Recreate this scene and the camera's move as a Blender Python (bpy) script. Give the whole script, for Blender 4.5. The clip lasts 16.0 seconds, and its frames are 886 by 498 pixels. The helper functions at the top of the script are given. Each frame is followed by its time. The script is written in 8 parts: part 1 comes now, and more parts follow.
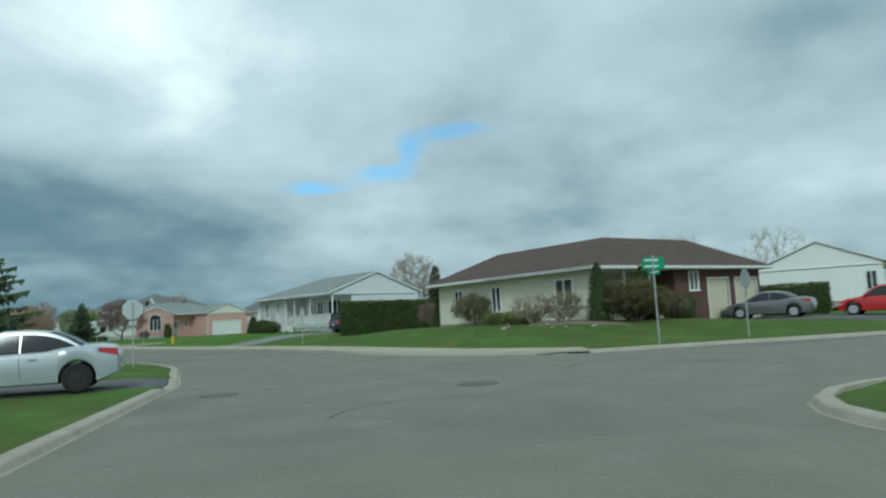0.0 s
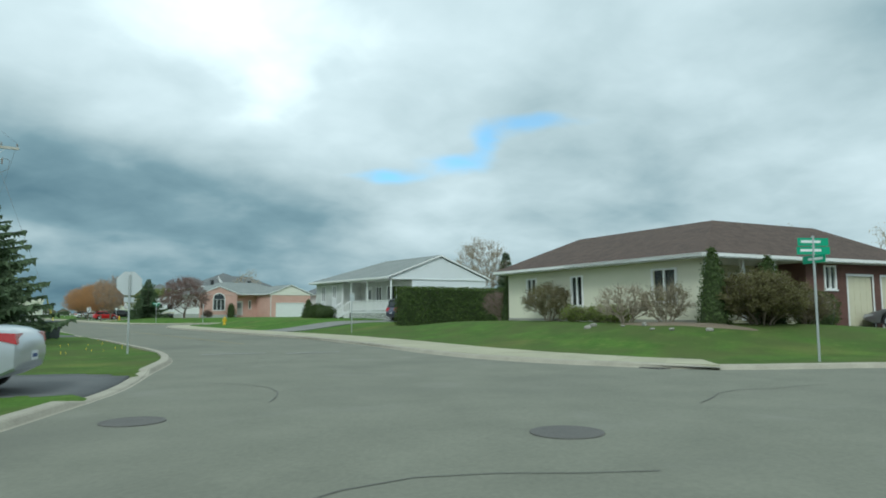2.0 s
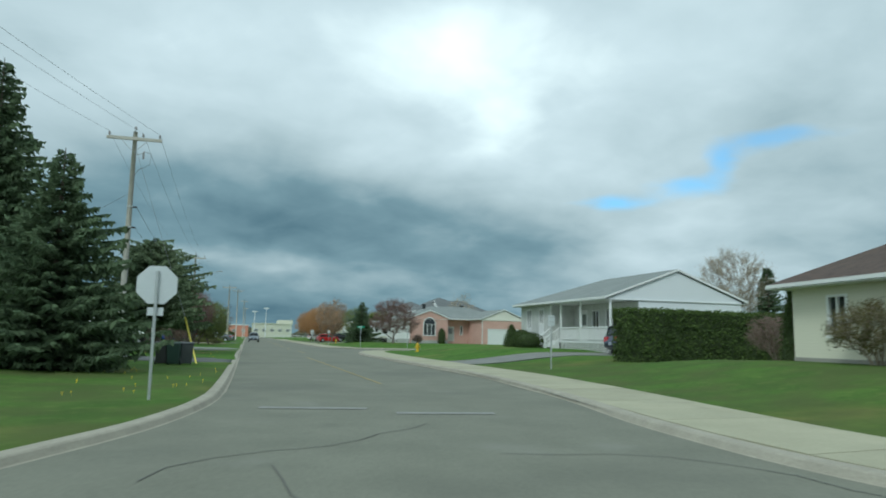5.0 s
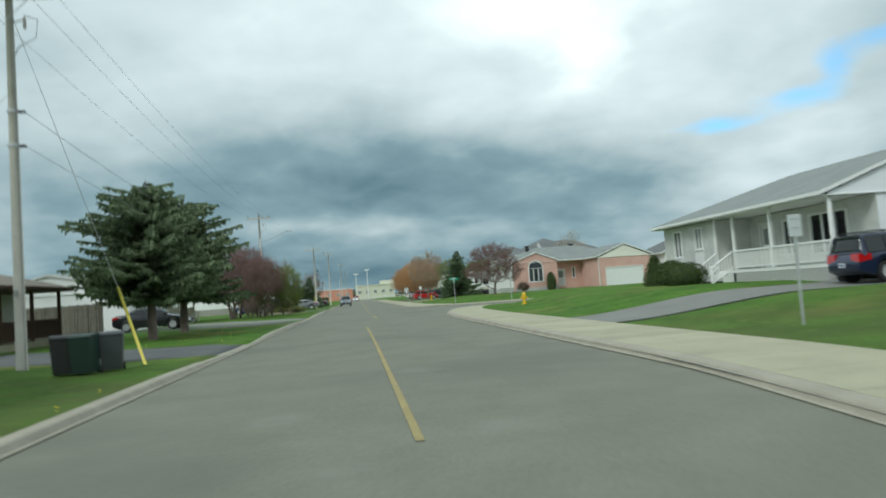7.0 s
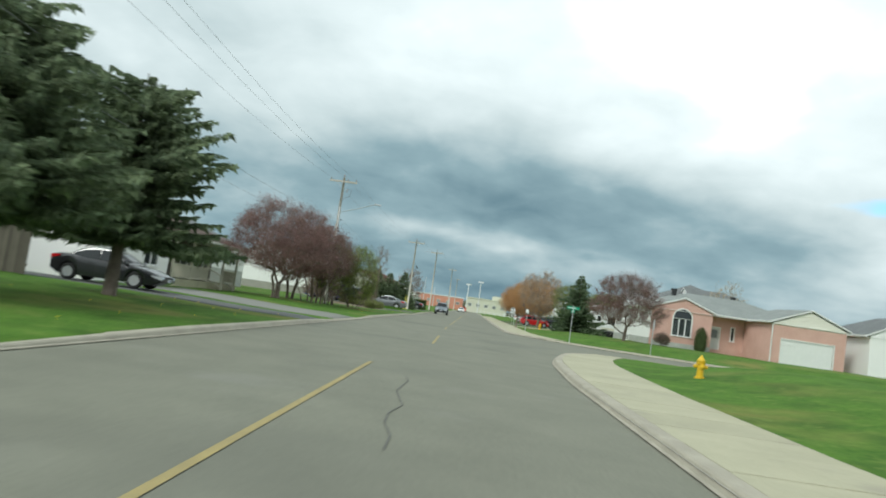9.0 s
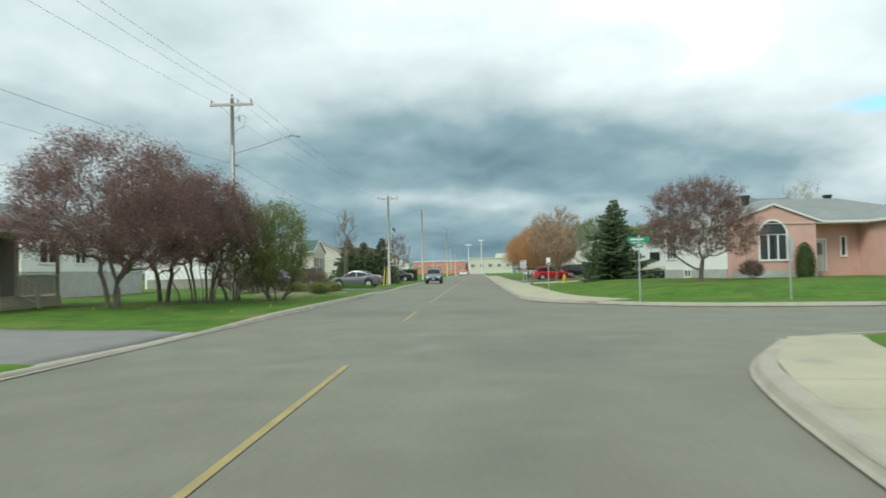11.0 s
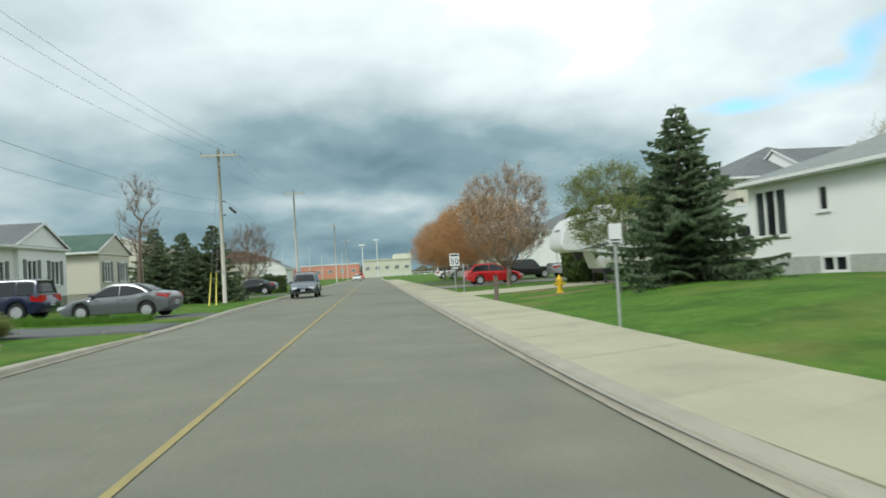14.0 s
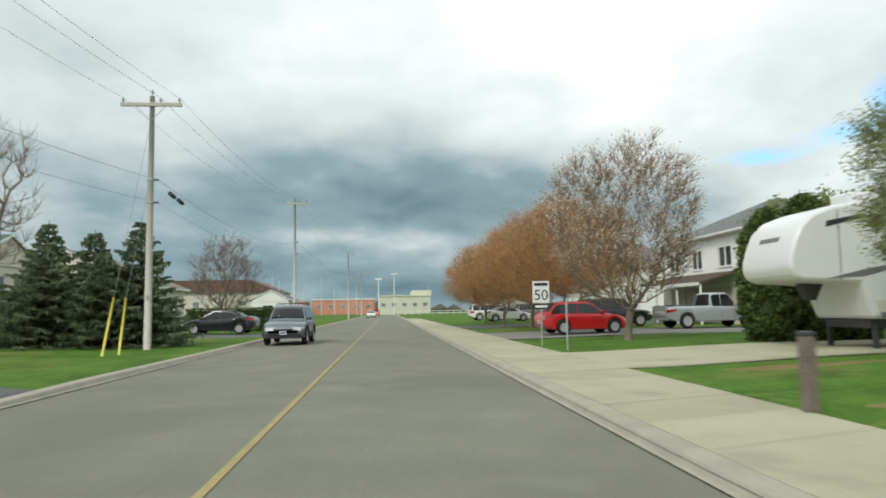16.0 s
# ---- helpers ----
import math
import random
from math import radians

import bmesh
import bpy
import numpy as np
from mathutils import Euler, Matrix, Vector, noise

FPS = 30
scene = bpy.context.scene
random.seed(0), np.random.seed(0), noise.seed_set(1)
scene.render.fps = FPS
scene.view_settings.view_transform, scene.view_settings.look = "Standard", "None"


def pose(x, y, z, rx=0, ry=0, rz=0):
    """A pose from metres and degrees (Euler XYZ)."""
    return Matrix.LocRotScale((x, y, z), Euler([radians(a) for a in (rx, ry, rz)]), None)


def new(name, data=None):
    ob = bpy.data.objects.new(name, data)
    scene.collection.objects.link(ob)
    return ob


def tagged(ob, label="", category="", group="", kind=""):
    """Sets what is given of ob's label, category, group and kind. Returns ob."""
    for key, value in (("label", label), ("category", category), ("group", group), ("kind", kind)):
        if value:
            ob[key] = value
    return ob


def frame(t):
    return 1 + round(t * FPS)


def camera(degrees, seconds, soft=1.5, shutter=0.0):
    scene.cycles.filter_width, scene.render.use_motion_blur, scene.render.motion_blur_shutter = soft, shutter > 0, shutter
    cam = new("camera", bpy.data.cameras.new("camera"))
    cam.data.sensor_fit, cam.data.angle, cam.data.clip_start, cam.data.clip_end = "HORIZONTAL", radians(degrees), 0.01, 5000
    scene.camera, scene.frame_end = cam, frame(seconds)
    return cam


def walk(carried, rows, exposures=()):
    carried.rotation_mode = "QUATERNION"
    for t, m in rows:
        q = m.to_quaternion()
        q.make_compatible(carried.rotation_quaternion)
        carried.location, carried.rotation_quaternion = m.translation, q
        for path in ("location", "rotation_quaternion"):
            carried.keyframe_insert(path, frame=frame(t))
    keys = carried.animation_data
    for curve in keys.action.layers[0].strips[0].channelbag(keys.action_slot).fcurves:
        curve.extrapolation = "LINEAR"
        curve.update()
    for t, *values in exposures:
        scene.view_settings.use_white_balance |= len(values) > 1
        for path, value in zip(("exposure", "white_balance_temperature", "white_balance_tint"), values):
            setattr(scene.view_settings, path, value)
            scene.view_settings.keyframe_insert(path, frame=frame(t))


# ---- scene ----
cam = camera(65.9, 16.0, soft=1.8, shutter=0.45)
# seconds, place, yaw, pitch, roll
PATH = [
    (0.0, -13.85, 9.16, 1.39, -40.46, 5.74, 2.98),
    (0.5, -12.40, 10.69, 1.41, -37.25, 2.78, 2.57),
    (1.0, -11.22, 12.00, 1.42, -34.71, 3.38, 4.23),
    (1.5, -10.52, 12.91, 1.43, -34.89, 5.40, 0.70),
    (2.0, -9.81, 13.79, 1.40, -34.59, 5.13, 0.44),
    (2.5, -9.10, 14.71, 1.39, -32.63, 5.63, 1.36),
    (3.0, -8.34, 15.72, 1.38, -31.21, 6.43, 1.59),
    (3.5, -7.41, 17.01, 1.38, -28.56, 7.91, 1.45),
    (4.0, -6.33, 18.79, 1.40, -22.43, 7.96, -2.24),
    (4.5, -5.08, 20.86, 1.41, -18.34, 7.74, -1.82),
    (4.7, -4.59, 21.59, 1.40, -17.13, 7.72, -2.00),
    (6.8, -0.72, 35.08, 1.40, -7.47, 4.09, 6.09),
    (7.0, -0.51, 36.55, 1.40, -7.04, 3.50, 4.24),
    (7.5, -0.01, 40.28, 1.39, -6.34, 2.92, -3.54),
    (8.0, 0.52, 44.33, 1.39, -3.10, 5.26, -7.07),
    (8.2, 0.82, 45.97, 1.40, 2.13, 4.91, -13.68),
    (10.3, 2.40, 67.67, 1.40, 3.06, 3.47, 3.41),
    (10.5, 2.45, 69.66, 1.38, 2.95, 1.69, 1.88),
    (11.0, 2.40, 74.38, 1.40, 2.93, 1.87, 1.18),
    (11.5, 2.37, 79.54, 1.39, 2.69, 1.69, 2.12),
    (12.0, 2.42, 84.74, 1.39, 0.83, 2.07, 1.71),
    (12.5, 2.54, 89.94, 1.41, 1.71, 2.04, 1.76),
    (13.0, 2.34, 94.74, 1.41, -2.37, 2.28, 2.47),
    (13.5, 2.17, 99.40, 1.41, -5.77, 1.54, 3.79),
    (14.0, 2.10, 104.19, 1.41, -5.86, 1.75, 3.26),
    (14.5, 2.01, 108.86, 1.37, -5.52, 3.45, 2.00),
    (15.0, 1.97, 113.52, 1.39, -5.34, 4.70, 1.77),
    (15.5, 1.82, 117.87, 1.40, -4.67, 5.09, 1.13),
    (16.0, 1.71, 122.05, 1.42, -4.61, 5.08, 0.94),
]
EXPOSURES = [(0.0, -0.70, 5480, -6), (1.0, -0.57, 5540, -5), (1.5, -0.40, 5680, -4), (3.0, -0.48, 5640, -4), (3.5, -0.42, 5680, -4), (4.2, -0.64, 5500, -6), (4.7, -0.6, 5540, -5), (7.0, -0.38, 5950, 0), (8.0, -0.22, 6150, 3), (10.5, -0.10, 6180, 3), (14.5, -0.14, 6180, 4), (16.0, -0.17, 6420, 7)]
walk(cam, [(t, pose(x, y, z, 90 + pitch, roll, yaw)) for t, x, y, z, yaw, pitch, roll in PATH], EXPOSURES)

# ---- sky and sun ----
SUN_AZ, SUN_EL = radians(140), radians(44)
sun = new("sun", bpy.data.lights.new("sun", "SUN"))
sun.data.energy, sun.data.angle, sun.data.color = 2.1, radians(16), (1.0, 0.96, 0.89)
sun_way = Vector((-math.sin(SUN_AZ) * math.cos(SUN_EL), math.cos(SUN_AZ) * math.cos(SUN_EL), math.sin(SUN_EL)))
sun.rotation_euler = sun_way.to_track_quat("Z", "Y").to_euler()


def build_world():
    world = bpy.data.worlds.new("sky")
    scene.world = world
    world.use_nodes = True
    nt = world.node_tree
    nt.nodes.clear()
    N, L = nt.nodes.new, nt.links.new

    def val(kind, a, b=None, c=None, clamp=False):
        n = N("ShaderNodeMath")
        n.operation, n.use_clamp = kind, clamp
        for i, q in enumerate((a, b, c)):
            if q is None:
                continue
            if isinstance(q, (int, float)):
                n.inputs[i].default_value = q
            else:
                L(q, n.inputs[i])
        return n.outputs[0]

    def ramp(x, lo, hi, a=0.0, b=1.0):
        n = N("ShaderNodeMapRange")
        n.interpolation_type = "SMOOTHSTEP"
        L(x, n.inputs[0])
        for i, q in enumerate((lo, hi, a, b)):
            n.inputs[i + 1].default_value = q
        return n.outputs[0]

    def mix(f, a, b):
        n = N("ShaderNodeMix")
        n.data_type = "RGBA"
        for s, q in ((0, f), (6, a), (7, b)):
            if isinstance(q, (tuple, float)):
                n.inputs[s].default_value = q if isinstance(q, float) else (*q, 1)
            else:
                L(q, n.inputs[s])
        return n.outputs[2]

    way = N("ShaderNodeTexCoord").outputs["Generated"]
    sep = N("ShaderNodeSeparateXYZ")
    L(way, sep.inputs[0])
    x, y, z = sep.outputs
    up = val("MAXIMUM", z, 0.0)
    den = val("ADD", up, 0.30)
    com = N("ShaderNodeCombineXYZ")
    L(val("DIVIDE", x, den), com.inputs[0])
    L(val("DIVIDE", y, den), com.inputs[1])
    flat = com.outputs[0]

    def noise_at(scale, detail, rough, shift, distort=0.0):
        m = N("ShaderNodeMapping")
        m.inputs["Location"].default_value = shift
        L(flat, m.inputs[0])
        n = N("ShaderNodeTexNoise")
        n.inputs["Scale"].default_value, n.inputs["Detail"].default_value = scale, detail
        n.inputs["Roughness"].default_value, n.inputs["Distortion"].default_value = rough, distort
        L(m.outputs[0], n.inputs["Vector"])
        return n.outputs[0]

    # direction in degrees: az anticlockwise from north, el above the horizon, both stirred a little so that cloud edges wander
    stir = N("ShaderNodeTexNoise")
    stir.inputs["Scale"].default_value, stir.inputs["Detail"].default_value, stir.inputs["Roughness"].default_value = 5.0, 4.0, 0.5
    L(way, stir.inputs["Vector"])
    apart = N("ShaderNodeSeparateColor")
    L(stir.outputs["Color"], apart.inputs[0])
    az_raw, el_raw = val("MULTIPLY", val("ARCTAN2", val("MULTIPLY", x, -1.0), y), 57.2958), val("MULTIPLY", val("ARCSINE", z), 57.2958)
    az = val("ADD", az_raw, val("MULTIPLY", val("SUBTRACT", apart.outputs[0], 0.5), 10.0))
    el_ = val("ADD", el_raw, val("MULTIPLY", val("SUBTRACT", apart.outputs[1], 0.5), 3.6))

    def mass(a, e, wa, we, stirred=1.0):
        """A soft mass of cloud round one direction, 1 at its middle."""
        sa, se = (val("ADD", val("MULTIPLY", q, stirred), val("MULTIPLY", r, 1 - stirred)) for q, r in ((az, az_raw), (el_, el_raw)))
        da, de = val("DIVIDE", val("SUBTRACT", sa, a), wa), val("DIVIDE", val("SUBTRACT", se, e), we)
        return val("EXPONENT", val("MULTIPLY", val("ADD", val("MULTIPLY", da, da), val("MULTIPLY", de, de)), -1.0))

    big = noise_at(1.3, 3, 0.45, (3.1, 1.7, 0.0), 0.2)
    mid = noise_at(3.0, 5, 0.48, (0.4, 5.2, 0.0), 0.25)
    puff = noise_at(7.0, 5, 0.5, (2.4, 0.2, 0.0), 0.3)
    light = val("ADD", 0.80, val("MULTIPLY", val("SUBTRACT", mid, 0.5), 0.44))
    light = val("ADD", light, val("MULTIPLY", val("SUBTRACT", big, 0.5), 0.34))
    light = val("ADD", light, val("MULTIPLY", val("SUBTRACT", puff, 0.5), 0.19))
    light = val("ADD", light, val("MULTIPLY", ramp(el_, 12.0, 24.0), 0.13))
    for a, e, wa, we, amount in ((-15.5, 25, 6, 3.5, 0.14), (-14, 21, 20, 6.5, 0.15), (-22, 18, 2.6, 1.8, 0.16), (-69, 9, 8, 2.6, 0.18), (-34, 6.6, 7, 1.8, 0.12), (-36, 9.4, 5, 1.6, 0.10),
                                 (2, 6.0, 8, 0.8, 0.17), (-28, 13, 9, 4.5, 0.13), (-14, 14.5, 10, 3, 0.08), (-22, 5.0, 14, 3.0, -0.08), (-73, 20, 10, 4, -0.24), (0, 10.0, 24, 4.0, -0.38), (-21, 6.8, 8, 2.6, -0.20), (-47, 8.0, 9, 2.0, -0.15), (26, 9, 20, 4, -0.12),
                                 (0, 1.2, 46, 3.0, -0.36), (8, 4.8, 24, 2.8, -0.16), (18, 19, 14, 5, -0.10), (-55, 14, 8, 2.5, -0.07)):
        light = val("ADD", light, val("MULTIPLY", mass(a, e, wa, we), amount))
    cr = N("ShaderNodeValToRGB")
    L(val("MULTIPLY", light, 0.8), cr.inputs[0])
    el = cr.color_ramp.elements
    el[0].position, el[0].color = 0.04, (0.085, 0.15, 0.185, 1)
    el[1].position, el[1].color = 1.0, (1.75, 1.75, 1.66, 1)
    for p, c in ((0.224, (0.165, 0.265, 0.32, 1)), (0.4, (0.345, 0.47, 0.515, 1)), (0.576, (0.70, 0.78, 0.79, 1)), (0.8, (1.08, 1.13, 1.13, 1))):
        e = el.new(p)
        e.color = c
    sky = N("ShaderNodeTexSky")
    sky.sky_type, sky.sun_disc = "NISHITA", False
    sky.sun_elevation, sky.sun_rotation = SUN_EL, -SUN_AZ
    dim = N("ShaderNodeVectorMath")
    dim.operation = "SCALE"
    dim.inputs["Scale"].default_value = 0.23
    L(sky.outputs[0], dim.inputs[0])
    blue = N("ShaderNodeVectorMath")
    blue.operation = "MULTIPLY"
    L(dim.outputs[0], blue.inputs[0])
    blue.inputs[1].default_value = (0.62, 1.0, 1.12)
    open_sky = mass(-41.3, 15.5, 4.2, 1.0, 0.35)
    for a, e, wa, we in ((-35.8, 12.2, 2.6, 1.1), (-30.4, 11.0, 3.6, 0.7), (-38.0, 13.8, 1.3, 1.4)):
        open_sky = val("ADD", open_sky, mass(a, e, wa, we, 0.35))
    gaps = ramp(val("ADD", open_sky, val("MULTIPLY", val("SUBTRACT", puff, 0.5), 1.3)), 0.30, 1.25)
    cloud = mix(val("MULTIPLY", gaps, 0.72), cr.outputs[0], blue.outputs[0])
    bg = N("ShaderNodeBackground")
    L(cloud, bg.inputs[0])
    bg.inputs[1].default_value = 1.0
    out = N("ShaderNodeOutputWorld")
    L(bg.outputs[0], out.inputs[0])


build_world()

# ---- materials ----
MATS = {}


def material(name, colour, rough=0.8, vary=0.15, scale=3.0, fine=40.0, bump=0.2, metal=0.0, second=None, coat=0.0, per_object=0.0, per_island=0.0,
             stripes=None, spec=0.5, leafy=0.0):
    """A procedural surface: two tones blended by coarse and fine noise, fine relief; stripes: (axis, period in m, depth) for laps and courses."""
    if name in MATS:
        return MATS[name]
    m = bpy.data.materials.new(name)
    m.use_nodes = True
    nt = m.node_tree
    N, L = nt.nodes.new, nt.links.new
    b = nt.nodes["Principled BSDF"]
    geo = N("ShaderNodeNewGeometry")
    pos = geo.outputs["Position"]
    n1, n2 = N("ShaderNodeTexNoise"), N("ShaderNodeTexNoise")
    for n, s, d in ((n1, scale, 4.0), (n2, fine, 3.0)):
        n.inputs["Scale"].default_value, n.inputs["Detail"].default_value = s, d
        L(pos, n.inputs["Vector"])
    add = N("ShaderNodeMath")
    add.operation = "MULTIPLY_ADD"
    L(n2.outputs[0], add.inputs[0])
    add.inputs[1].default_value = 0.5
    half = N("ShaderNodeMath")
    half.operation = "MULTIPLY"
    L(n1.outputs[0], half.inputs[0])
    half.inputs[1].default_value = 0.5
    L(half.outputs[0], add.inputs[2])
    rng = N("ShaderNodeMapRange")
    L(add.outputs[0], rng.inputs[0])
    rng.inputs[1].default_value, rng.inputs[2].default_value = 0.3, 0.7
    mx = N("ShaderNodeMix")
    mx.data_type = "RGBA"
    L(rng.outputs[0], mx.inputs[0])
    c2 = second or tuple(min(1.0, c * (1 + vary)) for c in colour)
    c1 = colour if second else tuple(c * (1 - vary) for c in colour)
    mx.inputs[6].default_value, mx.inputs[7].default_value = (*c1, 1), (*c2, 1)
    col = mx.outputs[2]
    for amount, sock in ((per_object, None), (per_island, geo.outputs["Random Per Island"])):
        if not amount:
            continue
        if sock is None:
            sock = N("ShaderNodeObjectInfo").outputs["Random"]
        r = N("ShaderNodeMapRange")
        L(sock, r.inputs[0])
        r.inputs[3].default_value, r.inputs[4].default_value = 1 - amount, 1 + amount
        h = N("ShaderNodeHueSaturation")
        L(r.outputs[0], h.inputs["Value"])
        L(col, h.inputs["Color"])
        col = h.outputs[0]
    L(col, b.inputs["Base Color"])
    b.inputs["Roughness"].default_value, b.inputs["Metallic"].default_value = rough, metal
    b.inputs["Specular IOR Level"].default_value = spec
    if coat:
        b.inputs["Coat Weight"].default_value, b.inputs["Coat Roughness"].default_value = coat, 0.05
    height = n2.outputs[0]
    if stripes:
        axis, period, depth = stripes
        sp = N("ShaderNodeSeparateXYZ")
        L(pos, sp.inputs[0])
        md = N("ShaderNodeMath")
        md.operation = "FRACT"
        dv = N("ShaderNodeMath")
        dv.operation = "DIVIDE"
        L(sp.outputs[axis], dv.inputs[0])
        dv.inputs[1].default_value = period
        L(dv.outputs[0], md.inputs[0])
        bp0 = N("ShaderNodeBump")
        bp0.invert = True
        bp0.inputs["Strength"].default_value, bp0.inputs["Distance"].default_value = 1.0, depth
        L(md.outputs[0], bp0.inputs["Height"])
    if bump or stripes:
        bp = N("ShaderNodeBump")
        bp.inputs["Strength"].default_value, bp.inputs["Distance"].default_value = bump, 0.02
        L(height, bp.inputs["Height"])
        if stripes:
            L(bp0.outputs[0], bp.inputs["Normal"])
        L(bp.outputs[0], b.inputs["Normal"])
    if leafy:
        # light passing through thin leaves
        tr, ms = N("ShaderNodeBsdfTranslucent"), N("ShaderNodeMixShader")
        L(col, tr.inputs[0])
        ms.inputs[0].default_value = leafy
        L(b.outputs[0], ms.inputs[1])
        L(tr.outputs[0], ms.inputs[2])
        L(ms.outputs[0], nt.nodes["Material Output"].inputs[0])
    MATS[name] = m
    return m


def glass_material(name="window_glass", colour=(0.02, 0.025, 0.03), clear=0.0):
    if name in MATS:
        return MATS[name]
    m = bpy.data.materials.new(name)
    m.use_nodes = True
    b = m.node_tree.nodes["Principled BSDF"]
    b.inputs["Base Color"].default_value = (*colour, 1)
    b.inputs["Roughness"].default_value = 0.05
    b.inputs["IOR"].default_value = 1.5
    b.inputs["Specular IOR Level"].default_value = 0.6
    if clear:
        nt = m.node_tree
        tr, ms = nt.nodes.new("ShaderNodeBsdfTransparent"), nt.nodes.new("ShaderNodeMixShader")
        tr.inputs[0].default_value = (0.82, 0.86, 0.85, 1)
        ms.inputs[0].default_value = clear
        nt.links.new(b.outputs[0], ms.inputs[1])
        nt.links.new(tr.outputs[0], ms.inputs[2])
        nt.links.new(ms.outputs[0], nt.nodes["Material Output"].inputs[0])
    MATS[name] = m
    return m


ASPHALT = material("asphalt", (0.145, 0.147, 0.112), 0.9, scale=0.8, fine=22, bump=0.35, second=(0.212, 0.213, 0.164))
DRIVE = material("driveway_asphalt", (0.085, 0.09, 0.092), 0.9, scale=0.8, fine=50, bump=0.35, second=(0.14, 0.142, 0.14))
DRIVE_PALE = material("old_driveway_asphalt", (0.17, 0.17, 0.155), 0.9, scale=0.8, fine=50, bump=0.35, second=(0.24, 0.24, 0.22))
CONCRETE = material("concrete", (0.32, 0.305, 0.212), 0.9, scale=0.8, fine=28, bump=0.3, second=(0.44, 0.42, 0.295), per_object=0.07)
CURB = material("curb_concrete", (0.27, 0.25, 0.20), 0.9, scale=1.6, fine=30, bump=0.4, second=(0.43, 0.40, 0.32))
GRASS = material("lawn", (0.040, 0.100, 0.014), 0.95, scale=0.9, fine=9, bump=0.6, second=(0.115, 0.215, 0.034), spec=0.1)
BLADE = material("grass_blades", (0.10, 0.21, 0.032), 0.8, scale=0.4, fine=6, bump=0, second=(0.17, 0.31, 0.05), per_island=0.12, spec=0.2, leafy=0.5)
SOIL = material("soil", (0.13, 0.10, 0.07), 0.95, scale=2, fine=30, bump=0.7, second=(0.24, 0.19, 0.13))
YELLOW_LINE = material("road_paint_yellow", (0.24, 0.20, 0.095), 0.8, scale=1.4, fine=14, bump=0.2, second=(0.40, 0.32, 0.125))
WHITE_LINE = material("road_paint_white", (0.30, 0.30, 0.275), 0.8, scale=4, fine=25, bump=0.2, second=(0.20, 0.20, 0.185))
TAR = material("tar", (0.10, 0.10, 0.085), 0.7, bump=0.3)


def add_patches(m, colour, scale, lo, hi, amount):
    """Blends a third tone in wide soft patches over a surface made by material()."""
    nt = m.node_tree
    N, L = nt.nodes.new, nt.links.new
    base = nt.nodes["Principled BSDF"].inputs["Base Color"]
    old = base.links[0].from_socket
    n = N("ShaderNodeTexNoise")
    n.inputs["Scale"].default_value, n.inputs["Detail"].default_value = scale, 5.0
    L(N("ShaderNodeNewGeometry").outputs["Position"], n.inputs["Vector"])
    r = N("ShaderNodeMapRange")
    r.interpolation_type = "SMOOTHSTEP"
    L(n.outputs[0], r.inputs[0])
    r.inputs[1].default_value, r.inputs[2].default_value, r.inputs[4].default_value = lo, hi, amount
    mx = N("ShaderNodeMix")
    mx.data_type = "RGBA"
    L(r.outputs[0], mx.inputs[0])
    L(old, mx.inputs[6])
    mx.inputs[7].default_value = (*colour, 1)
    L(mx.outputs[2], base)


add_patches(GRASS, (0.23, 0.19, 0.07), 0.17, 0.50, 0.72, 0.7)
add_patches(GRASS, (0.045, 0.095, 0.018), 0.55, 0.48, 0.66, 0.6)
add_patches(GRASS, (0.15, 0.21, 0.05), 2.6, 0.54, 0.70, 0.6)
add_patches(ASPHALT, (0.12, 0.122, 0.098), 0.16, 0.50, 0.70, 0.55)
add_patches(ASPHALT, (0.10, 0.10, 0.08), 0.9, 0.62, 0.78, 0.3)
add_patches(ASPHALT, (0.235, 0.235, 0.20), 0.5, 0.58, 0.75, 0.5)


def add_zone(m, colour, axis, lo, hi, amount, scale):
    """Another grass mix, in patches, on one side of a property line across axis, fading out from lo to hi."""
    nt = m.node_tree
    N, L = nt.nodes.new, nt.links.new
    base = nt.nodes["Principled BSDF"].inputs["Base Color"]
    old = base.links[0].from_socket
    pos = N("ShaderNodeNewGeometry").outputs["Position"]
    sp, n, r, r2, mul, mx = N("ShaderNodeSeparateXYZ"), N("ShaderNodeTexNoise"), N("ShaderNodeMapRange"), N("ShaderNodeMapRange"), N("ShaderNodeMath"), N("ShaderNodeMix")
    L(pos, sp.inputs[0])
    L(pos, n.inputs["Vector"])
    n.inputs["Scale"].default_value, n.inputs["Detail"].default_value = scale, 5.0
    L(sp.outputs[axis], r.inputs[0])
    r.inputs[1].default_value, r.inputs[2].default_value, r.inputs[3].default_value, r.inputs[4].default_value = lo, hi, amount, 0.0
    L(n.outputs[0], r2.inputs[0])
    r2.inputs[1].default_value, r2.inputs[2].default_value, r2.inputs[3].default_value = 0.36, 0.62, 0.25
    mul.operation = "MULTIPLY"
    L(r.outputs[0], mul.inputs[0])
    L(r2.outputs[0], mul.inputs[1])
    mx.data_type = "RGBA"
    L(mul.outputs[0], mx.inputs[0])
    L(old, mx.inputs[6])
    mx.inputs[7].default_value = (*colour, 1)
    L(mx.outputs[2], base)


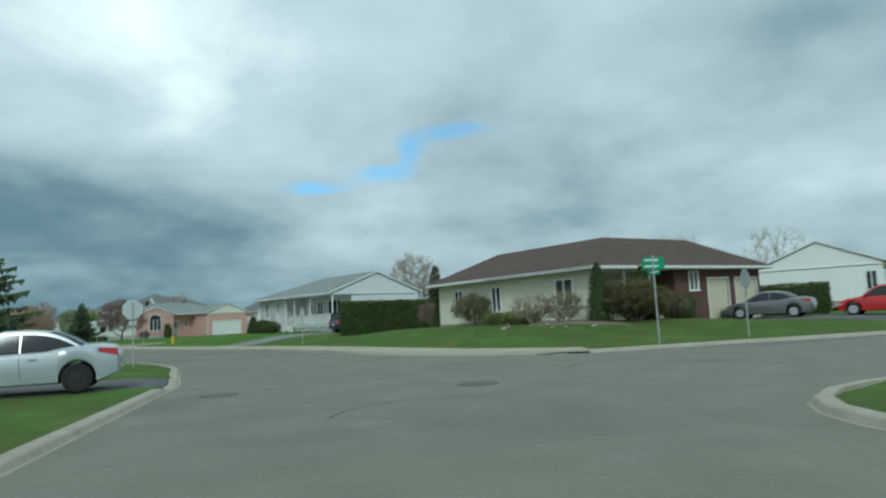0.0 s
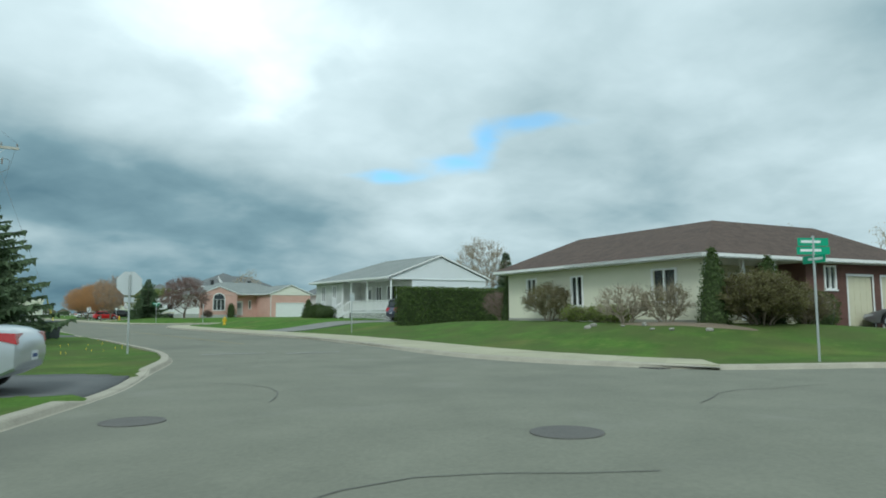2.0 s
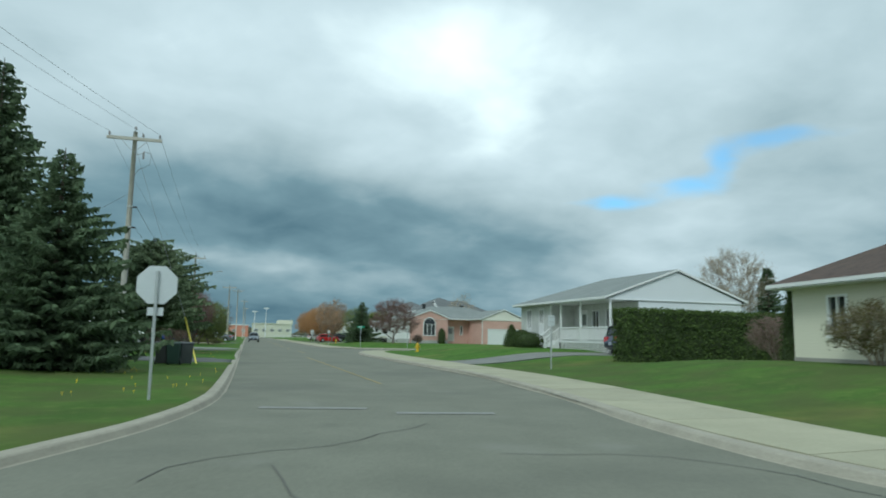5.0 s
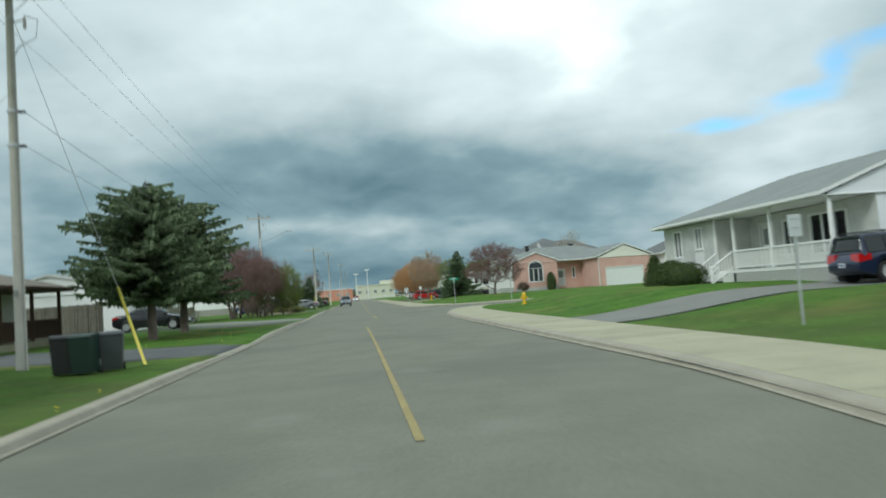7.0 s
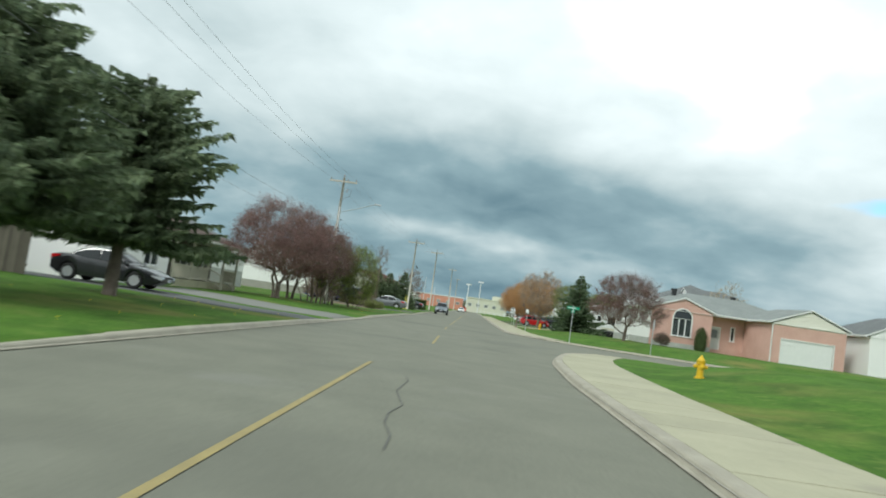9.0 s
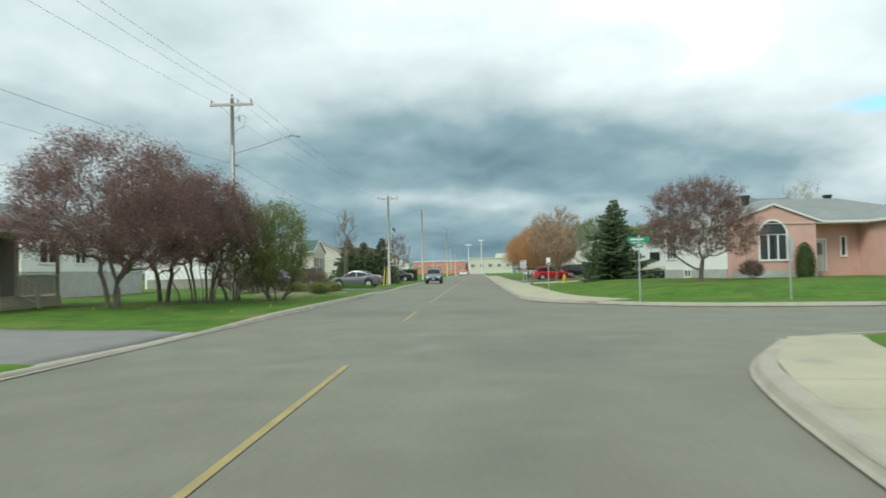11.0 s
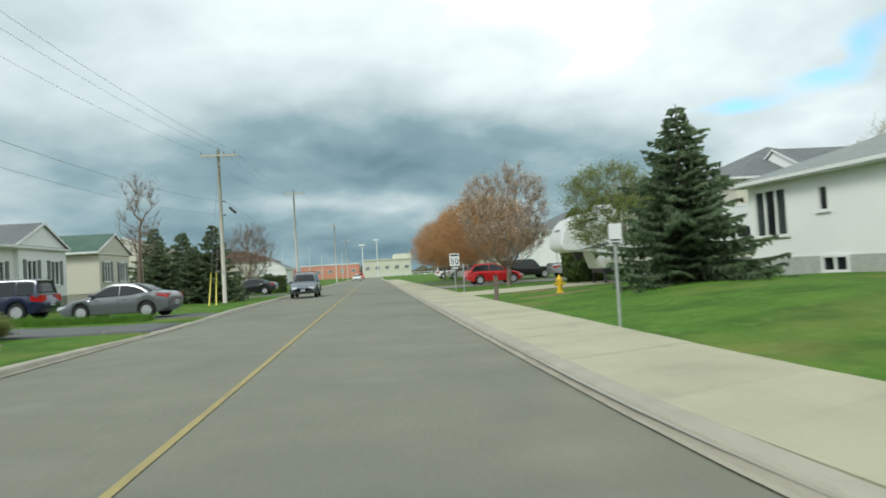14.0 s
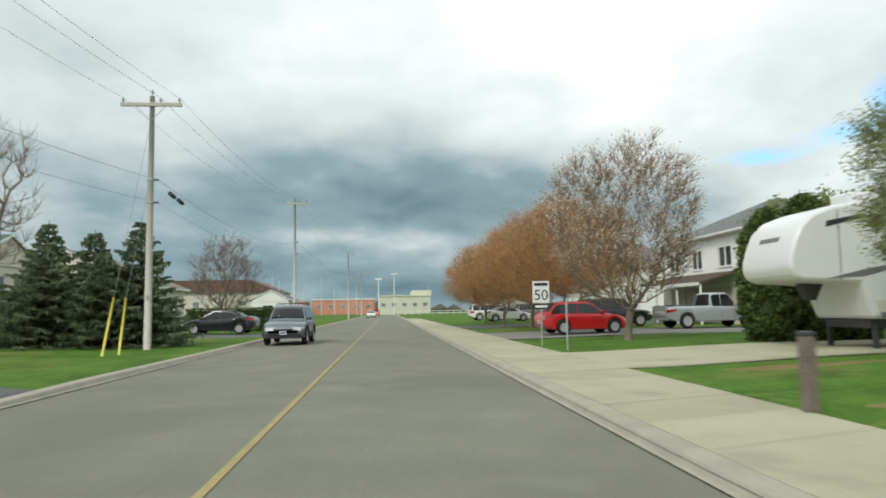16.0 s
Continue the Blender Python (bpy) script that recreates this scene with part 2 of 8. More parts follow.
add_zone(GRASS, (0.085, 0.105, 0.035), 1, 50.0, 58.0, 0.8, 0.5)
add_patches(CONCRETE, (0.26, 0.24, 0.19), 0.7, 0.55, 0.75, 0.6)
GLASS = glass_material(clear=0.6)
FAN_GLASS = glass_material("fanlight_glass")
CURTAIN = material("curtain", (0.55, 0.55, 0.52), 0.9, scale=6, fine=60, bump=0.1)
WHITE = material("white_trim", (0.78, 0.78, 0.76), 0.55, 0.04, bump=0.05)
SIDING_CREAM = material("cream_siding", (0.66, 0.64, 0.50), 0.65, 0.04, scale=0.6, bump=0.05, stripes=(2, 0.11, 0.02))
SIDING_WHITE = material("white_siding", (0.80, 0.80, 0.77), 0.6, 0.03, scale=0.6, bump=0.05, stripes=(2, 0.13, 0.02))
SIDING_GREY = material("pale_grey_siding", (0.70, 0.72, 0.73), 0.6, 0.03, scale=0.6, bump=0.05, stripes=(2, 0.13, 0.02))
SIDING_BEIGE = material("beige_siding", (0.60, 0.57, 0.47), 0.65, 0.04, scale=0.6, bump=0.05, stripes=(2, 0.12, 0.02))
STONE_GREY = material("grey_stone_face", (0.36, 0.37, 0.35), 0.9, scale=2.2, fine=14, bump=0.6, second=(0.56, 0.56, 0.52))
BRICK_PINK = material("pink_brick", (0.56, 0.335, 0.275), 0.85, scale=1.2, fine=18, bump=0.35, second=(0.67, 0.43, 0.36), stripes=(2, 0.075, 0.012))
BRICK_RED = material("red_brown_brick", (0.085, 0.042, 0.033), 0.85, scale=1.2, fine=18, bump=0.35, second=(0.15, 0.072, 0.055), stripes=(2, 0.075, 0.012))
FOUNDATION = material("foundation", (0.33, 0.32, 0.28), 0.9, scale=1.5, fine=20, bump=0.3)
ROOF_BROWN = material("brown_shingles", (0.042, 0.028, 0.022), 0.95, scale=2.2, fine=11, bump=0.6, second=(0.125, 0.082, 0.062), stripes=(2, 0.055, 0.02))
ROOF_GREY = material("grey_shingles", (0.19, 0.21, 0.20), 0.95, scale=0.9, fine=7, bump=0.5, second=(0.27, 0.29, 0.275), stripes=(2, 0.055, 0.02))
ROOF_DARK = material("dark_grey_shingles", (0.11, 0.12, 0.12), 0.95, scale=0.9, fine=7, bump=0.5, second=(0.18, 0.19, 0.19), stripes=(2, 0.055, 0.02))
ROOF_GREEN = material("green_shingles", (0.05, 0.10, 0.075), 0.95, scale=0.9, fine=7, bump=0.5, second=(0.09, 0.15, 0.115), stripes=(2, 0.055, 0.02))
GARAGE_CREAM = material("cream_garage_door", (0.62, 0.58, 0.42), 0.6, 0.04, bump=0.05)
BARK = material("bark", (0.12, 0.095, 0.075), 0.95, scale=5, fine=30, bump=0.9, second=(0.23, 0.19, 0.155))
POLE_WOOD = material("grey_pole_wood", (0.42, 0.40, 0.34), 0.9, scale=2, fine=30, bump=0.5, second=(0.60, 0.57, 0.50))
GALV = material("galvanised_steel", (0.52, 0.54, 0.54), 0.45, 0.1, metal=0.7, bump=0.1)
DARK_METAL = material("dark_metal", (0.05, 0.05, 0.055), 0.5, 0.1, bump=0.1)
BLACK_PLASTIC = material("black_plastic", (0.025, 0.027, 0.028), 0.6, 0.1, bump=0.1)
HYDRANT = material("hydrant_yellow", (0.72, 0.46, 0.02), 0.5, 0.1, bump=0.1)
GUARD_YELLOW = material("guard_yellow", (0.78, 0.66, 0.12), 0.5, 0.06, bump=0.05)
PALE_STONE = material("pale_stone_face", (0.46, 0.47, 0.45), 0.9, scale=2.2, fine=14, bump=0.6, second=(0.66, 0.66, 0.62))
SIGN_GREEN = material("sign_green", (0.02, 0.32, 0.17), 0.45, 0.05, bump=0)
SIGN_WHITE = material("sign_white", (0.75, 0.76, 0.76), 0.45, 0.03, bump=0)
SIGN_BACK = material("sign_back_aluminium", (0.62, 0.65, 0.66), 0.45, 0.05, bump=0.03, metal=0.3)
INK = material("sign_black", (0.015, 0.015, 0.015), 0.6, 0, bump=0)


# ---- mesh helpers ----
class Mesh:
    """Collects vertices and faces of one part."""

    def __init__(self):
        self.v, self.f, self.leaves = [], [], []

    def add(self, verts, faces):
        n = len(self.v)
        self.v.extend(tuple(q) for q in verts)
        self.f.extend(tuple(i + n for i in f) for f in faces)
        return self

    def box(self, x0, x1, y0, y1, z0, z1, m=None):
        vs = [Vector((x, y, z)) for z in (z0, z1) for y in (y0, y1) for x in (x0, x1)]
        if m is not None:
            vs = [m @ q for q in vs]
        return self.add(vs, [(0, 2, 3, 1), (4, 5, 7, 6), (0, 1, 5, 4), (2, 6, 7, 3), (0, 4, 6, 2), (1, 3, 7, 5)])

    def tube(self, points, radii, sides=8, caps=True):
        pts = [Vector(p) for p in points]
        rings = []
        for i, p in enumerate(pts):
            d = (pts[min(i + 1, len(pts) - 1)] - pts[max(i - 1, 0)]).normalized()
            a = d.cross(Vector((0, 0, 1)) if abs(d.z) < 0.95 else Vector((1, 0, 0))).normalized()
            b = d.cross(a)
            r = radii[i] if hasattr(radii, "__len__") else radii
            rings.append([p + a * (r * math.cos(2 * math.pi * k / sides)) + b * (r * math.sin(2 * math.pi * k / sides)) for k in range(sides)])
        faces = []
        for i in range(len(pts) - 1):
            for k in range(sides):
                k2 = (k + 1) % sides
                faces.append((i * sides + k, i * sides + k2, (i + 1) * sides + k2, (i + 1) * sides + k))
        if caps:
            faces.append(tuple(range(sides)))
            faces.append(tuple((len(pts) - 1) * sides + k for k in reversed(range(sides))))
        return self.add([q for r in rings for q in r], faces)

    def lathe(self, profile, sides=16, m=None):
        """profile: (radius, z) from below to above, turned round z."""
        vs = [Vector((r * math.cos(2 * math.pi * k / sides), r * math.sin(2 * math.pi * k / sides), z)) for r, z in profile for k in range(sides)]
        if m is not None:
            vs = [m @ q for q in vs]
        fs = [(i * sides + k, i * sides + (k + 1) % sides, (i + 1) * sides + (k + 1) % sides, (i + 1) * sides + k)
              for i in range(len(profile) - 1) for k in range(sides)]
        fs += [tuple(reversed(range(sides))), tuple((len(profile) - 1) * sides + k for k in range(sides))]
        return self.add(vs, fs)

    def prism(self, outline, depth, m=None):
        """outline: points (a, b) anticlockwise in the local xz plane, from y=0 to y=depth."""
        n = len(outline)
        vs = [Vector((a, y, b)) for y in (0, depth) for a, b in outline]
        if m is not None:
            vs = [m @ q for q in vs]
        fs = [tuple(range(n)), tuple(reversed(range(n, 2 * n)))] + [(i, i + n, (i + 1) % n + n, (i + 1) % n) for i in range(n)]
        return self.add(vs, fs)

    def slab(self, corners, down):
        """A sheet through corners, thickened downward."""
        n = len(corners)
        top = [Vector(c) for c in corners]
        vs = top + [c - Vector((0, 0, down)) for c in top]
        return self.add(vs, [tuple(range(n)), tuple(reversed(range(n, 2 * n)))] + [(i, i + n, (i + 1) % n + n, (i + 1) % n) for i in range(n)])


def leaf_mesh(me, clouds):
    """Fills me with small four-cornered leaves; clouds: rows of centre x, y, z, radius, count, leaf size."""
    c = np.array(clouds)
    rng = np.random.default_rng(len(clouds))
    c = np.repeat(c, c[:, 4].astype(int), axis=0)
    n = len(c)
    d = rng.normal(size=(n, 3))
    d /= np.linalg.norm(d, axis=1, keepdims=True)
    at = c[:, :3] + d * (c[:, 3] * rng.random(n) ** (1 / 3))[:, None]
    a = rng.normal(size=(n, 3)) * (1, 1, 0.6)
    a /= np.linalg.norm(a, axis=1, keepdims=True)
    b = np.cross(a, rng.normal(size=(n, 3)))
    b /= np.linalg.norm(b, axis=1, keepdims=True)
    s = (c[:, 5] * (0.6 + 0.7 * rng.random(n)))[:, None]
    v = np.stack([at - a * s, at + b * s * 0.55, at + a * s, at - b * s * 0.55], axis=1)
    me.vertices.add(4 * n)
    me.vertices.foreach_set("co", v.ravel())
    me.loops.add(4 * n)
    me.loops.foreach_set("vertex_index", np.arange(4 * n, dtype=np.int32))
    me.polygons.add(n)
    me.polygons.foreach_set("loop_start", np.arange(0, 4 * n, 4, dtype=np.int32))
    me.update(calc_edges=True)


def part(name, mesh, mat, parent=None, label="", smooth=False, bevel=0.0):
    me = bpy.data.meshes.new(name)
    if mesh.leaves:
        leaf_mesh(me, mesh.leaves)
    else:
        me.from_pydata([tuple(q) for q in mesh.v], [], mesh.f)
        me.validate()
        me.update()
    if smooth:
        me.shade_smooth()
    me.materials.append(mat)
    ob = new(name, me)
    if parent is not None:
        ob.parent = parent
    if label:
        ob["label"] = label
    if bevel:
        b = ob.modifiers.new("bevel", "BEVEL")
        b.width, b.segments, b.limit_method = bevel, 2, "ANGLE"
    return ob


def thing(name, at, label, category, group="", kind=""):
    ob = new(name)
    ob.matrix_world = at
    return tagged(ob, label, category, group, kind)


# ---- ground plan: the carriageway outline ----
LEFT = [(-42, -36.7), (-12.0, 18.9), (-7.5, 27.1), (-6.35, 30.6), (-5.2, 33.5), (-4.6, 36.5), (-4.3, 40), (-4.3, 620)]
RIGHT_N = [(4.3, 620), (4.3, 110), (4.55, 106), (5.2, 103.6), (7.0, 101.2), (9.2, 98.9), (11.5, 97.9), (18, 96.7), (75, 86.7)]
RIGHT_M = [(73.3, 77.0), (17, 86.8), (11.5, 87.7), (9.24, 87.6), (7.7, 86.8), (5.95, 83.8), (5.2, 80.5), (4.6, 76.5), (4.3, 70), (4.3, 46), (3.4, 38), (2.4, 33),
           (2.1, 29.5), (2.5, 26.5), (4.0, 22.9), (6.2, 21.8), (12.5, 18.0), (62, -10.8)]
RIGHT_S = [(57, -19.0), (-1.4, 13.0), (-3.2, 13.5), (-4.5, 13.3), (-5.4, 12.6), (-6.1, 11.3), (-32, -36.7)]


def rounded(points, step=0.7):
    """The same line, resampled finely and softened at its bends."""
    p = [Vector((*q, 0)) for q in points]
    fine = [p[0]]
    for a, b in zip(p, p[1:]):
        n = max(1, min(60, int((b - a).length / step)))
        for k in range(1, n + 1):
            fine.append(a.lerp(b, k / n))
    for _ in range(3):
        fine = [fine[0]] + [fine[i - 1] * 0.25 + fine[i] * 0.5 + fine[i + 1] * 0.25 for i in range(1, len(fine) - 1)] + [fine[-1]]
    return fine


EDGES = [rounded(e) for e in (LEFT, RIGHT_N, RIGHT_M, RIGHT_S)]
OUTLINE = np.array([(q.x, q.y) for e in EDGES for q in e])


def road_distance(px, py):
    """Signed distance to the carriageway, below zero on it."""
    px, py = np.asarray(px, float), np.asarray(py, float)
    a, b = OUTLINE, np.roll(OUTLINE, -1, axis=0)
    if px.size <= 400:
        qx, qy = px.ravel()[:, None], py.ravel()[:, None]
        e = b - a
        ll = np.maximum((e * e).sum(1), 1e-12)
        t = np.clip(((qx - a[:, 0]) * e[:, 0] + (qy - a[:, 1]) * e[:, 1]) / ll, 0, 1)
        best = np.hypot(qx - a[:, 0] - t * e[:, 0], qy - a[:, 1] - t * e[:, 1]).min(1)
        cross = (a[:, 1] > qy) != (b[:, 1] > qy)
        ey = np.where(e[:, 1] == 0, 1e-12, e[:, 1])
        inside = (cross & (qx < e[:, 0] * (qy - a[:, 1]) / ey + a[:, 0])).sum(1) % 2 == 1
        return np.where(inside, -best, best).reshape(px.shape)
    best, inside = np.full(px.shape, 1e9), np.zeros(px.shape, bool)
    for (ax, ay), (bx, by) in zip(a, b):
        dx, dy = bx - ax, by - ay
        ll = dx * dx + dy * dy
        if ll < 1e-12:
            continue
        t = np.clip(((px - ax) * dx + (py - ay) * dy) / ll, 0, 1)
        best = np.minimum(best, np.hypot(px - ax - t * dx, py - ay - t * dy))
        if ay != by:
            cross = (ay > py) != (by > py)
            inside ^= cross & (px < (bx - ax) * (py - ay) / (by - ay) + ax)
    return np.where(inside, -best, best)


def smooth01(t):
    t = np.clip(t, 0, 1)
    return t * t * (3 - 2 * t)


def lawn_height(px, py, sd):
    px, py = np.asarray(px, float), np.asarray(py, float)
    rise = np.where(px > 0, np.interp(py, [-20, 14, 22, 82, 100, 126, 136, 150], [0.1, 0.1, 0.72, 0.70, 0.45, 0.45, 0.15, 0.1]), 0.15)
    rise = rise * (1 - 0.5 * np.exp(-((py - 50.5) / 4.0) ** 2) * (px > 0)) * (1 - 0.55 * smooth01((px - 14) / 7) * smooth01((34 - py) / 4))
    rise = rise * (1 - 0.36 * np.exp(-((py - 58.0) / 3.2) ** 2) * (px > 0))
    return 0.11 + rise * smooth01((sd - 2.4) / 6.5)


# driveways: corner beside the road, direction inward, width, length
DRIVES = {
    "L_start": ((-7.35, 27.9), (-0.93, 0.37), 4.1, 16),
    "R_two": ((6.8, 57.9), (1.0, 0.03), 4.4, 17),
    "L_one": ((-4.3, 58.6), (-0.98, 0.2), 5.2, 9.6),
    "L_mid": ((-4.3, 81.5), (-1.0, 0.0), 3.4, 16),
    "L_two": ((-4.3, 87.6), (-0.99, 0.05), 6.2, 10.2),
    "L_three": ((-4.3, 127.2), (-1.0, 0.0), 4.0, 13),
    "L_car": ((-4.3, 134.0), (-1.0, 0.0), 3.4, 11),
    "L_four": ((-4.3, 162.5), (-0.99, 0.0), 5.5, 14),
    "R_start": ((25.6, 10.6), (-0.10, 0.99), 6.4, 17.6),
    "R_trailer": ((6.75, 139.0), (0.99, 0.12), 5.4, 16),
    "R_red": ((6.75, 155.0), (0.99, 0.05), 8.0, 22),
    "R_far": ((6.75, 172.0), (0.99, 0.0), 7.0, 22),
}


def drive_mask(px, py, margin=0.0):
    px, py = np.asarray(px, float), np.asarray(py, float)
    m = np.zeros(px.shape, bool)
    for (x, y), (dx, dy), w, length in DRIVES.values():
        n = math.hypot(dx, dy)
        dx, dy = dx / n, dy / n
        s, c = (px - x) * dx + (py - y) * dy, -(px - x) * dy + (py - y) * dx
        m |= (s > -1.2) & (s < length + margin) & (np.abs(c) < w / 2 + margin)
    return m


WALK_A = ([(4.0, 22.9), (2.5, 26.5), (2.1, 29.5), (2.4, 33), (3.4, 38), (4.3, 46), (4.3, 70), (4.6, 76.5), (5.2, 80.5), (5.95, 83.8), (7.7, 86.8)],
          [(5.3, 24.3), (4.7, 27), (4.6, 29.8), (5.0, 33), (5.9, 38), (6.75, 46), (6.75, 70), (7.0, 76), (7.25, 80), (8.0, 84), (9.2, 87.0)])
WALK_B = ([(7.0, 101.2), (5.2, 103.6), (4.55, 106), (4.3, 110), (4.3, 230)], [(8.6, 102.6), (7.6, 104.6), (7.0, 107.5), (6.75, 111), (6.75, 230)])


def strip(walk, step=1.5):
    """Stations along a pavement: inner and outer edge."""
    out = []
    inner, outer = walk
    for k in range(len(inner) - 1):
        a0, a1, b0, b1 = (Vector((*q, 0)) for q in (inner[k], inner[k + 1], outer[k], outer[k + 1]))
        n = max(1, round((a1 - a0).length / step))
        for i in range(n):
            out.append((a0.lerp(a1, i / n), b0.lerp(b1, i / n)))
    out.append((Vector((*inner[-1], 0)), Vector((*outer[-1], 0))))
    for _ in range(2):
        out = [out[0]] + [tuple(out[i - 1][j] * 0.25 + out[i][j] * 0.5 + out[i + 1][j] * 0.25 for j in (0, 1)) for i in range(1, len(out) - 1)] + [out[-1]]
    return out


STATIONS = [strip(WALK_A), strip(WALK_B)]


def pavement_mask(px, py):
    m = np.zeros(np.shape(px), bool)
    for st in STATIONS:
        poly = np.array([(a.x, a.y) for a, b in st] + [(b.x, b.y) for a, b in reversed(st)])
        inside = np.zeros(np.shape(px), bool)
        for (ax, ay), (bx, by) in zip(poly, np.roll(poly, -1, axis=0)):
            if ay != by:
                inside ^= ((ay > py) != (by > py)) & (px < (bx - ax) * (py - ay) / (by - ay) + ax)
        m |= inside
    return m


def ground_height(px, py):
    px, py = np.asarray(px, float), np.asarray(py, float)
    sd = road_distance(px, py)
    h = lawn_height(px, py, sd)
    dm = drive_mask(px, py, -0.25)
    h = np.where(dm, np.minimum(h, 0.11 * smooth01(sd / 2.0) + h - 0.11) - 0.06, h)
    h = np.where(pavement_mask(px, py), 0.04, h)
    edge = smooth01((sd - 0.04) / 0.2)
    return -0.04 + (h + 0.04) * edge


def height_at(x, y):
    """Top of the lawn at one place."""
    sd = road_distance(np.array([x]), np.array([y]))
    return float(lawn_height(np.array([x]), np.array([y]), sd)[0])


def lines(*spans):
    out = []
    for a, b, n in spans:
        out.extend(np.linspace(a, b, n, endpoint=False))
    out.append(spans[-1][1])
    return np.array(out)


def sheet(xs, ys, zfun, keep=None):
    X, Y = np.meshgrid(xs, ys)
    Z = zfun(X.ravel(), Y.ravel())
    verts = np.column_stack([X.ravel(), Y.ravel(), Z])
    nx, ny = len(xs), len(ys)
    i, j = np.meshgrid(np.arange(nx - 1), np.arange(ny - 1))
    a = (j * nx + i).ravel()
    faces = np.column_stack([a, a + 1, a + nx + 1, a + nx])
    if keep is not None:
        cx, cy = (X[:-1, :-1] + X[1:, 1:]).ravel() / 2, (Y[:-1, :-1] + Y[1:, 1:]).ravel() / 2
        faces = faces[keep(cx, cy)]
    me = Mesh()
    me.v, me.f = [tuple(q) for q in verts.tolist()], [tuple(q) for q in faces.tolist()]
    return me


def build_ground():
    xs = lines((-1500, -200, 8), (-200, -45, 12), (-45, -18, 20), (-18, 21, 130), (21, 50, 22), (50, 200, 12), (200, 1500, 8))
    ys = lines((-400, -60, 6), (-60, -10, 14), (-10, 5, 20), (5, 46, 137), (46, 75, 40), (75, 108, 110), (108, 200, 110), (200, 320, 40), (320, 620, 30), (620, 3000, 8))
    g = part("ground", sheet(xs, ys, ground_height), GRASS, smooth=True)
    tagged(g, "bright spring lawn sloping gently up to the houses", "lawn", kind="structure")
    xs = lines((-45, -14, 40), (-14, 22, 72), (22, 76, 54))
    ys = lines((-38, 5, 40), (5, 110, 210), (110, 240, 65), (240, 620, 38))
    r = part("road", sheet(xs, ys, lambda x, y: 0.02 - 0.0012 * np.minimum(np.abs(x), 5) ** 2 * (y > 40), lambda x, y: road_distance(x, y) < 0.35), ASPHALT, smooth=True)
    tagged(r, "worn grey asphalt street with a faded yellow centre line", "road", kind="structure")
    return g, r


ground, road = build_ground()


def build_kerbs():
    for k, e in enumerate(EDGES):
        me, prev = Mesh(), None
        for i, q in enumerate(e):
            if q.y > 330 or q.y < -25 or abs(q.x) > 50:
                prev = None
                continue
            d = (e[min(i + 1, len(e) - 1)] - e[max(i - 1, 0)]).normalized()
            n = Vector((-d.y, d.x, 0))
            probe = q + n * 0.6
            if road_distance(np.array([probe.x]), np.array([probe.y]))[0] < 0:
                n = -n
            low = (k == 0 or q.y < 22) and bool(drive_mask(np.array([q.x]), np.array([q.y]), 0.5)[0])
            h = 0.035 if low else 0.125
            h += 0.006 * noise.noise(q * 0.6)
            ring = [q - n * 0.07 + Vector((0, 0, 0.015)), q - n * 0.02 + Vector((0, 0, 0.028)), q + n * 0.03 + Vector((0, 0, h - 0.02)), q + n * 0.06 + Vector((0, 0, h)),
                    q + n * 0.26 + Vector((0, 0, h + 0.004)), q + n * 0.27 + Vector((0, 0, -0.1))]
            me.v.extend(tuple(p) for p in ring)
            if prev is not None:
                b = len(me.v) - 12
                me.f.extend((b + j, b + j + 1, b + j + 7, b + j + 6) for j in range(5))
            prev = True
        tagged(part("kerb", me, CURB), "pale weathered concrete kerb with gutter strip", "kerb", kind="structure")


build_kerbs()


def build_drives():
    for key, ((x, y), (dx, dy), w, length) in DRIVES.items():
        n = math.hypot(dx, dy)
        dx, dy = dx / n, dy / n
        me = Mesh()
        ns, nc = int(length / 0.5) + 1, int(w / 0.6) + 1
        cs = np.linspace(-w / 2, w / 2, nc)
        probe = np.linspace(-5, 5, 101)
        begin = []
        for c in cs:
            off = road_distance(x + dx * probe - dy * c, y + dy * probe + dx * c)
            begin.append(probe[int(np.argmax(off > 0.24))] if (x < 7 and key != "R_two") or key == "R_start" else -0.35)
        P = np.array([(x + dx * s - dy * c, y + dy * s + dx * c) for f in np.linspace(0, 1, ns) for c, s0 in zip(cs, begin) for s in [s0 + (length - s0) * f]])
        sd = road_distance(P[:, 0], P[:, 1])
        h = lawn_height(P[:, 0], P[:, 1], sd)
        low = 0.045 + (h - 0.045) * smooth01(sd / 1.6) + 0.012
        z = np.where((P[:, 0] > 0) & (P[:, 1] > 40), np.maximum(h, 0.115) + 0.012, low)
        me.v = [tuple(q) for q in np.column_stack([P, z]).tolist()]
        me.f = [(i * nc + j, (i + 1) * nc + j, (i + 1) * nc + j + 1, i * nc + j + 1) for i in range(ns - 1) for j in range(nc - 1)]
        if dx < 0:
            me.f = [tuple(reversed(f)) for f in me.f]
        rim = [i * nc for i in range(ns)] + [(ns - 1) * nc + j for j in range(1, nc)] + [i * nc + nc - 1 for i in reversed(range(ns - 1))] + list(reversed(range(1, nc - 1)))
        b = len(me.v)
        me.v.extend((me.v[i][0], me.v[i][1], me.v[i][2] - 0.12) for i in rim)
        me.f.extend((rim[i], rim[(i + 1) % len(rim)], b + (i + 1) % len(rim), b + i) for i in range(len(rim)))
        mat = CONCRETE if key == "R_trailer" else DRIVE_PALE if key in ("R_two", "L_two", "R_red") else DRIVE
        tagged(part("driveway", me, mat, smooth=True), "pale concrete driveway crossing the lawn" if mat is CONCRETE else "dark asphalt driveway crossing the lawn" if mat is DRIVE else "worn grey asphalt driveway crossing the lawn", "driveway", kind="structure")


build_drives()


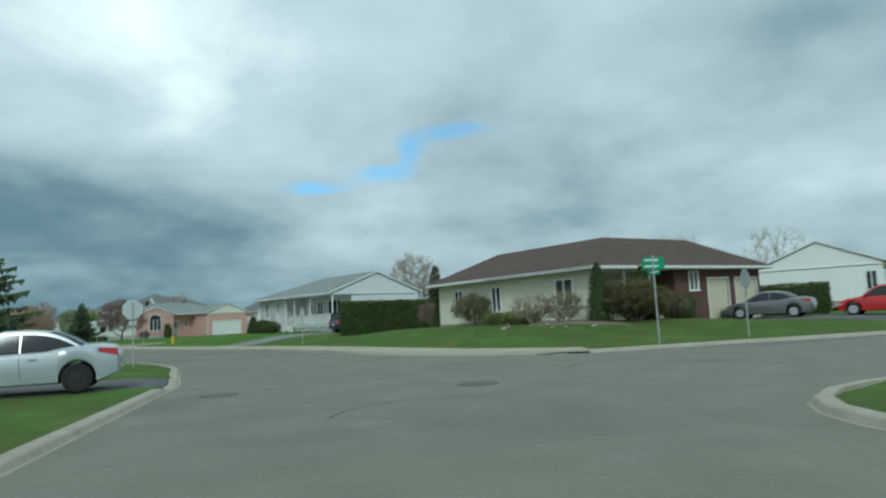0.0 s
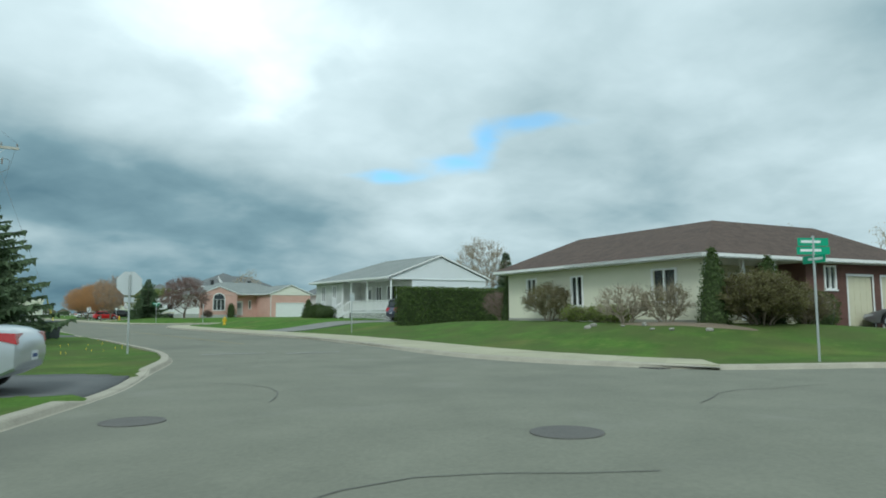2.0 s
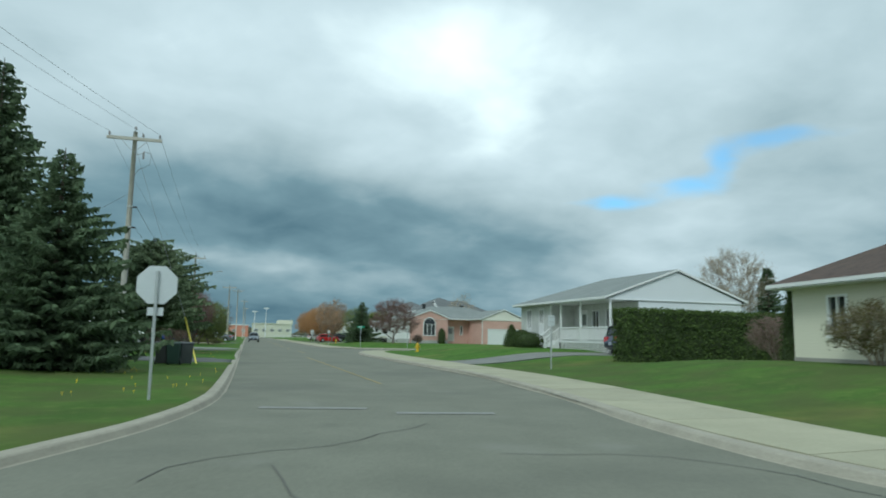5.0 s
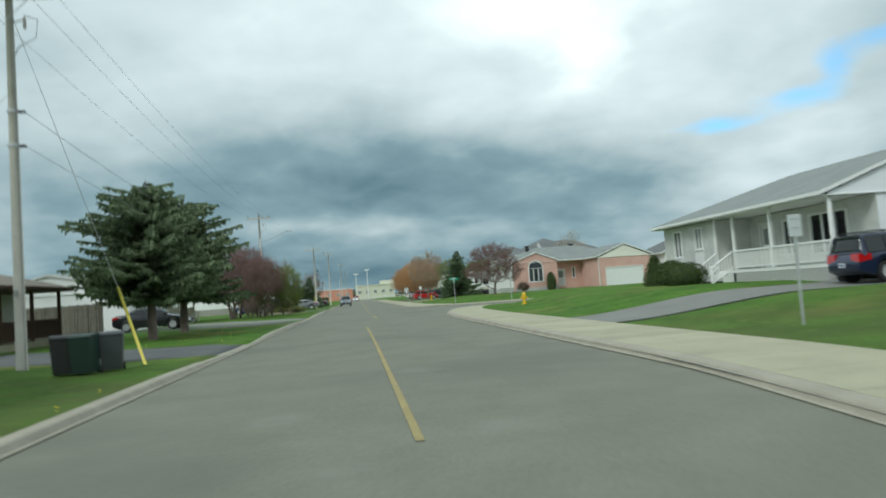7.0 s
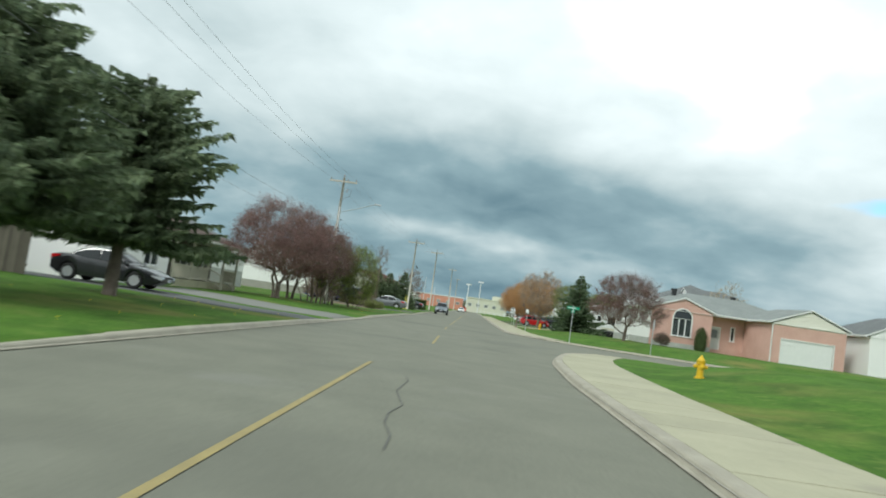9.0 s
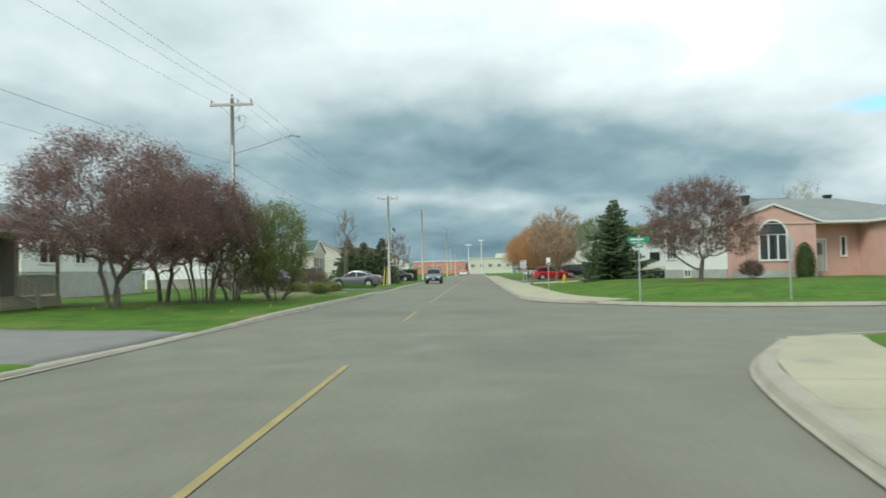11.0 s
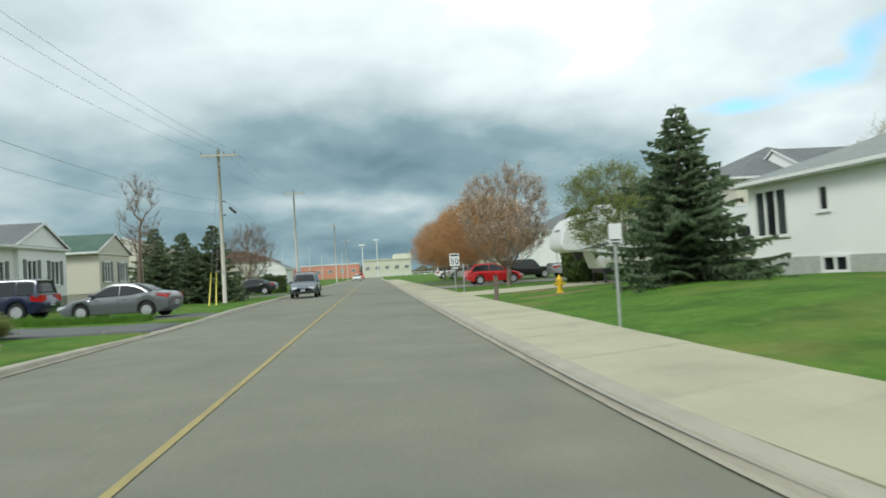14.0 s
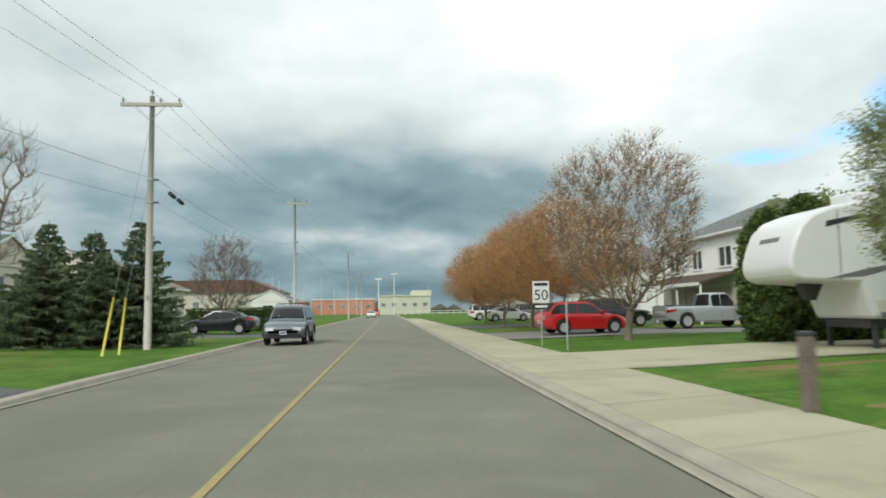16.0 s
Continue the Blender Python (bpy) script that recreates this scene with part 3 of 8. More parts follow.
def build_markings():
    def dash(name, mat, pts, w, z=0.029, kind=""):
        me = Mesh()
        for (x0, y0), (x1, y1) in pts:
            d = Vector((x1 - x0, y1 - y0, 0))
            n = Vector((-d.y, d.x, 0)).normalized() * w / 2
            k = max(1, int(d.length / 0.8))
            a = [Vector((x0, y0, z)) + d * (i / k) for i in range(k + 1)]
            b = len(me.v)
            for i, q in enumerate(a):
                j = 0.012 * noise.noise(Vector((q.x * 3, q.y * 3, 1.0)))
                me.v.extend([tuple(q + n * (1 + j * 6)), tuple(q - n * (1 - j * 6))])
            me.f.extend((b + 2 * i + 1, b + 2 * i + 3, b + 2 * i + 2, b + 2 * i) for i in range(k))
        return tagged(part(name, me, mat), "faded paint line on the asphalt" if mat is not TAR else "dark tar seam on the asphalt", "road marking", kind="structure")

    dash("centre_line", YELLOW_LINE, [((-0.03, 43.0), (-0.1, 56.0)), ((-0.1, 56.0), (-0.22, 68.0)), ((0.52, 77.6), (0.42, 84.5)), ((0.3, 93.5), (0.25, 98.0)), ((0.25, 104.8), (0.25, 420.0))], 0.09)
    dash("stop_line", WHITE_LINE, [((-3.6, 36.6), (-1.6, 36.2)), ((-1.2, 35.4), (0.6, 35.1)), ((8.5, 19.6), (13.5, 17.0))], 0.32)
    random.seed(5)
    seams = []
    for (x, y, ang, n) in ((-6, 24, 60, 9), (-2.2, 26, 100, 7), (-4.8, 30, 75, 8), (-1, 20, 20, 6), (-3.6, 39, 160, 5), (2.0, 27, 95, 8), (-8.6, 18, 40, 6), (1.1, 60, 92, 9)):
        a = radians(ang)
        for _ in range(n):
            nx, ny = x + 0.7 * math.cos(a), y + 0.7 * math.sin(a)
            seams.append(((x, y), (nx, ny)))
            x, y, a = nx, ny, a + random.uniform(-0.5, 0.5)
    dash("tar_seam", TAR, seams, 0.02, 0.027)
    cover = Mesh().lathe([(0.42, 0.015), (0.42, 0.032), (0.38, 0.034), (0.36, 0.030), (0.02, 0.031)], 24, pose(-4.22, 19.46, 0))
    second = Mesh().lathe([(0.40, 0.015), (0.40, 0.031), (0.36, 0.033), (0.34, 0.029), (0.02, 0.030)], 24, pose(-8.05, 23.3, 0))
    tagged(part("manhole_cover", second, material("cast_iron", (0.10, 0.095, 0.085), 0.7, 0.2, fine=30, bump=0.5)), "dark worn manhole cover close to the kerb", "manhole cover")
    tagged(part("manhole_cover", cover, material("cast_iron", (0.10, 0.095, 0.085), 0.7, 0.2, fine=30, bump=0.5)), "dull cast-iron manhole cover set in the asphalt", "manhole cover")
    grate = Mesh()
    for k in range(8):
        grate.box(3.2 + 0.07 * k, 3.235 + 0.07 * k, 24.0, 24.5, 0.0, 0.04)
    grate.box(3.17, 3.78, 23.96, 24.0, 0.0, 0.042).box(3.17, 3.78, 24.5, 24.54, 0.0, 0.042)
    tagged(part("storm_drain", grate, MATS["cast_iron"]), "rusty storm drain grate beside the kerb", "drain")


build_markings()


# ---- houses ----
def grid_solid(ss, zs, solid, y0, y1, m):
    """One welded plate between y0 and y1, of the cells of a grid for which solid(s, z) holds."""
    ss, zs = sorted({round(q, 4) for q in ss}), sorted({round(q, 4) for q in zs})
    ids, me = {}, Mesh()

    def v(i, j, k):
        if (i, j, k) not in ids:
            ids[i, j, k] = len(me.v)
            me.v.append(tuple(m @ Vector((ss[i], (y0, y1)[k], zs[j]))))
        return ids[i, j, k]

    full = {(i, j) for i in range(len(ss) - 1) for j in range(len(zs) - 1) if solid((ss[i] + ss[i + 1]) / 2, (zs[j] + zs[j + 1]) / 2)}
    for i, j in sorted(full):
        me.f.append((v(i, j, 0), v(i + 1, j, 0), v(i + 1, j + 1, 0), v(i, j + 1, 0)))
        me.f.append((v(i, j, 1), v(i, j + 1, 1), v(i + 1, j + 1, 1), v(i + 1, j, 1)))
        for di, dj, (p, q) in ((-1, 0, ((i, j + 1), (i, j))), (1, 0, ((i + 1, j), (i + 1, j + 1))), (0, -1, ((i, j), (i + 1, j))), (0, 1, ((i + 1, j + 1), (i, j + 1)))):
            if (i + di, j + dj) not in full:
                me.f.append((v(*q, 0), v(*p, 0), v(*p, 1), v(*q, 1)))
    return me


def wall(house, a, b, z0, z1, mat, holes=(), name="wall", thick=0.2, label=""):
    """A wall from a to b (outside on the right hand), with rectangular holes (s0, s1, za, zb)."""
    a, b = Vector((*a, 0)), Vector((*b, 0))
    d = (b - a).normalized()
    m = Matrix.Translation(a) @ Matrix.Rotation(math.atan2(d.y, d.x), 4, "Z")
    length = (b - a).length
    me = grid_solid([0.008, length - 0.008] + [q for h in holes for q in h[:2]], [z0, z1] + [q for h in holes for q in h[2:4] if z0 < q < z1],
                    lambda s, z: not any(h[0] < s < h[1] and h[2] < z < h[3] for h in holes), 0.0, thick, m)
    return part(name, me, mat, house, label), m


def window(house, m, s0, s1, z0, z1, panes=2, frame_mat=None, curtain=True, arch=False, sill=True, rows=1):
    """A window in the wall whose frame is m: casing, bars, glass and a curtain behind."""
    frame_mat = frame_mat or WHITE
    w = 0.07
    bars = [s0 + (s1 - s0) * k / panes for k in range(1, panes)]
    rails = [z0 + (z1 - z0) * k / rows for k in range(1, rows)]
    top = z1 if arch else z1 + 0.06

    def solid(s, z):
        return s < s0 + w or s > s1 - w or z < z0 + 0.04 or z > z1 - 0.02 or any(abs(s - q) < 0.04 for q in bars) or any(abs(z - q) < 0.025 for q in rails)

    c = grid_solid([s0 - 0.05, s0 + w, s1 - w, s1 + 0.05] + [q + e for q in bars for e in (-0.04, 0.04)],
                   [z0 - 0.02, z0 + 0.04, z1 - 0.02, top] + [q + e for q in rails for e in (-0.025, 0.025)], solid, -0.03, 0.11, m)
    r, n = (s1 - s0) / 2, 12
    if arch:
        sc = (s0 + s1) / 2
        ring_o = [(sc + (r + 0.05) * math.cos(math.pi * k / n), z1 + (r + 0.05) * math.sin(math.pi * k / n)) for k in range(n + 1)]
        ring_i = [(sc + (r - w) * math.cos(math.pi * k / n), z1 + (r - w) * math.sin(math.pi * k / n)) for k in range(n + 1)]
        for k in range(n):
            c.prism([ring_i[k], ring_o[k], ring_o[k + 1], ring_i[k + 1]], 0.15, m @ Matrix.Translation((0, -0.035, 0)))
        c.box(s0, s1, -0.02, 0.1, z1 - 0.04, z1 + 0.04, m)
        for ang in (45, 90, 135):
            e = (sc + (r - w) * math.cos(radians(ang)), z1 + (r - w) * math.sin(radians(ang)))
            c.tube([m @ Vector((sc, 0.0, z1)), m @ Vector((e[0], 0.0, e[1]))], 0.02, 4)
    win = part("window", c, frame_mat, house)
    if sill:
        part("window_sill", Mesh().box(s0 - 0.09, s1 + 0.09, -0.07, 0.05, z0 - 0.08, z0 - 0.022, m), frame_mat, win)
    for k in range(panes):
        g = Mesh()
        a, b = s0 + (s1 - s0) * k / panes, s0 + (s1 - s0) * (k + 1) / panes
        g.box(a + 0.03, b - 0.03, 0.05, 0.06, z0 + 0.03, z1 - 0.01, m)
        part("pane", g, GLASS, win)
    if arch:
        g = Mesh().prism([((s0 + s1) / 2 + (r - 0.02) * math.cos(math.pi * k / n), z1 + (r - 0.02) * math.sin(math.pi * k / n)) for k in range(n + 1)], 0.01, m @ Matrix.Translation((0, -0.02, 0)))
        part("pane", g, FAN_GLASS, win)
    if curtain:
        for a, b in ((s0 + 0.03, s0 + (s1 - s0) * (0.46 if arch else 0.30)), (s1 - (s1 - s0) * (0.46 if arch else 0.30), s1 - 0.03)):
            k = 12
            us = [a + (b - a) * i / k for i in range(k + 1)]
            fold = [(u, 0.085 + 0.03 * (i % 2)) for i, u in enumerate(us)]
            loop = [(u, d + 0.004) for u, d in reversed(fold)]
            ring = fold + loop
            n2 = len(ring)
            vs = [m @ Vector((u, d, zz)) for zz in (z0 + 0.03, z1 - 0.02) for u, d in ring]
            part("curtain", Mesh().add(vs, [(i, (i + 1) % n2, (i + 1) % n2 + n2, i + n2) for i in range(n2)]), CURTAIN, win)
    return win


def fascia_line(me, a, b, drop=0.13, out=0.03):
    a, b = Vector(a), Vector(b)
    d = b - a
    side = Vector((d.y, -d.x, 0)).normalized() * out
    vs = [a, b, b - Vector((0, 0, drop)), a - Vector((0, 0, drop))]
    vs = vs + [q + side for q in vs]
    me.add(vs, [(0, 1, 2, 3), (7, 6, 5, 4), (0, 4, 5, 1), (1, 5, 6, 2), (2, 6, 7, 3), (3, 7, 4, 0)])


def hip_roof(house, x0, x1, y0, y1, ze, pitch, mat, gable=(), over=0.5, name="roof", inset=None, axis=None, verge=0.1, trim=None):
    """A roof over a rectangle; gable: which of 'W', 'E', 'S', 'N' ends stand upright. Returns the ridge's height."""
    x0, x1, y0, y1 = (q + d * (verge if side in gable else over) for q, d, side in ((x0, -1, "W"), (x1, 1, "E"), (y0, -1, "S"), (y1, 1, "N")))
    along_x = (x1 - x0) >= (y1 - y0) and not ({"S", "N"} & set(gable)) or {"W", "E"} & set(gable)
    along_x = axis == "x" if axis else along_x
    me, fm = Mesh(), Mesh()
    i0, i1 = inset or (None, None)
    if along_x:
        half = (y1 - y0) / 2
        zr, ym = ze + half * pitch, (y0 + y1) / 2
        ra = (x0 if "W" in gable else x0 + (i0 or half), ym, zr)
        rb = (x1 if "E" in gable else x1 - (i1 or half), ym, zr)
        A, B, C, D = (x0, y0, ze), (x1, y0, ze), (x1, y1, ze), (x0, y1, ze)
        sheets = [(A, B, rb, ra), (C, D, ra, rb)] + ([] if "W" in gable else [(D, A, ra)]) + ([] if "E" in gable else [(B, C, rb)])
        eaves = [(A, B), (C, D)] + ([(D, ra), (ra, A)] if "W" in gable else [(D, A)]) + ([(B, rb), (rb, C)] if "E" in gable else [(B, C)])
    else:
        half = (x1 - x0) / 2
        zr, xm = ze + half * pitch, (x0 + x1) / 2
        ra = (xm, y0 if "S" in gable else y0 + (i0 or half), zr)
        rb = (xm, y1 if "N" in gable else y1 - (i1 or half), zr)
        A, B, C, D = (x0, y0, ze), (x1, y0, ze), (x1, y1, ze), (x0, y1, ze)
        sheets = [(B, C, rb, ra), (D, A, ra, rb)] + ([] if "S" in gable else [(A, B, ra)]) + ([] if "N" in gable else [(C, D, rb)])
        eaves = [(B, C), (D, A)] + ([(A, ra), (ra, B)] if "S" in gable else [(A, B)]) + ([(C, rb), (rb, D)] if "N" in gable else [(C, D)])
    for s in sheets:
        me.slab(s, 0.12)
    for a, b in eaves:
        fascia_line(fm, a, b)
    r = part(name, me, mat, house)
    part("fascia", fm, trim or WHITE, r, "dark eaves board" if trim else "white eaves board and gutter")
    so = Mesh().slab([(x0 + 0.02, y0 + 0.02, ze - 0.14), (x1 - 0.02, y0 + 0.02, ze - 0.14), (x1 - 0.02, y1 - 0.02, ze - 0.14), (x0 + 0.02, y1 - 0.02, ze - 0.14)], 0.03)
    part("soffit", so, trim or WHITE, r)
    return zr


def gable_wall(house, a, b, z, rise, mat, thick=0.18):
    """The triangle of wall under a gable, from a to b."""
    a, b = Vector((*a, 0)), Vector((*b, 0))
    d = (b - a).normalized()
    m = Matrix.Translation(a) @ Matrix.Rotation(math.atan2(d.y, d.x), 4, "Z")
    length = (b - a).length
    return part("gable", Mesh().prism([(0, z), (length, z), (length, z + 0.15), (length / 2, z + rise / 0.93 + 0.02), (0, z + 0.15)], thick, m), mat, house)


def garage_door(house, m, s0, s1, z0, z1, mat, rows=4, cols=4):
    ob = part("garage_door", Mesh().box(s0, s1, 0.06, 0.1, z0, z1, m), mat, house)
    for i in range(rows):
        for j in range(cols):
            a, b = s0 + (s1 - s0) * (j + 0.12) / cols, s0 + (s1 - s0) * (j + 0.88) / cols
            c, d = z0 + (z1 - z0) * (i + 0.14) / rows, z0 + (z1 - z0) * (i + 0.86) / rows
            part("panel", Mesh().box(a, b, 0.045, 0.07, c, d, m), mat, ob)
    f = Mesh().box(s0 - 0.1, s0, -0.02, 0.12, z0, z1 + 0.1, m).box(s1, s1 + 0.1, -0.02, 0.12, z0, z1 + 0.1, m).box(s0, s1, -0.02, 0.12, z1, z1 + 0.1, m)
    part("door_frame", f, WHITE, ob)
    return ob


def entry_door(house, m, s0, s1, z0, z1, mat):
    me = Mesh().box(s0, s1, 0.05, 0.1, z0, z1, m).box(s0 + 0.15, s1 - 0.15, 0.035, 0.06, z0 + 0.2, z0 + 0.9, m)
    d = part("front_door", me, mat, house)
    part("pane", Mesh().box(s0 + 0.18, s1 - 0.18, 0.04, 0.055, z0 + 1.1, z1 - 0.2, m), GLASS, d)
    part("handle", Mesh().tube([m @ Vector((s1 - 0.1, 0.0, z0 + 1.0)), m @ Vector((s1 - 0.1, 0.0, z0 + 1.12))], 0.015, 6), GALV, d)
    f = Mesh().box(s0 - 0.1, s0, -0.02, 0.12, z0, z1 + 0.1, m).box(s1, s1 + 0.1, -0.02, 0.12, z0, z1 + 0.1, m).box(s0, s1, -0.02, 0.12, z1, z1 + 0.1, m)
    part("door_frame", f, WHITE, d)


def roof_vent(house, x, y, z, s=0.5):
    me = Mesh().box(x - s / 2 * 0.8, x + s / 2 * 0.8, y - s / 2 * 0.8, y + s / 2 * 0.8, z - 0.3, z + 0.25).box(x - s / 2, x + s / 2, y - s / 2, y + s / 2, z + 0.25, z + 0.42)
    part("roof_vent", me, BLACK_PLASTIC, house, "black box roof vent", bevel=0.03)


# the bungalow on the corner: cream siding, brown hip roof, brick garage wing
def corner_bungalow():
    h = thing("corner_bungalow", pose(13.3, 28.9, 0.0, 0, 0, -6), "cream-sided bungalow with brown hip roof and red-brown brick garage", "house")
    z0, zt = 0.42, 3.35
    wins = [(1.75, 2.6, 1.7, 2.98), (5.42, 6.27, 1.58, 2.95), (10.7, 12.0, 1.68, 3.0)]
    _, m = wall(h, (0, 14.2), (0, 0.9), z0, zt, SIDING_CREAM, wins)
    part("foundation", Mesh().box(-0.02, 0.1, 0.9, 14.2, 0.3, 0.95), FOUNDATION, h)
    for w in wins:
        window(h, m, *w)
    wall(h, (9.8, 14.2), (0, 14.2), z0, zt, SIDING_CREAM)
    wall(h, (9.8, 7.88), (9.8, 14.2), z0, zt, SIDING_CREAM)
    wall(h, (14.6, 7.88), (9.8, 7.88), z0, zt, SIDING_CREAM)
    wall(h, (14.6, 0.9), (14.6, 7.88), z0, zt, BRICK_RED)
    # sheltered entrance, set back
    _, m2 = wall(h, (0, 3.4), (6.4, 3.4), z0, zt, SIDING_CREAM, [(0.8, 1.9, 1.3, 3.0), (2.8, 3.8, 0.9, 2.95), (4.6, 5.8, 1.3, 2.95)])
    window(h, m2, 0.8, 1.9, 1.3, 3.0)
    window(h, m2, 4.6, 5.8, 1.3, 2.95)
    entry_door(h, m2, 2.8, 3.8, 0.9, 2.95, material("door_cream", (0.55, 0.5, 0.38), 0.5, 0.05))
    wall(h, (6.4, 3.4), (6.4, 0.9), z0, zt, BRICK_RED)
    part("porch_floor", Mesh().box(0.2, 6.4, 0.9, 3.4, 0.3, 0.9), CONCRETE, h)
    for x in (0.15, 2.4, 4.4):
        part("porch_post", Mesh().box(x - 0.07, x + 0.07, 0.9, 1.04, 0.9, zt, None), WHITE, h, bevel=0.015)
    rail = Mesh().box(4.5, 6.38, 0.93, 1.0, 1.6, 1.68).box(4.5, 6.38, 0.93, 1.0, 0.98, 1.04)
    for k in range(10):
        rail.box(4.55 + 0.18 * k, 4.6 + 0.18 * k, 0.94, 0.99, 1.0, 1.62)
    part("porch_railing", rail, material("porch_cream", (0.6, 0.56, 0.42), 0.6, 0.04), h)
    part("porch_panel", Mesh().box(4.5, 6.38, 1.0, 1.04, 0.9, 1.6), MATS["porch_cream"], h, "cream boarded front of the porch")
    _, m3 = wall(h, (6.4, 0.9), (14.6, 0.9), z0, zt, BRICK_RED, [(1.3, 2.1, 2.2, 3.2), (3.0, 4.9, z0, 2.8), (5.65, 7.8, z0, 2.8)])
    window(h, m3, 1.3, 2.1, 2.2, 3.2)
    garage_door(h, m3, 3.0, 4.9, z0, 2.8, GARAGE_CREAM)
    garage_door(h, m3, 5.65, 7.8, z0, 2.8, GARAGE_CREAM)
    hip_roof(h, 0, 9.8, 0.9, 14.2, 3.5, 0.364, ROOF_BROWN, over=0.6, inset=(4.1, 0.9), axis="y")
    hip_roof(h, 0, 14.6, 0.92, 7.88, 3.505, 0.49, ROOF_BROWN, over=0.6, inset=(5.5, 2.6), axis="x")
    return h


corner_bungalow()


# the white bungalow with a long porch
def porch_bungalow():
    h = thing("porch_bungalow", pose(17.0, 59.8, 0.0, 0, 0, 1.5), "pale stone-faced bungalow with grey roof and white railed porch", "house")
    z0, zt = 0.55, 3.85
    wins = [(1.1, 1.9, 2.25, 3.6), (3.3, 4.0, 2.55, 3.6)]
    # front wall: bedrooms to the north, porch to the south
    _, m = wall(h, (0.15, 13.4), (0.15, 8.2), z0, zt, PALE_STONE, wins)
    for w in wins:
        window(h, m, *w, curtain=True)
        part("window_apron", Mesh().box(w[0] - 0.05, w[1] + 0.05, -0.03, 0.02, z0 + 0.2, w[2] - 0.07, m), WHITE, h, "white panel under the window")
    wall(h, (0.15, 8.2), (2.0, 8.2), z0, zt, PALE_STONE)
    _, m2 = wall(h, (2.0, 8.2), (2.0, 0.0), z0, zt, PALE_STONE, [(0.9, 1.85, 1.35, 3.4), (2.6, 3.5, 1.9, 3.4), (4.4, 6.6, 1.8, 3.45)])
    entry_door(h, m2, 0.9, 1.85, 1.35, 3.4, WHITE)
    window(h, m2, 2.6, 3.5, 1.9, 3.4)
    window(h, m2, 4.4, 6.6, 1.8, 3.45, panes=3, curtain=False)
    _, m3 = wall(h, (2.0, 0.0), (9.6, 0.0), z0, zt, SIDING_GREY, [(4.9, 5.8, 2.9, 3.35)])
    window(h, m3, 4.9, 5.8, 2.9, 3.35, curtain=False)
    wall(h, (9.6, 0.0), (9.6, 13.4), z0, zt, SIDING_GREY)
    wall(h, (9.6, 13.4), (0.15, 13.4), z0, zt, PALE_STONE)
    zr = hip_roof(h, 0.0, 9.6, 0.0, 13.4, 4.05, 0.36, ROOF_GREY, gable=("S",), over=0.42)
    gable_wall(h, (0.0, 0.0), (9.6, 0.0), 3.85, (zr - 4.05) * 0.93, SIDING_GREY)
    # porch
    part("porch_floor", Mesh().box(0.0, 2.0, 0.0, 8.2, 1.22, 1.36), WHITE, h)
    for y in (0.1, 3.75, 6.5, 8.05):
        post = Mesh().box(0.02, 0.14, y - 0.06, y + 0.06, 1.36, 3.9)
        part("porch_post", post, WHITE, h, bevel=0.015)
    rail = Mesh().box(0.02, 0.12, 0.1, 6.5, 2.18, 2.26).box(0.04, 0.1, 0.1, 6.5, 1.44, 1.5)
    part("porch_railing", rail, WHITE, h)
    k, y = 0, 0.2
    for k in range(46):
        part("baluster", Mesh().box(0.05, 0.09, 0.2 + k * 0.136, 0.25 + k * 0.136, 1.47, 2.2), WHITE, h)
    lat = Mesh()
    for k in range(-6, 44):
        y = k * 0.16
        for s in (1, -1):
            a, b = Vector((0.03 + 0.012 * s, y, 0.5 if s > 0 else 1.22)), Vector((0.03 + 0.012 * s, y + 0.72, 1.22 if s > 0 else 0.5))
            if a.y < 0:
                t = -a.y / (b.y - a.y)
                a = a.lerp(b, t)
            if b.y > 6.5:
                t = (6.5 - a.y) / (b.y - a.y)
                if t <= 0:
                    continue
                b = a.lerp(b, t)
            lat.tube([a, b], 0.022, 4)
    part("lattice", lat, WHITE, h, "white criss-cross lattice under the porch")
    # added dark sheet that paints the shade under the porch floor
    part("porch_skirt", Mesh().box(0.3, 0.34, 0.0, 8.2, 0.3, 1.22), DARK_METAL, h, "dark sheet standing in for the shade behind the lattice")
    # steps
    for k in range(4):
        part("step", Mesh().box(-0.28 * (4 - k), -0.28 * (3 - k) + 0.03, 6.7, 7.95, 0.5, 0.72 + 0.17 * k), BLACK_PLASTIC if k < 2 else WHITE, h)
    for y in (6.65, 8.0):
        part("handrail", Mesh().tube([(0.05, y, 2.24), (-1.1, y, 1.5)], 0.04, 4), WHITE, h)
        part("bottom_rail", Mesh().tube([(0.05, y, 1.5), (-1.1, y, 0.8)], 0.03, 4), WHITE, h)
        for k in range(7):
            part("stair_baluster", Mesh().tube([(-0.1 - 0.15 * k, y, 1.42 - 0.095 * k), (-0.1 - 0.15 * k, y, 2.14 - 0.097 * k)], 0.022, 4), WHITE, h)
        part("newel_post", Mesh().tube([(-1.1, y, 0.6), (-1.1, y, 1.62)], 0.05, 4), WHITE, h)
    return h


porch_bungalow()


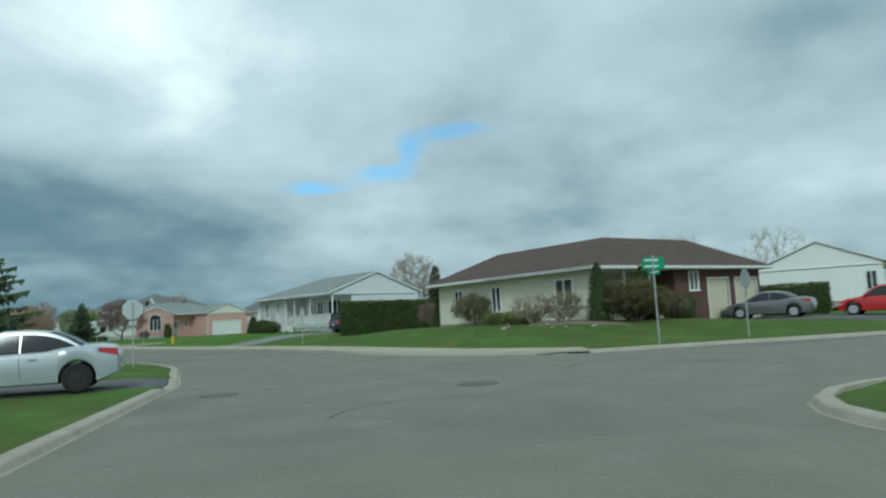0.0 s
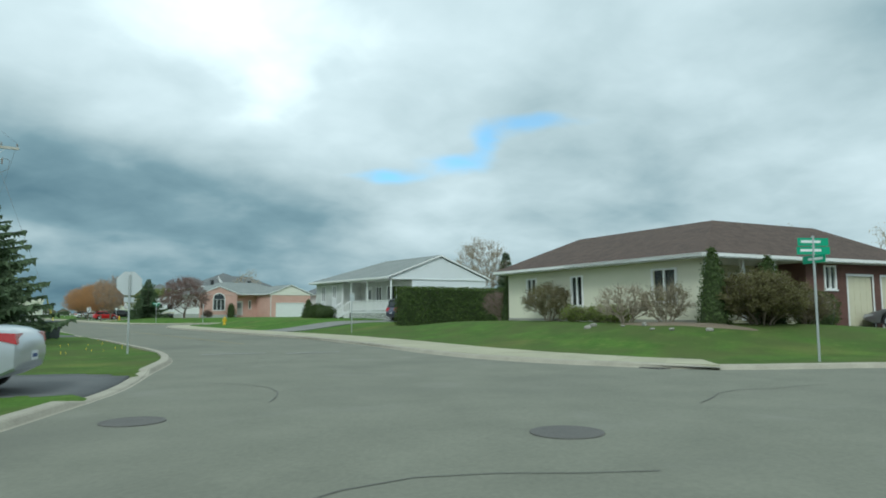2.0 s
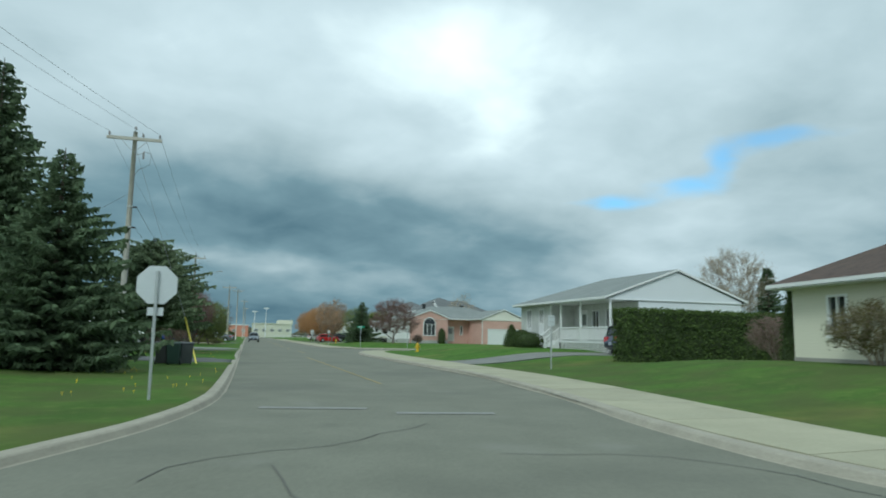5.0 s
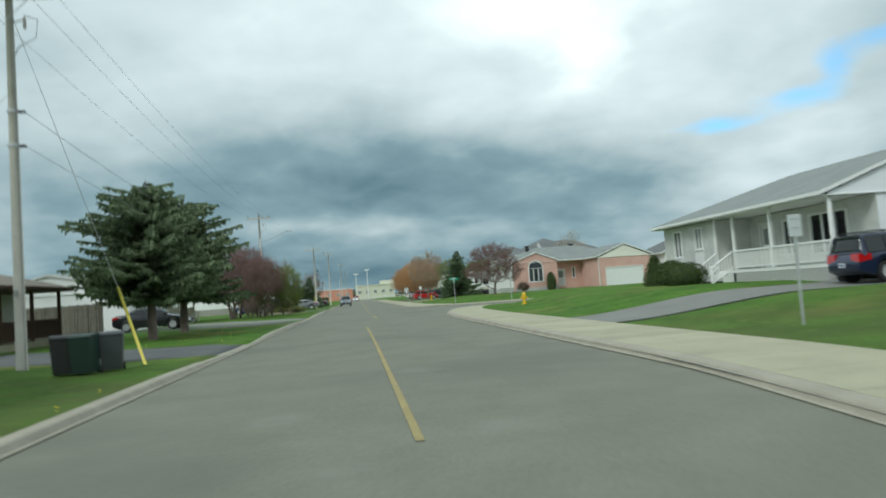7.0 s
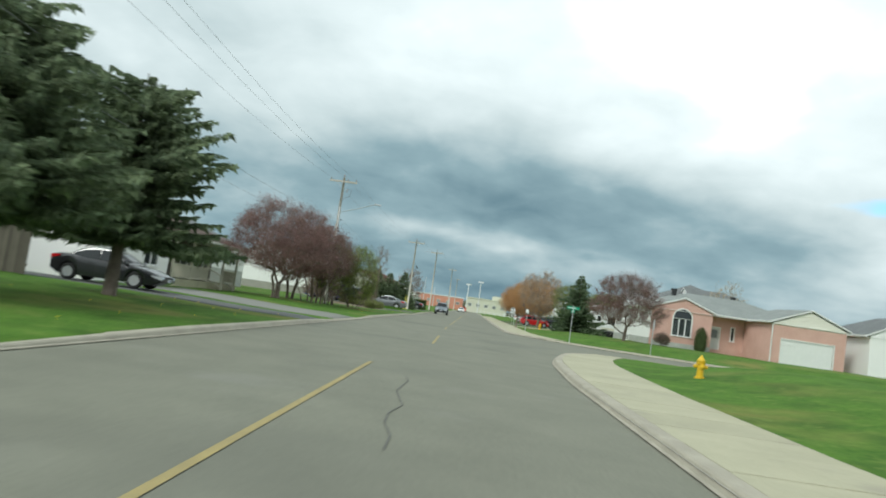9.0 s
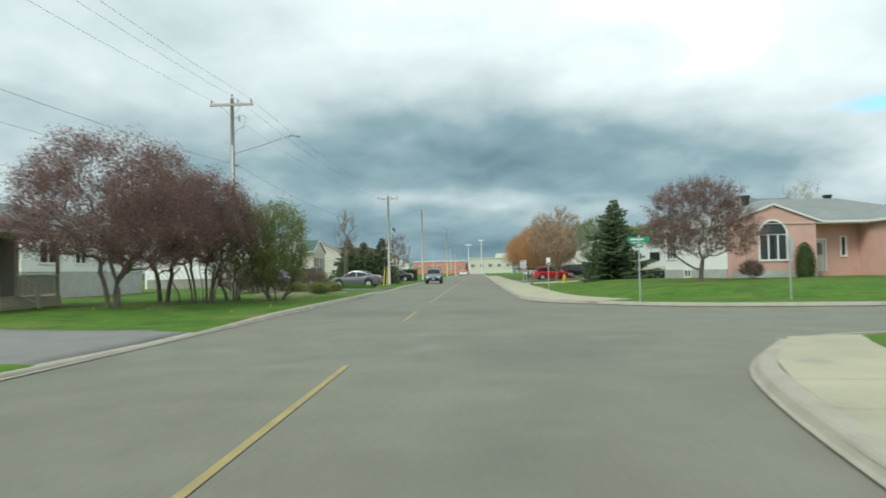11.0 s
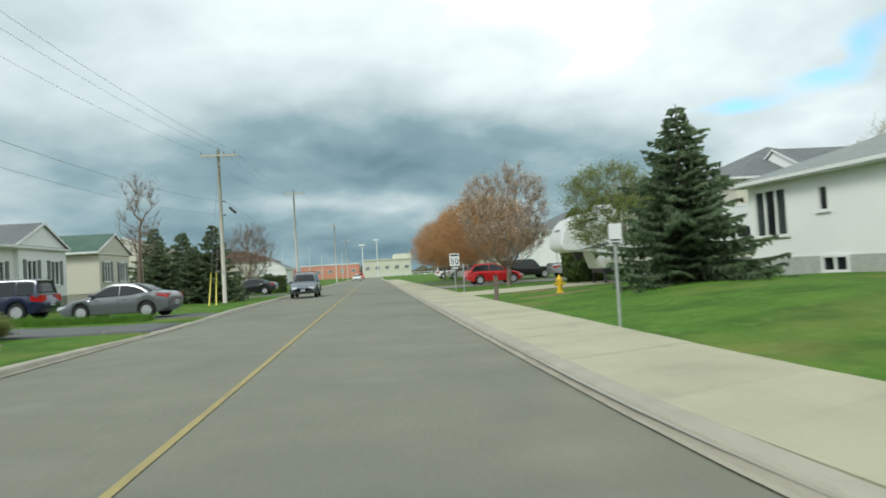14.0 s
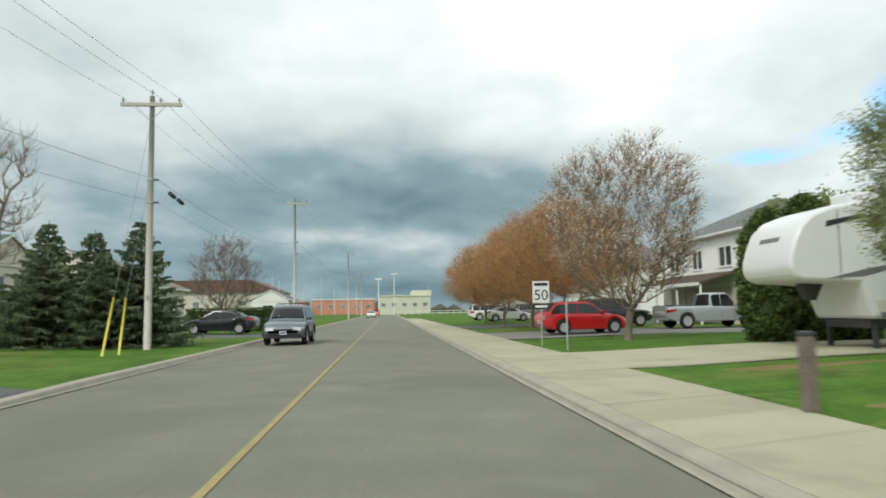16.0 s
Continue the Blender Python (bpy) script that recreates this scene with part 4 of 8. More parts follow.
# the pink brick bungalow with the arched window and the garage gable
def pink_bungalow():
    h = thing("pink_bungalow", pose(18.75, 120.1, 0.0, 0, 0, 6), "pink brick bungalow with grey roof, arched window and white side", "house")
    z0, zt = 0.3, 4.05
    # west side, white siding above a stone base
    wins = [(0.4, 2.25, 2.0, 3.78), (3.85, 4.35, 2.75, 3.6)]
    _, m = wall(h, (0, 10.8), (0, 0.0), 1.15, zt, SIDING_WHITE, wins)
    window(h, m, *wins[0], panes=3)
    window(h, m, *wins[1], panes=1, curtain=False)
    base = [(3.9, 5.1, 0.6, 1.1)]
    _, mb = wall(h, (-0.06, 10.8), (-0.06, 0.0), z0, 1.15, STONE_GREY, base, "foundation")
    window(h, mb, *base[0], curtain=False)
    wall(h, (16.5, 10.8), (0, 10.8), z0, zt, SIDING_WHITE)
    # front gable with the arched window
    _, m2 = wall(h, (0, -0.6), (5.7, -0.6), 1.0, zt, BRICK_PINK, [(1.85, 3.75, 1.7, 3.35)])
    wall(h, (0, 0.0), (0, -0.6), z0, zt, BRICK_PINK)
    wall(h, (5.7, -0.6), (5.7, 0.9), z0, zt, BRICK_PINK)
    wall(h, (0, -0.62), (5.7, -0.62), z0, 1.0, STONE_GREY, (), "foundation")
    window(h, m2, 1.85, 3.75, 1.7, 3.35, panes=3, arch=True)
    # entrance bay
    _, m3 = wall(h, (5.7, 0.9), (9.6, 0.9), z0, zt, BRICK_PINK, [(0.5, 1.5, 0.9, 3.0), (2.6, 3.0, 1.9, 3.2)])
    entry_door(h, m3, 0.5, 1.5, 0.9, 3.0, material("door_white", (0.6, 0.6, 0.58), 0.5, 0.05))
    window(h, m3, 2.6, 3.0, 1.9, 3.2, panes=1, curtain=False)
    # garage
    wall(h, (9.6, 0.9), (9.6, -4.3), z0, zt, BRICK_PINK)
    _, m4 = wall(h, (9.6, -4.3), (16.5, -4.3), z0, zt - 0.1, BRICK_PINK, [(0.9, 5.8, z0, 2.7)])
    garage_door(h, m4, 0.9, 5.8, z0, 2.7, WHITE, 4, 8)
    wall(h, (16.5, -4.3), (16.5, 10.8), z0, zt, BRICK_PINK)
    zr = hip_roof(h, 0, 16.5, 0.0, 10.8, 4.22, 0.345, ROOF_GREY, over=0.45)
    z2 = hip_roof(h, 0.0, 5.7, -0.6, 5.0, 4.215, 0.36, ROOF_GREY, gable=("S",), over=0.4)
    gable_wall(h, (0.0, -0.6), (5.7, -0.6), 4.05, (z2 - 4.215) * 0.92, BRICK_PINK)
    z3 = hip_roof(h, 9.6, 16.5, -4.3, 5.0, 4.21, 0.38, ROOF_GREY, gable=("S",), over=0.4)
    gable_wall(h, (9.6, -4.3), (16.5, -4.3), 3.95, (z3 - 4.21) * 0.95, material("cream_gable", (0.74, 0.72, 0.62), 0.6, 0.03, stripes=(2, 0.13, 0.02)))
    roof_vent(h, 4.0, 5.2, 6.1)
    roof_vent(h, 10.5, 5.6, 6.1)
    dp = Mesh().tube([(9.5, -4.4, 4.0), (9.5, -4.4, 0.6), (9.3, -4.7, 0.45)], 0.05, 6)
    part("downpipe", dp, WHITE, h)
    return h


pink_bungalow()


def simple_house(name, at, label, w, d, z0, zt, siding, roof, pitch=0.45, gable=("E",), wins=(), base=None, base_top=0.9, over=0.45, group="houses along the street", shutters=None):
    """A plain house whose front (towards +x of its own frame) runs from (0, 0) to (0, w); depth d goes to -x."""
    h = thing(name, at, label, "house", group)
    _, m = wall(h, (0, 0), (0, w), base_top if base else z0, zt, siding, [q[:4] for q in wins])
    wall(h, (0, w), (-d, w), base_top if base else z0, zt, siding)
    wall(h, (-d, w), (-d, 0), z0, zt, siding)
    wall(h, (-d, 0), (0, 0), base_top if base else z0, zt, siding)
    if base:
        wall(h, (-0.03, 0.02), (-0.03, w - 0.02), z0, base_top, base, (), "foundation")
        wall(h, (-d, 0.03), (0, 0.03), z0, base_top, base, (), "foundation")
        wall(h, (0, w - 0.03), (-d, w - 0.03), z0, base_top, base, (), "foundation")
    for q in wins:
        window(h, m, *q[:4], panes=q[4] if len(q) > 4 else 2)
        if shutters:
            for s in (q[0] - 0.42, q[1] + 0.1):
                sm = Mesh().box(s, s + 0.32, -0.05, 0.0, q[2] - 0.05, q[3] + 0.05, m)
                part("shutter", sm, shutters, h)
    zr = hip_roof(h, -d, 0, 0, w, zt + 0.15, pitch, roof, gable=gable, over=over)
    if "E" in gable:
        gable_wall(h, (0, 0), (0, w), zt, (zr - zt - 0.15) * 0.93, siding)
    if "S" in gable:
        gable_wall(h, (-d, 0), (0, 0), zt, (zr - zt - 0.15) * 0.93, siding)
    return h


SHUTTER = material("dark_shutter", (0.15, 0.17, 0.165), 0.6, 0.1)


# left side of the street
def left_houses():
    g = FOUNDATION
    simple_house("shuttered_bungalow", pose(-17.3, 138.0, 0.15), "white bungalow with dark grey roof and shuttered windows", 11.0, 12, 0.0, 3.75, SIDING_WHITE, ROOF_DARK, 0.36, ("S",),
                 [(1.2, 2.2, 1.6, 3.0), (3.6, 4.6, 1.6, 3.0)], base=g, base_top=1.0, shutters=SHUTTER)
    simple_house("front_wing", pose(-17.0, 143.5, 0.15), "white gabled front wing with shuttered windows", 5.8, 6, 0.0, 3.8, SIDING_WHITE, ROOF_DARK, 0.42, ("E",),
                 [(0.9, 2.0, 1.7, 3.1), (3.7, 4.8, 1.7, 3.1)], base=g, base_top=1.0, shutters=SHUTTER)
    simple_house("green_roofed_bungalow", pose(-17.1, 154.8, 0.15), "cream bungalow with green gabled roof and dark shutters", 6.0, 12, 0.0, 3.8, SIDING_BEIGE, ROOF_GREEN, 0.42, ("E",),
                 [(0.9, 2.0, 1.8, 3.2), (3.9, 5.0, 1.8, 3.2)], base=g, base_top=1.0, shutters=SHUTTER)
    simple_house("beige_bungalow", pose(-17.0, 174.0, 0.1), "beige bungalow with brown-grey roof behind a clipped hedge", 13.0, 10, 0.0, 3.4, SIDING_BEIGE, material("taupe_shingles", (0.17, 0.15, 0.12), 0.95, scale=0.9, fine=7, bump=0.5, second=(0.25, 0.22, 0.18)), 0.5, ("S",),
                 [(1.5, 3.0, 1.3, 2.6), (8.5, 10.0, 1.3, 2.6)], base=g, base_top=0.7)
    simple_house("white_gabled_house", pose(-18.5, 226.0, 0.1, 0, 0, -90), "small white gabled house with grey roof", 5.5, 10, 0.0, 3.0, SIDING_WHITE, ROOF_DARK, 0.5, ("E", ), [(1.6, 3.2, 1.0, 2.4)], base=g, base_top=0.6)
    simple_house("raised_white_bungalow", pose(-22.5, 110.5, 0.15), "white raised bungalow with grey base and grey roof", 13.5, 9, 0.0, 3.9, SIDING_WHITE, ROOF_DARK, 0.4, ("S",),
                 [(1.5, 3.2, 2.2, 3.4), (5.0, 6.2, 2.2, 3.4), (9.0, 11.0, 2.2, 3.4)], base=STONE_GREY, base_top=1.7)


left_houses()


def porch_house(at, label, w, d, zt, siding, roof, rail, pitch=0.4, gap=2, trim=None):
    """A low house whose street front has a covered porch on posts; the front faces +x of its own frame."""
    h = thing("porch_house", at, label, "house", "houses along the street")
    _, m = wall(h, (-2.0, 0), (-2.0, w), 0.0, zt, siding, [(1.2, 2.8, 1.2, 2.5), (w / 2, w / 2 + 0.95, 0.5, 2.5), (w - 3.4, w - 1.6, 1.2, 2.5)])
    window(h, m, 1.2, 2.8, 1.2, 2.5)
    entry_door(h, m, w / 2, w / 2 + 0.95, 0.5, 2.5, DARK_METAL)
    window(h, m, w - 3.4, w - 1.6, 1.2, 2.5)
    wall(h, (-2.0, w), (-d, w), 0.0, zt, siding)
    wall(h, (-d, w), (-d, 0), 0.0, zt, siding)
    wall(h, (-d, 0), (-2.0, 0), 0.0, zt, siding)
    hip_roof(h, -d, 0, 0, w, zt + 0.1, pitch, roof, over=0.4, trim=trim)
    part("porch_floor", Mesh().box(-2.0, 0, 0, w, 0.0, 0.5), CONCRETE, h)
    n = 5
    for k in range(n):
        y = 0.1 + (w - 0.2) * k / (n - 1)
        part("porch_post", Mesh().box(-0.16, -0.04, y - 0.06, y + 0.06, 0.5, zt), rail, h)
    for k in range(n - 1):
        y0, y1 = 0.1 + (w - 0.2) * k / (n - 1), 0.1 + (w - 0.2) * (k + 1) / (n - 1)
        if k == gap:
            continue
        part("handrail", Mesh().box(-0.14, -0.06, y0 + 0.06, y1 - 0.06, 1.32, 1.4), rail, h)
        part("bottom_rail", Mesh().box(-0.14, -0.06, y0 + 0.06, y1 - 0.06, 0.58, 0.64), rail, h)
        for j in range(int((y1 - y0) / 0.14)):
            part("baluster", Mesh().box(-0.12, -0.08, y0 + 0.14 * j + 0.04, y0 + 0.14 * j + 0.1, 0.6, 1.34), rail, h)
    # steps down to the lawn, with handrails
    ya, yb = 0.1 + (w - 0.2) * gap / (n - 1), 0.1 + (w - 0.2) * (gap + 1) / (n - 1)
    for k in range(3):
        part("step", Mesh().box(0.28 * k, 0.28 * (k + 1) + 0.02, ya + 0.2, yb - 0.2, -0.1, 0.36 - 0.15 * k), CONCRETE, h)
    for y in (ya + 0.16, yb - 0.16):
        part("newel_post", Mesh().box(0.86, 0.96, y - 0.05, y + 0.05, -0.1, 1.0), rail, h)
        part("handrail", Mesh().tube([(-0.08, y, 1.38), (0.92, y, 0.95)], 0.04, 4), rail, h)
        part("bottom_rail", Mesh().tube([(-0.08, y, 0.66), (0.92, y, 0.25)], 0.03, 4), rail, h)
        for k in range(6):
            part("stair_baluster", Mesh().tube([(0.08 + 0.14 * k, y, 0.6 - 0.058 * k), (0.08 + 0.14 * k, y, 1.31 - 0.06 * k)], 0.018, 4), rail, h)
    return h


BROWN_WOOD = material("brown_stain", (0.075, 0.042, 0.03), 0.7, 0.15)
TAUPE_ROOF = material("taupe_shingles", (0.17, 0.15, 0.12), 0.95, scale=0.9, fine=7, bump=0.5, second=(0.25, 0.22, 0.18))
porch_house(pose(-14.4, 59.9, 0.05), "white low house with taupe hip roof and brown-stained railed porch", 11.0, 10, 2.72, SIDING_WHITE, TAUPE_ROOF, BROWN_WOOD, pitch=0.32, gap=0, trim=BROWN_WOOD)
simple_house("white_low_house", pose(-15.4, 83.5, 0.1), "white low-gabled house with a thin white vent pipe", 7.5, 9.6, 0.0, 2.85, SIDING_WHITE, TAUPE_ROOF, 0.24, ("S",), [(1.2, 2.8, 1.2, 2.4), (4.6, 6.2, 1.2, 2.4)])


def board_fence(x0, x1, y, h, label):
    f = thing("board_fence", pose(x0, y, height_at(x0, y)), label, "fence")
    mat = material("weathered_boards", (0.13, 0.115, 0.092), 0.9, 0.2, scale=2, fine=30, bump=0.3, per_object=0.3)
    n = int((x1 - x0) / 0.15)
    for k in range(n):
        part("board", Mesh().box(k * 0.15, k * 0.15 + 0.138, 0, 0.02, 0.03, h - 0.02 * (k % 3)), mat, f)
    for k in range(0, n + 1, 11):
        part("post", Mesh().box(k * 0.15 - 0.05, k * 0.15 + 0.05, 0.064, 0.164, -0.1, h - 0.06), mat, f)
    for z in (0.35, h - 0.4):
        part("rail", Mesh().box(0, n * 0.15, 0.022, 0.062, z, z + 0.09), mat, f)


board_fence(-20.6, -15.5, 79.2, 1.9, "weathered grey-brown vertical board fence behind the parked sedan")
porch_house(pose(-15.8, 92.6, 0.2), "brown-roofed low house with dark taupe walls and cream porch railing", 10.8, 10, 3.05, material("taupe_siding", (0.15, 0.135, 0.11), 0.7, 0.08, scale=0.6, bump=0.05, stripes=(2, 0.12, 0.02)), ROOF_BROWN, material("cream_rail", (0.5, 0.47, 0.38), 0.6, 0.05), pitch=0.36)
simple_house("white_gable_house", pose(38.2, 33.0, 0.6, 0, 0, 196), "white house with a broad front gable behind a clipped hedge", 8.0, 12, 0.0, 3.0, SIDING_WHITE, ROOF_DARK, 0.42, ("E",), [(6.9, 7.6, 1.2, 2.5)], base=FOUNDATION, base_top=0.5)
simple_house("blue_grey_house", pose(33.0, 62.0, 0.5, 0, 0, 180), "blue-grey two-level house with steep dark roof", 9.0, 10, 0.0, 3.9, SIDING_GREY, ROOF_DARK, 0.46, ("E",), [(2.0, 3.2, 2.2, 3.4)])
simple_house("tall_pale_house", pose(24.0, 176.0, 0.1, 0, 0, 180), "two-storey white house with dark grey hip roof", 13.0, 12, 0.0, 6.0, SIDING_WHITE, ROOF_DARK, 0.45, (), [(1.6, 3.4, 3.9, 5.2), (5.6, 7.2, 3.9, 5.2), (9.6, 11.4, 3.9, 5.2), (1.6, 4.0, 1.0, 2.6)], base=SIDING_BEIGE, base_top=2.6)
simple_house("tall_beige_house", pose(26.0, 158.5, 0.2, 0, 0, 180), "two-storey cream house with dark grey hip roof behind a tall cedar", 12.0, 12, 0.0, 6.0, SIDING_BEIGE, ROOF_DARK, 0.45, (), [(1.6, 3.4, 3.9, 5.2), (8.6, 10.4, 3.9, 5.2), (3.6, 6.0, 1.0, 2.6)], base=SIDING_BEIGE, base_top=2.6)
simple_house("tall_white_house", pose(30.0, 153.0, 0.2, 0, 0, 180), "white two-storey house with grey gabled roof", 9.0, 10, 0.0, 5.6, SIDING_WHITE, ROOF_DARK, 0.5, ("E",), [(2.0, 3.4, 3.6, 4.8), (5.6, 7.0, 3.6, 4.8)])
simple_house("white_side_house", pose(37.4, 117.0, 0.3, 0, 0, -90), "white gabled house with dark grey roof on the side street", 7.0, 9, 0.0, 3.7, SIDING_WHITE, ROOF_DARK, 0.5, ("E",), [(2.6, 4.2, 1.4, 2.8)])
simple_house("far_house", pose(24.0, 205.0, 0.1, 0, 0, 180), "white two-storey house with grey roof", 12.0, 12, 0.0, 5.6, SIDING_WHITE, ROOF_DARK, 0.45, (), [(1.6, 3.4, 3.6, 4.9), (8.6, 10.4, 3.6, 4.9)])


def porch_roof(x, y0, y1, z, out=2.6):
    """A low brown lean-to roof on posts before the street front of a tall house, which stands at x."""
    t = thing("porch_canopy", pose(x, y0, 0.3), "low brown shingled porch roof on pale posts", "porch", "porches")
    part("roof", Mesh().slab([(0, 0, z + 0.75), (-out, 0, z), (-out, y1 - y0, z), (0, y1 - y0, z + 0.75)], 0.12), ROOF_BROWN, t)
    part("fascia", Mesh().box(-out - 0.03, -out, 0, y1 - y0, z - 0.2, z + 0.01), WHITE, t)
    for y in np.linspace(0.15, y1 - y0 - 0.15, 4):
        part("post", Mesh().box(-out + 0.1, -out + 0.22, float(y) - 0.06, float(y) + 0.06, -0.4, z - 0.12), WHITE, t)


porch_roof(26.0, 147.5, 157.5, 2.6)
porch_roof(24.0, 164.0, 175.0, 2.6)


# ---- pavement ----
def build_pavements():
    for st in STATIONS:
        bed = Mesh()
        for a, b in st:
            bed.v.extend([(a.x, a.y, 0.085), (b.x, b.y, 0.085)])
        bed.f = [(2 * i, 2 * i + 2, 2 * i + 3, 2 * i + 1) for i in range(len(st) - 1)]
        base = tagged(part("pavement", bed, FOUNDATION), "pale concrete pavement beside the kerb", "pavement", kind="structure")
        for i in range(len(st) - 1):
            (a0, b0), (a1, b1) = st[i], st[i + 1]
            g = 0.005
            c0, c1 = a0.lerp(b0, 0.11), a1.lerp(b1, 0.11)
            pts = [c0.lerp(c1, g), b0.lerp(b1, g), b0.lerp(b1, 1 - g), c0.lerp(c1, 1 - g)]
            z = 0.130 + random.uniform(-0.003, 0.003)
            part("slab", Mesh().slab([(q.x, q.y, z) for q in pts], 0.1), CONCRETE, base)


build_pavements()


# ---- plants ----
def grow_axes(seed, roots, targets, crook=0.12):
    """Branch axes reaching every target from the nearest older branch; each axis is (points, radii)."""
    rnd = random.Random(seed)
    nodes, parent, far = [], [], []
    for pts in roots:
        prev = -1
        for q in pts:
            nodes.append(Vector(q))
            parent.append(prev)
            far.append(0.0 if prev < 0 else far[prev] + (nodes[-1] - nodes[prev]).length)
            prev = len(nodes) - 1
    base = roots[0][-1]
    targets = sorted((Vector(q) for q in targets), key=lambda q: (q - Vector(base)).length)
    ends, chains = [], []
    arr = np.zeros((len(nodes) + len(targets) * 4, 3))
    arr[:len(nodes)] = [tuple(q) for q in nodes]
    fa = np.zeros(len(arr))
    fa[:len(nodes)] = far
    first = [len(r) for r in roots]
    n = len(nodes)
    dead = np.zeros(len(arr), bool)
    k = 0
    for c in first:
        dead[k:k + max(1, c // 2)] = True
        k += c
    for t in targets:
        v = arr[:n] - np.array(t)
        dist = np.sqrt((v * v).sum(1)) + 0.35 * fa[:n] + 0.9 * np.maximum(0, arr[:n, 2] - t.z) + 1e6 * dead[:n]
        i = int(dist.argmin())
        a = Vector(arr[i])
        span = (t - a).length
        steps = 3 if span > 0.7 else 2
        p = i
        for s in range(1, steps + 1):
            f = s / steps
            q = a.lerp(t, f) + Vector((0, 0, span * 0.10 * (f * f - f)))
            if s < steps:
                q += Vector((rnd.uniform(-1, 1), rnd.uniform(-1, 1), rnd.uniform(-1, 1))) * span * crook
            nodes.append(q)
            parent.append(p)
            arr[n] = tuple(q)
            fa[n] = fa[p] + (q - nodes[p]).length
            p = n
            n += 1
        ends.append(p)
    load = [0.0] * n
    for e in ends:
        load[e] += 1.0
    for i in range(n - 1, -1, -1):
        if parent[i] >= 0:
            load[parent[i]] += load[i]
    kids = [[] for _ in range(n)]
    for i in range(n):
        if parent[i] >= 0:
            kids[parent[i]].append(i)
    axes = []
    starts = [i for i in range(n) if parent[i] < 0]
    while starts:
        i = starts.pop()
        line = [i] if parent[i] < 0 else [parent[i], i]
        while kids[line[-1]]:
            ch = sorted(kids[line[-1]], key=lambda q: -load[q])
            starts.extend(ch[1:])
            line.append(ch[0])
        axes.append(([nodes[q] for q in line], [load[q] if (k or parent[line[0]] < 0 and k == 0) else load[line[1]] for k, q in enumerate(line)]))
    return axes


def leaf_cloud(me, centre, radius, count, size):
    me.leaves.append((*centre, radius, count, size))


def crown_tree(name, x, y, label, seed, crown, trunk=0.16, fork=1.4, stems=1, targets=260, leaf=None, leaves=10, size=0.05, cluster=0.3, bark=None, blossom=None, blossoms=4, blossom_low=0.0,
               twigs=4, twig_len=0.38, group="", category="tree", shell=0.45, lift=0.6, base_spread=0.25, crook=0.12, flat=0.0):
    """crown: (half width, bottom, top) in metres; shell: how far the branch ends keep to the outside."""
    z = height_at(x, y)
    t = thing(name, pose(x, y, z - 0.04), label, category, group)
    rnd = random.Random(seed)
    rw, lo, hi = crown
    pts = []
    while len(pts) < targets:
        o = Vector((rnd.uniform(-1, 1), rnd.uniform(-1, 1), rnd.uniform(-1, 1)))
        if o.length > 1 or o.length < 0.05:
            continue
        o = o.normalized() * (o.length ** (1 - shell * 0.7))
        k = 1 + 0.18 * noise.noise(o.normalized() * 1.7 + Vector((seed * 3.1, 0, 0))) + 0.10 * noise.noise(o.normalized() * 4.1 + Vector((0, seed * 1.7, 0)))
        zz = o.z * k
        w = 1.0 if zz > 0 else 1 + flat * abs(zz)
        pts.append(Vector((o.x * rw * k * w, o.y * rw * k * w, lo + (hi - lo) * (0.5 - 0.08 + 0.5 * zz * (1 if zz > 0 else 0.84) + 0.04))))
    roots = []
    for s in range(stems):
        az = 6.283 * s / stems + rnd.uniform(-0.3, 0.3)
        off = Vector((math.cos(az), math.sin(az), 0)) * (base_spread if stems > 1 else 0) * rnd.uniform(0.3, 1.0)
        lean = off * 0.9 + Vector((rnd.uniform(-0.1, 0.1), rnd.uniform(-0.1, 0.1), 0)) * fork
        roots.append([off + lean * f * f + Vector((0, 0, fork * f)) for f in (0, 0.33, 0.66, 1.0)])
    axes = grow_axes(seed, roots, pts, crook)
    total = max(max(r) for _, r in axes)
    tm, wm, cm, bm = Mesh(), Mesh(), Mesh(), Mesh()
    for p, load in axes:
        rad = [max(0.007, trunk * (q / total) ** 0.6 + 0.004) for q in load]
        if p[0].z < 0.01:
            rad[0] *= 1.3
        big = max(rad) > trunk * 0.33
        (tm if big else wm).tube(p, rad, 8 if big else 4, False)
    for p in pts:
        out = Vector((p.x / rw, p.y / rw, (p.z - lo) / (hi - lo) + lift - 0.5)).normalized()
        for _ in range(twigs):
            d = (out + Vector((rnd.uniform(-1, 1), rnd.uniform(-1, 1), rnd.uniform(-0.8, 1))) * 0.8).normalized()
            L = twig_len * rnd.uniform(0.5, 1.3)
            q = p + d * L * 0.5 + Vector((rnd.uniform(-1, 1), rnd.uniform(-1, 1), rnd.uniform(-1, 1))) * L * 0.1
            e = p + d * L
            wm.tube([p, q, e], [0.008, 0.006, 0.004], 3, False)
            if leaves:
                leaf_cloud(cm, q, cluster * 0.8, max(1, leaves // (2 * twigs)), size)
                leaf_cloud(cm, e, cluster, max(1, leaves // (2 * twigs)), size)
            if blossom and p.z > lo + (hi - lo) * blossom_low and rnd.random() < 0.8:
                leaf_cloud(bm, e, cluster * 0.9, max(1, blossoms // twigs), size * 1.05)
    if tm.v:
        part("trunk", tm, bark or BARK, t, smooth=True)
    part("branchwork", wm, bark or BARK, t)
    if cm.leaves:
        part("crown", cm, leaf, t)
    if bm.leaves:
        part("blossom", bm, blossom, t)
    return t


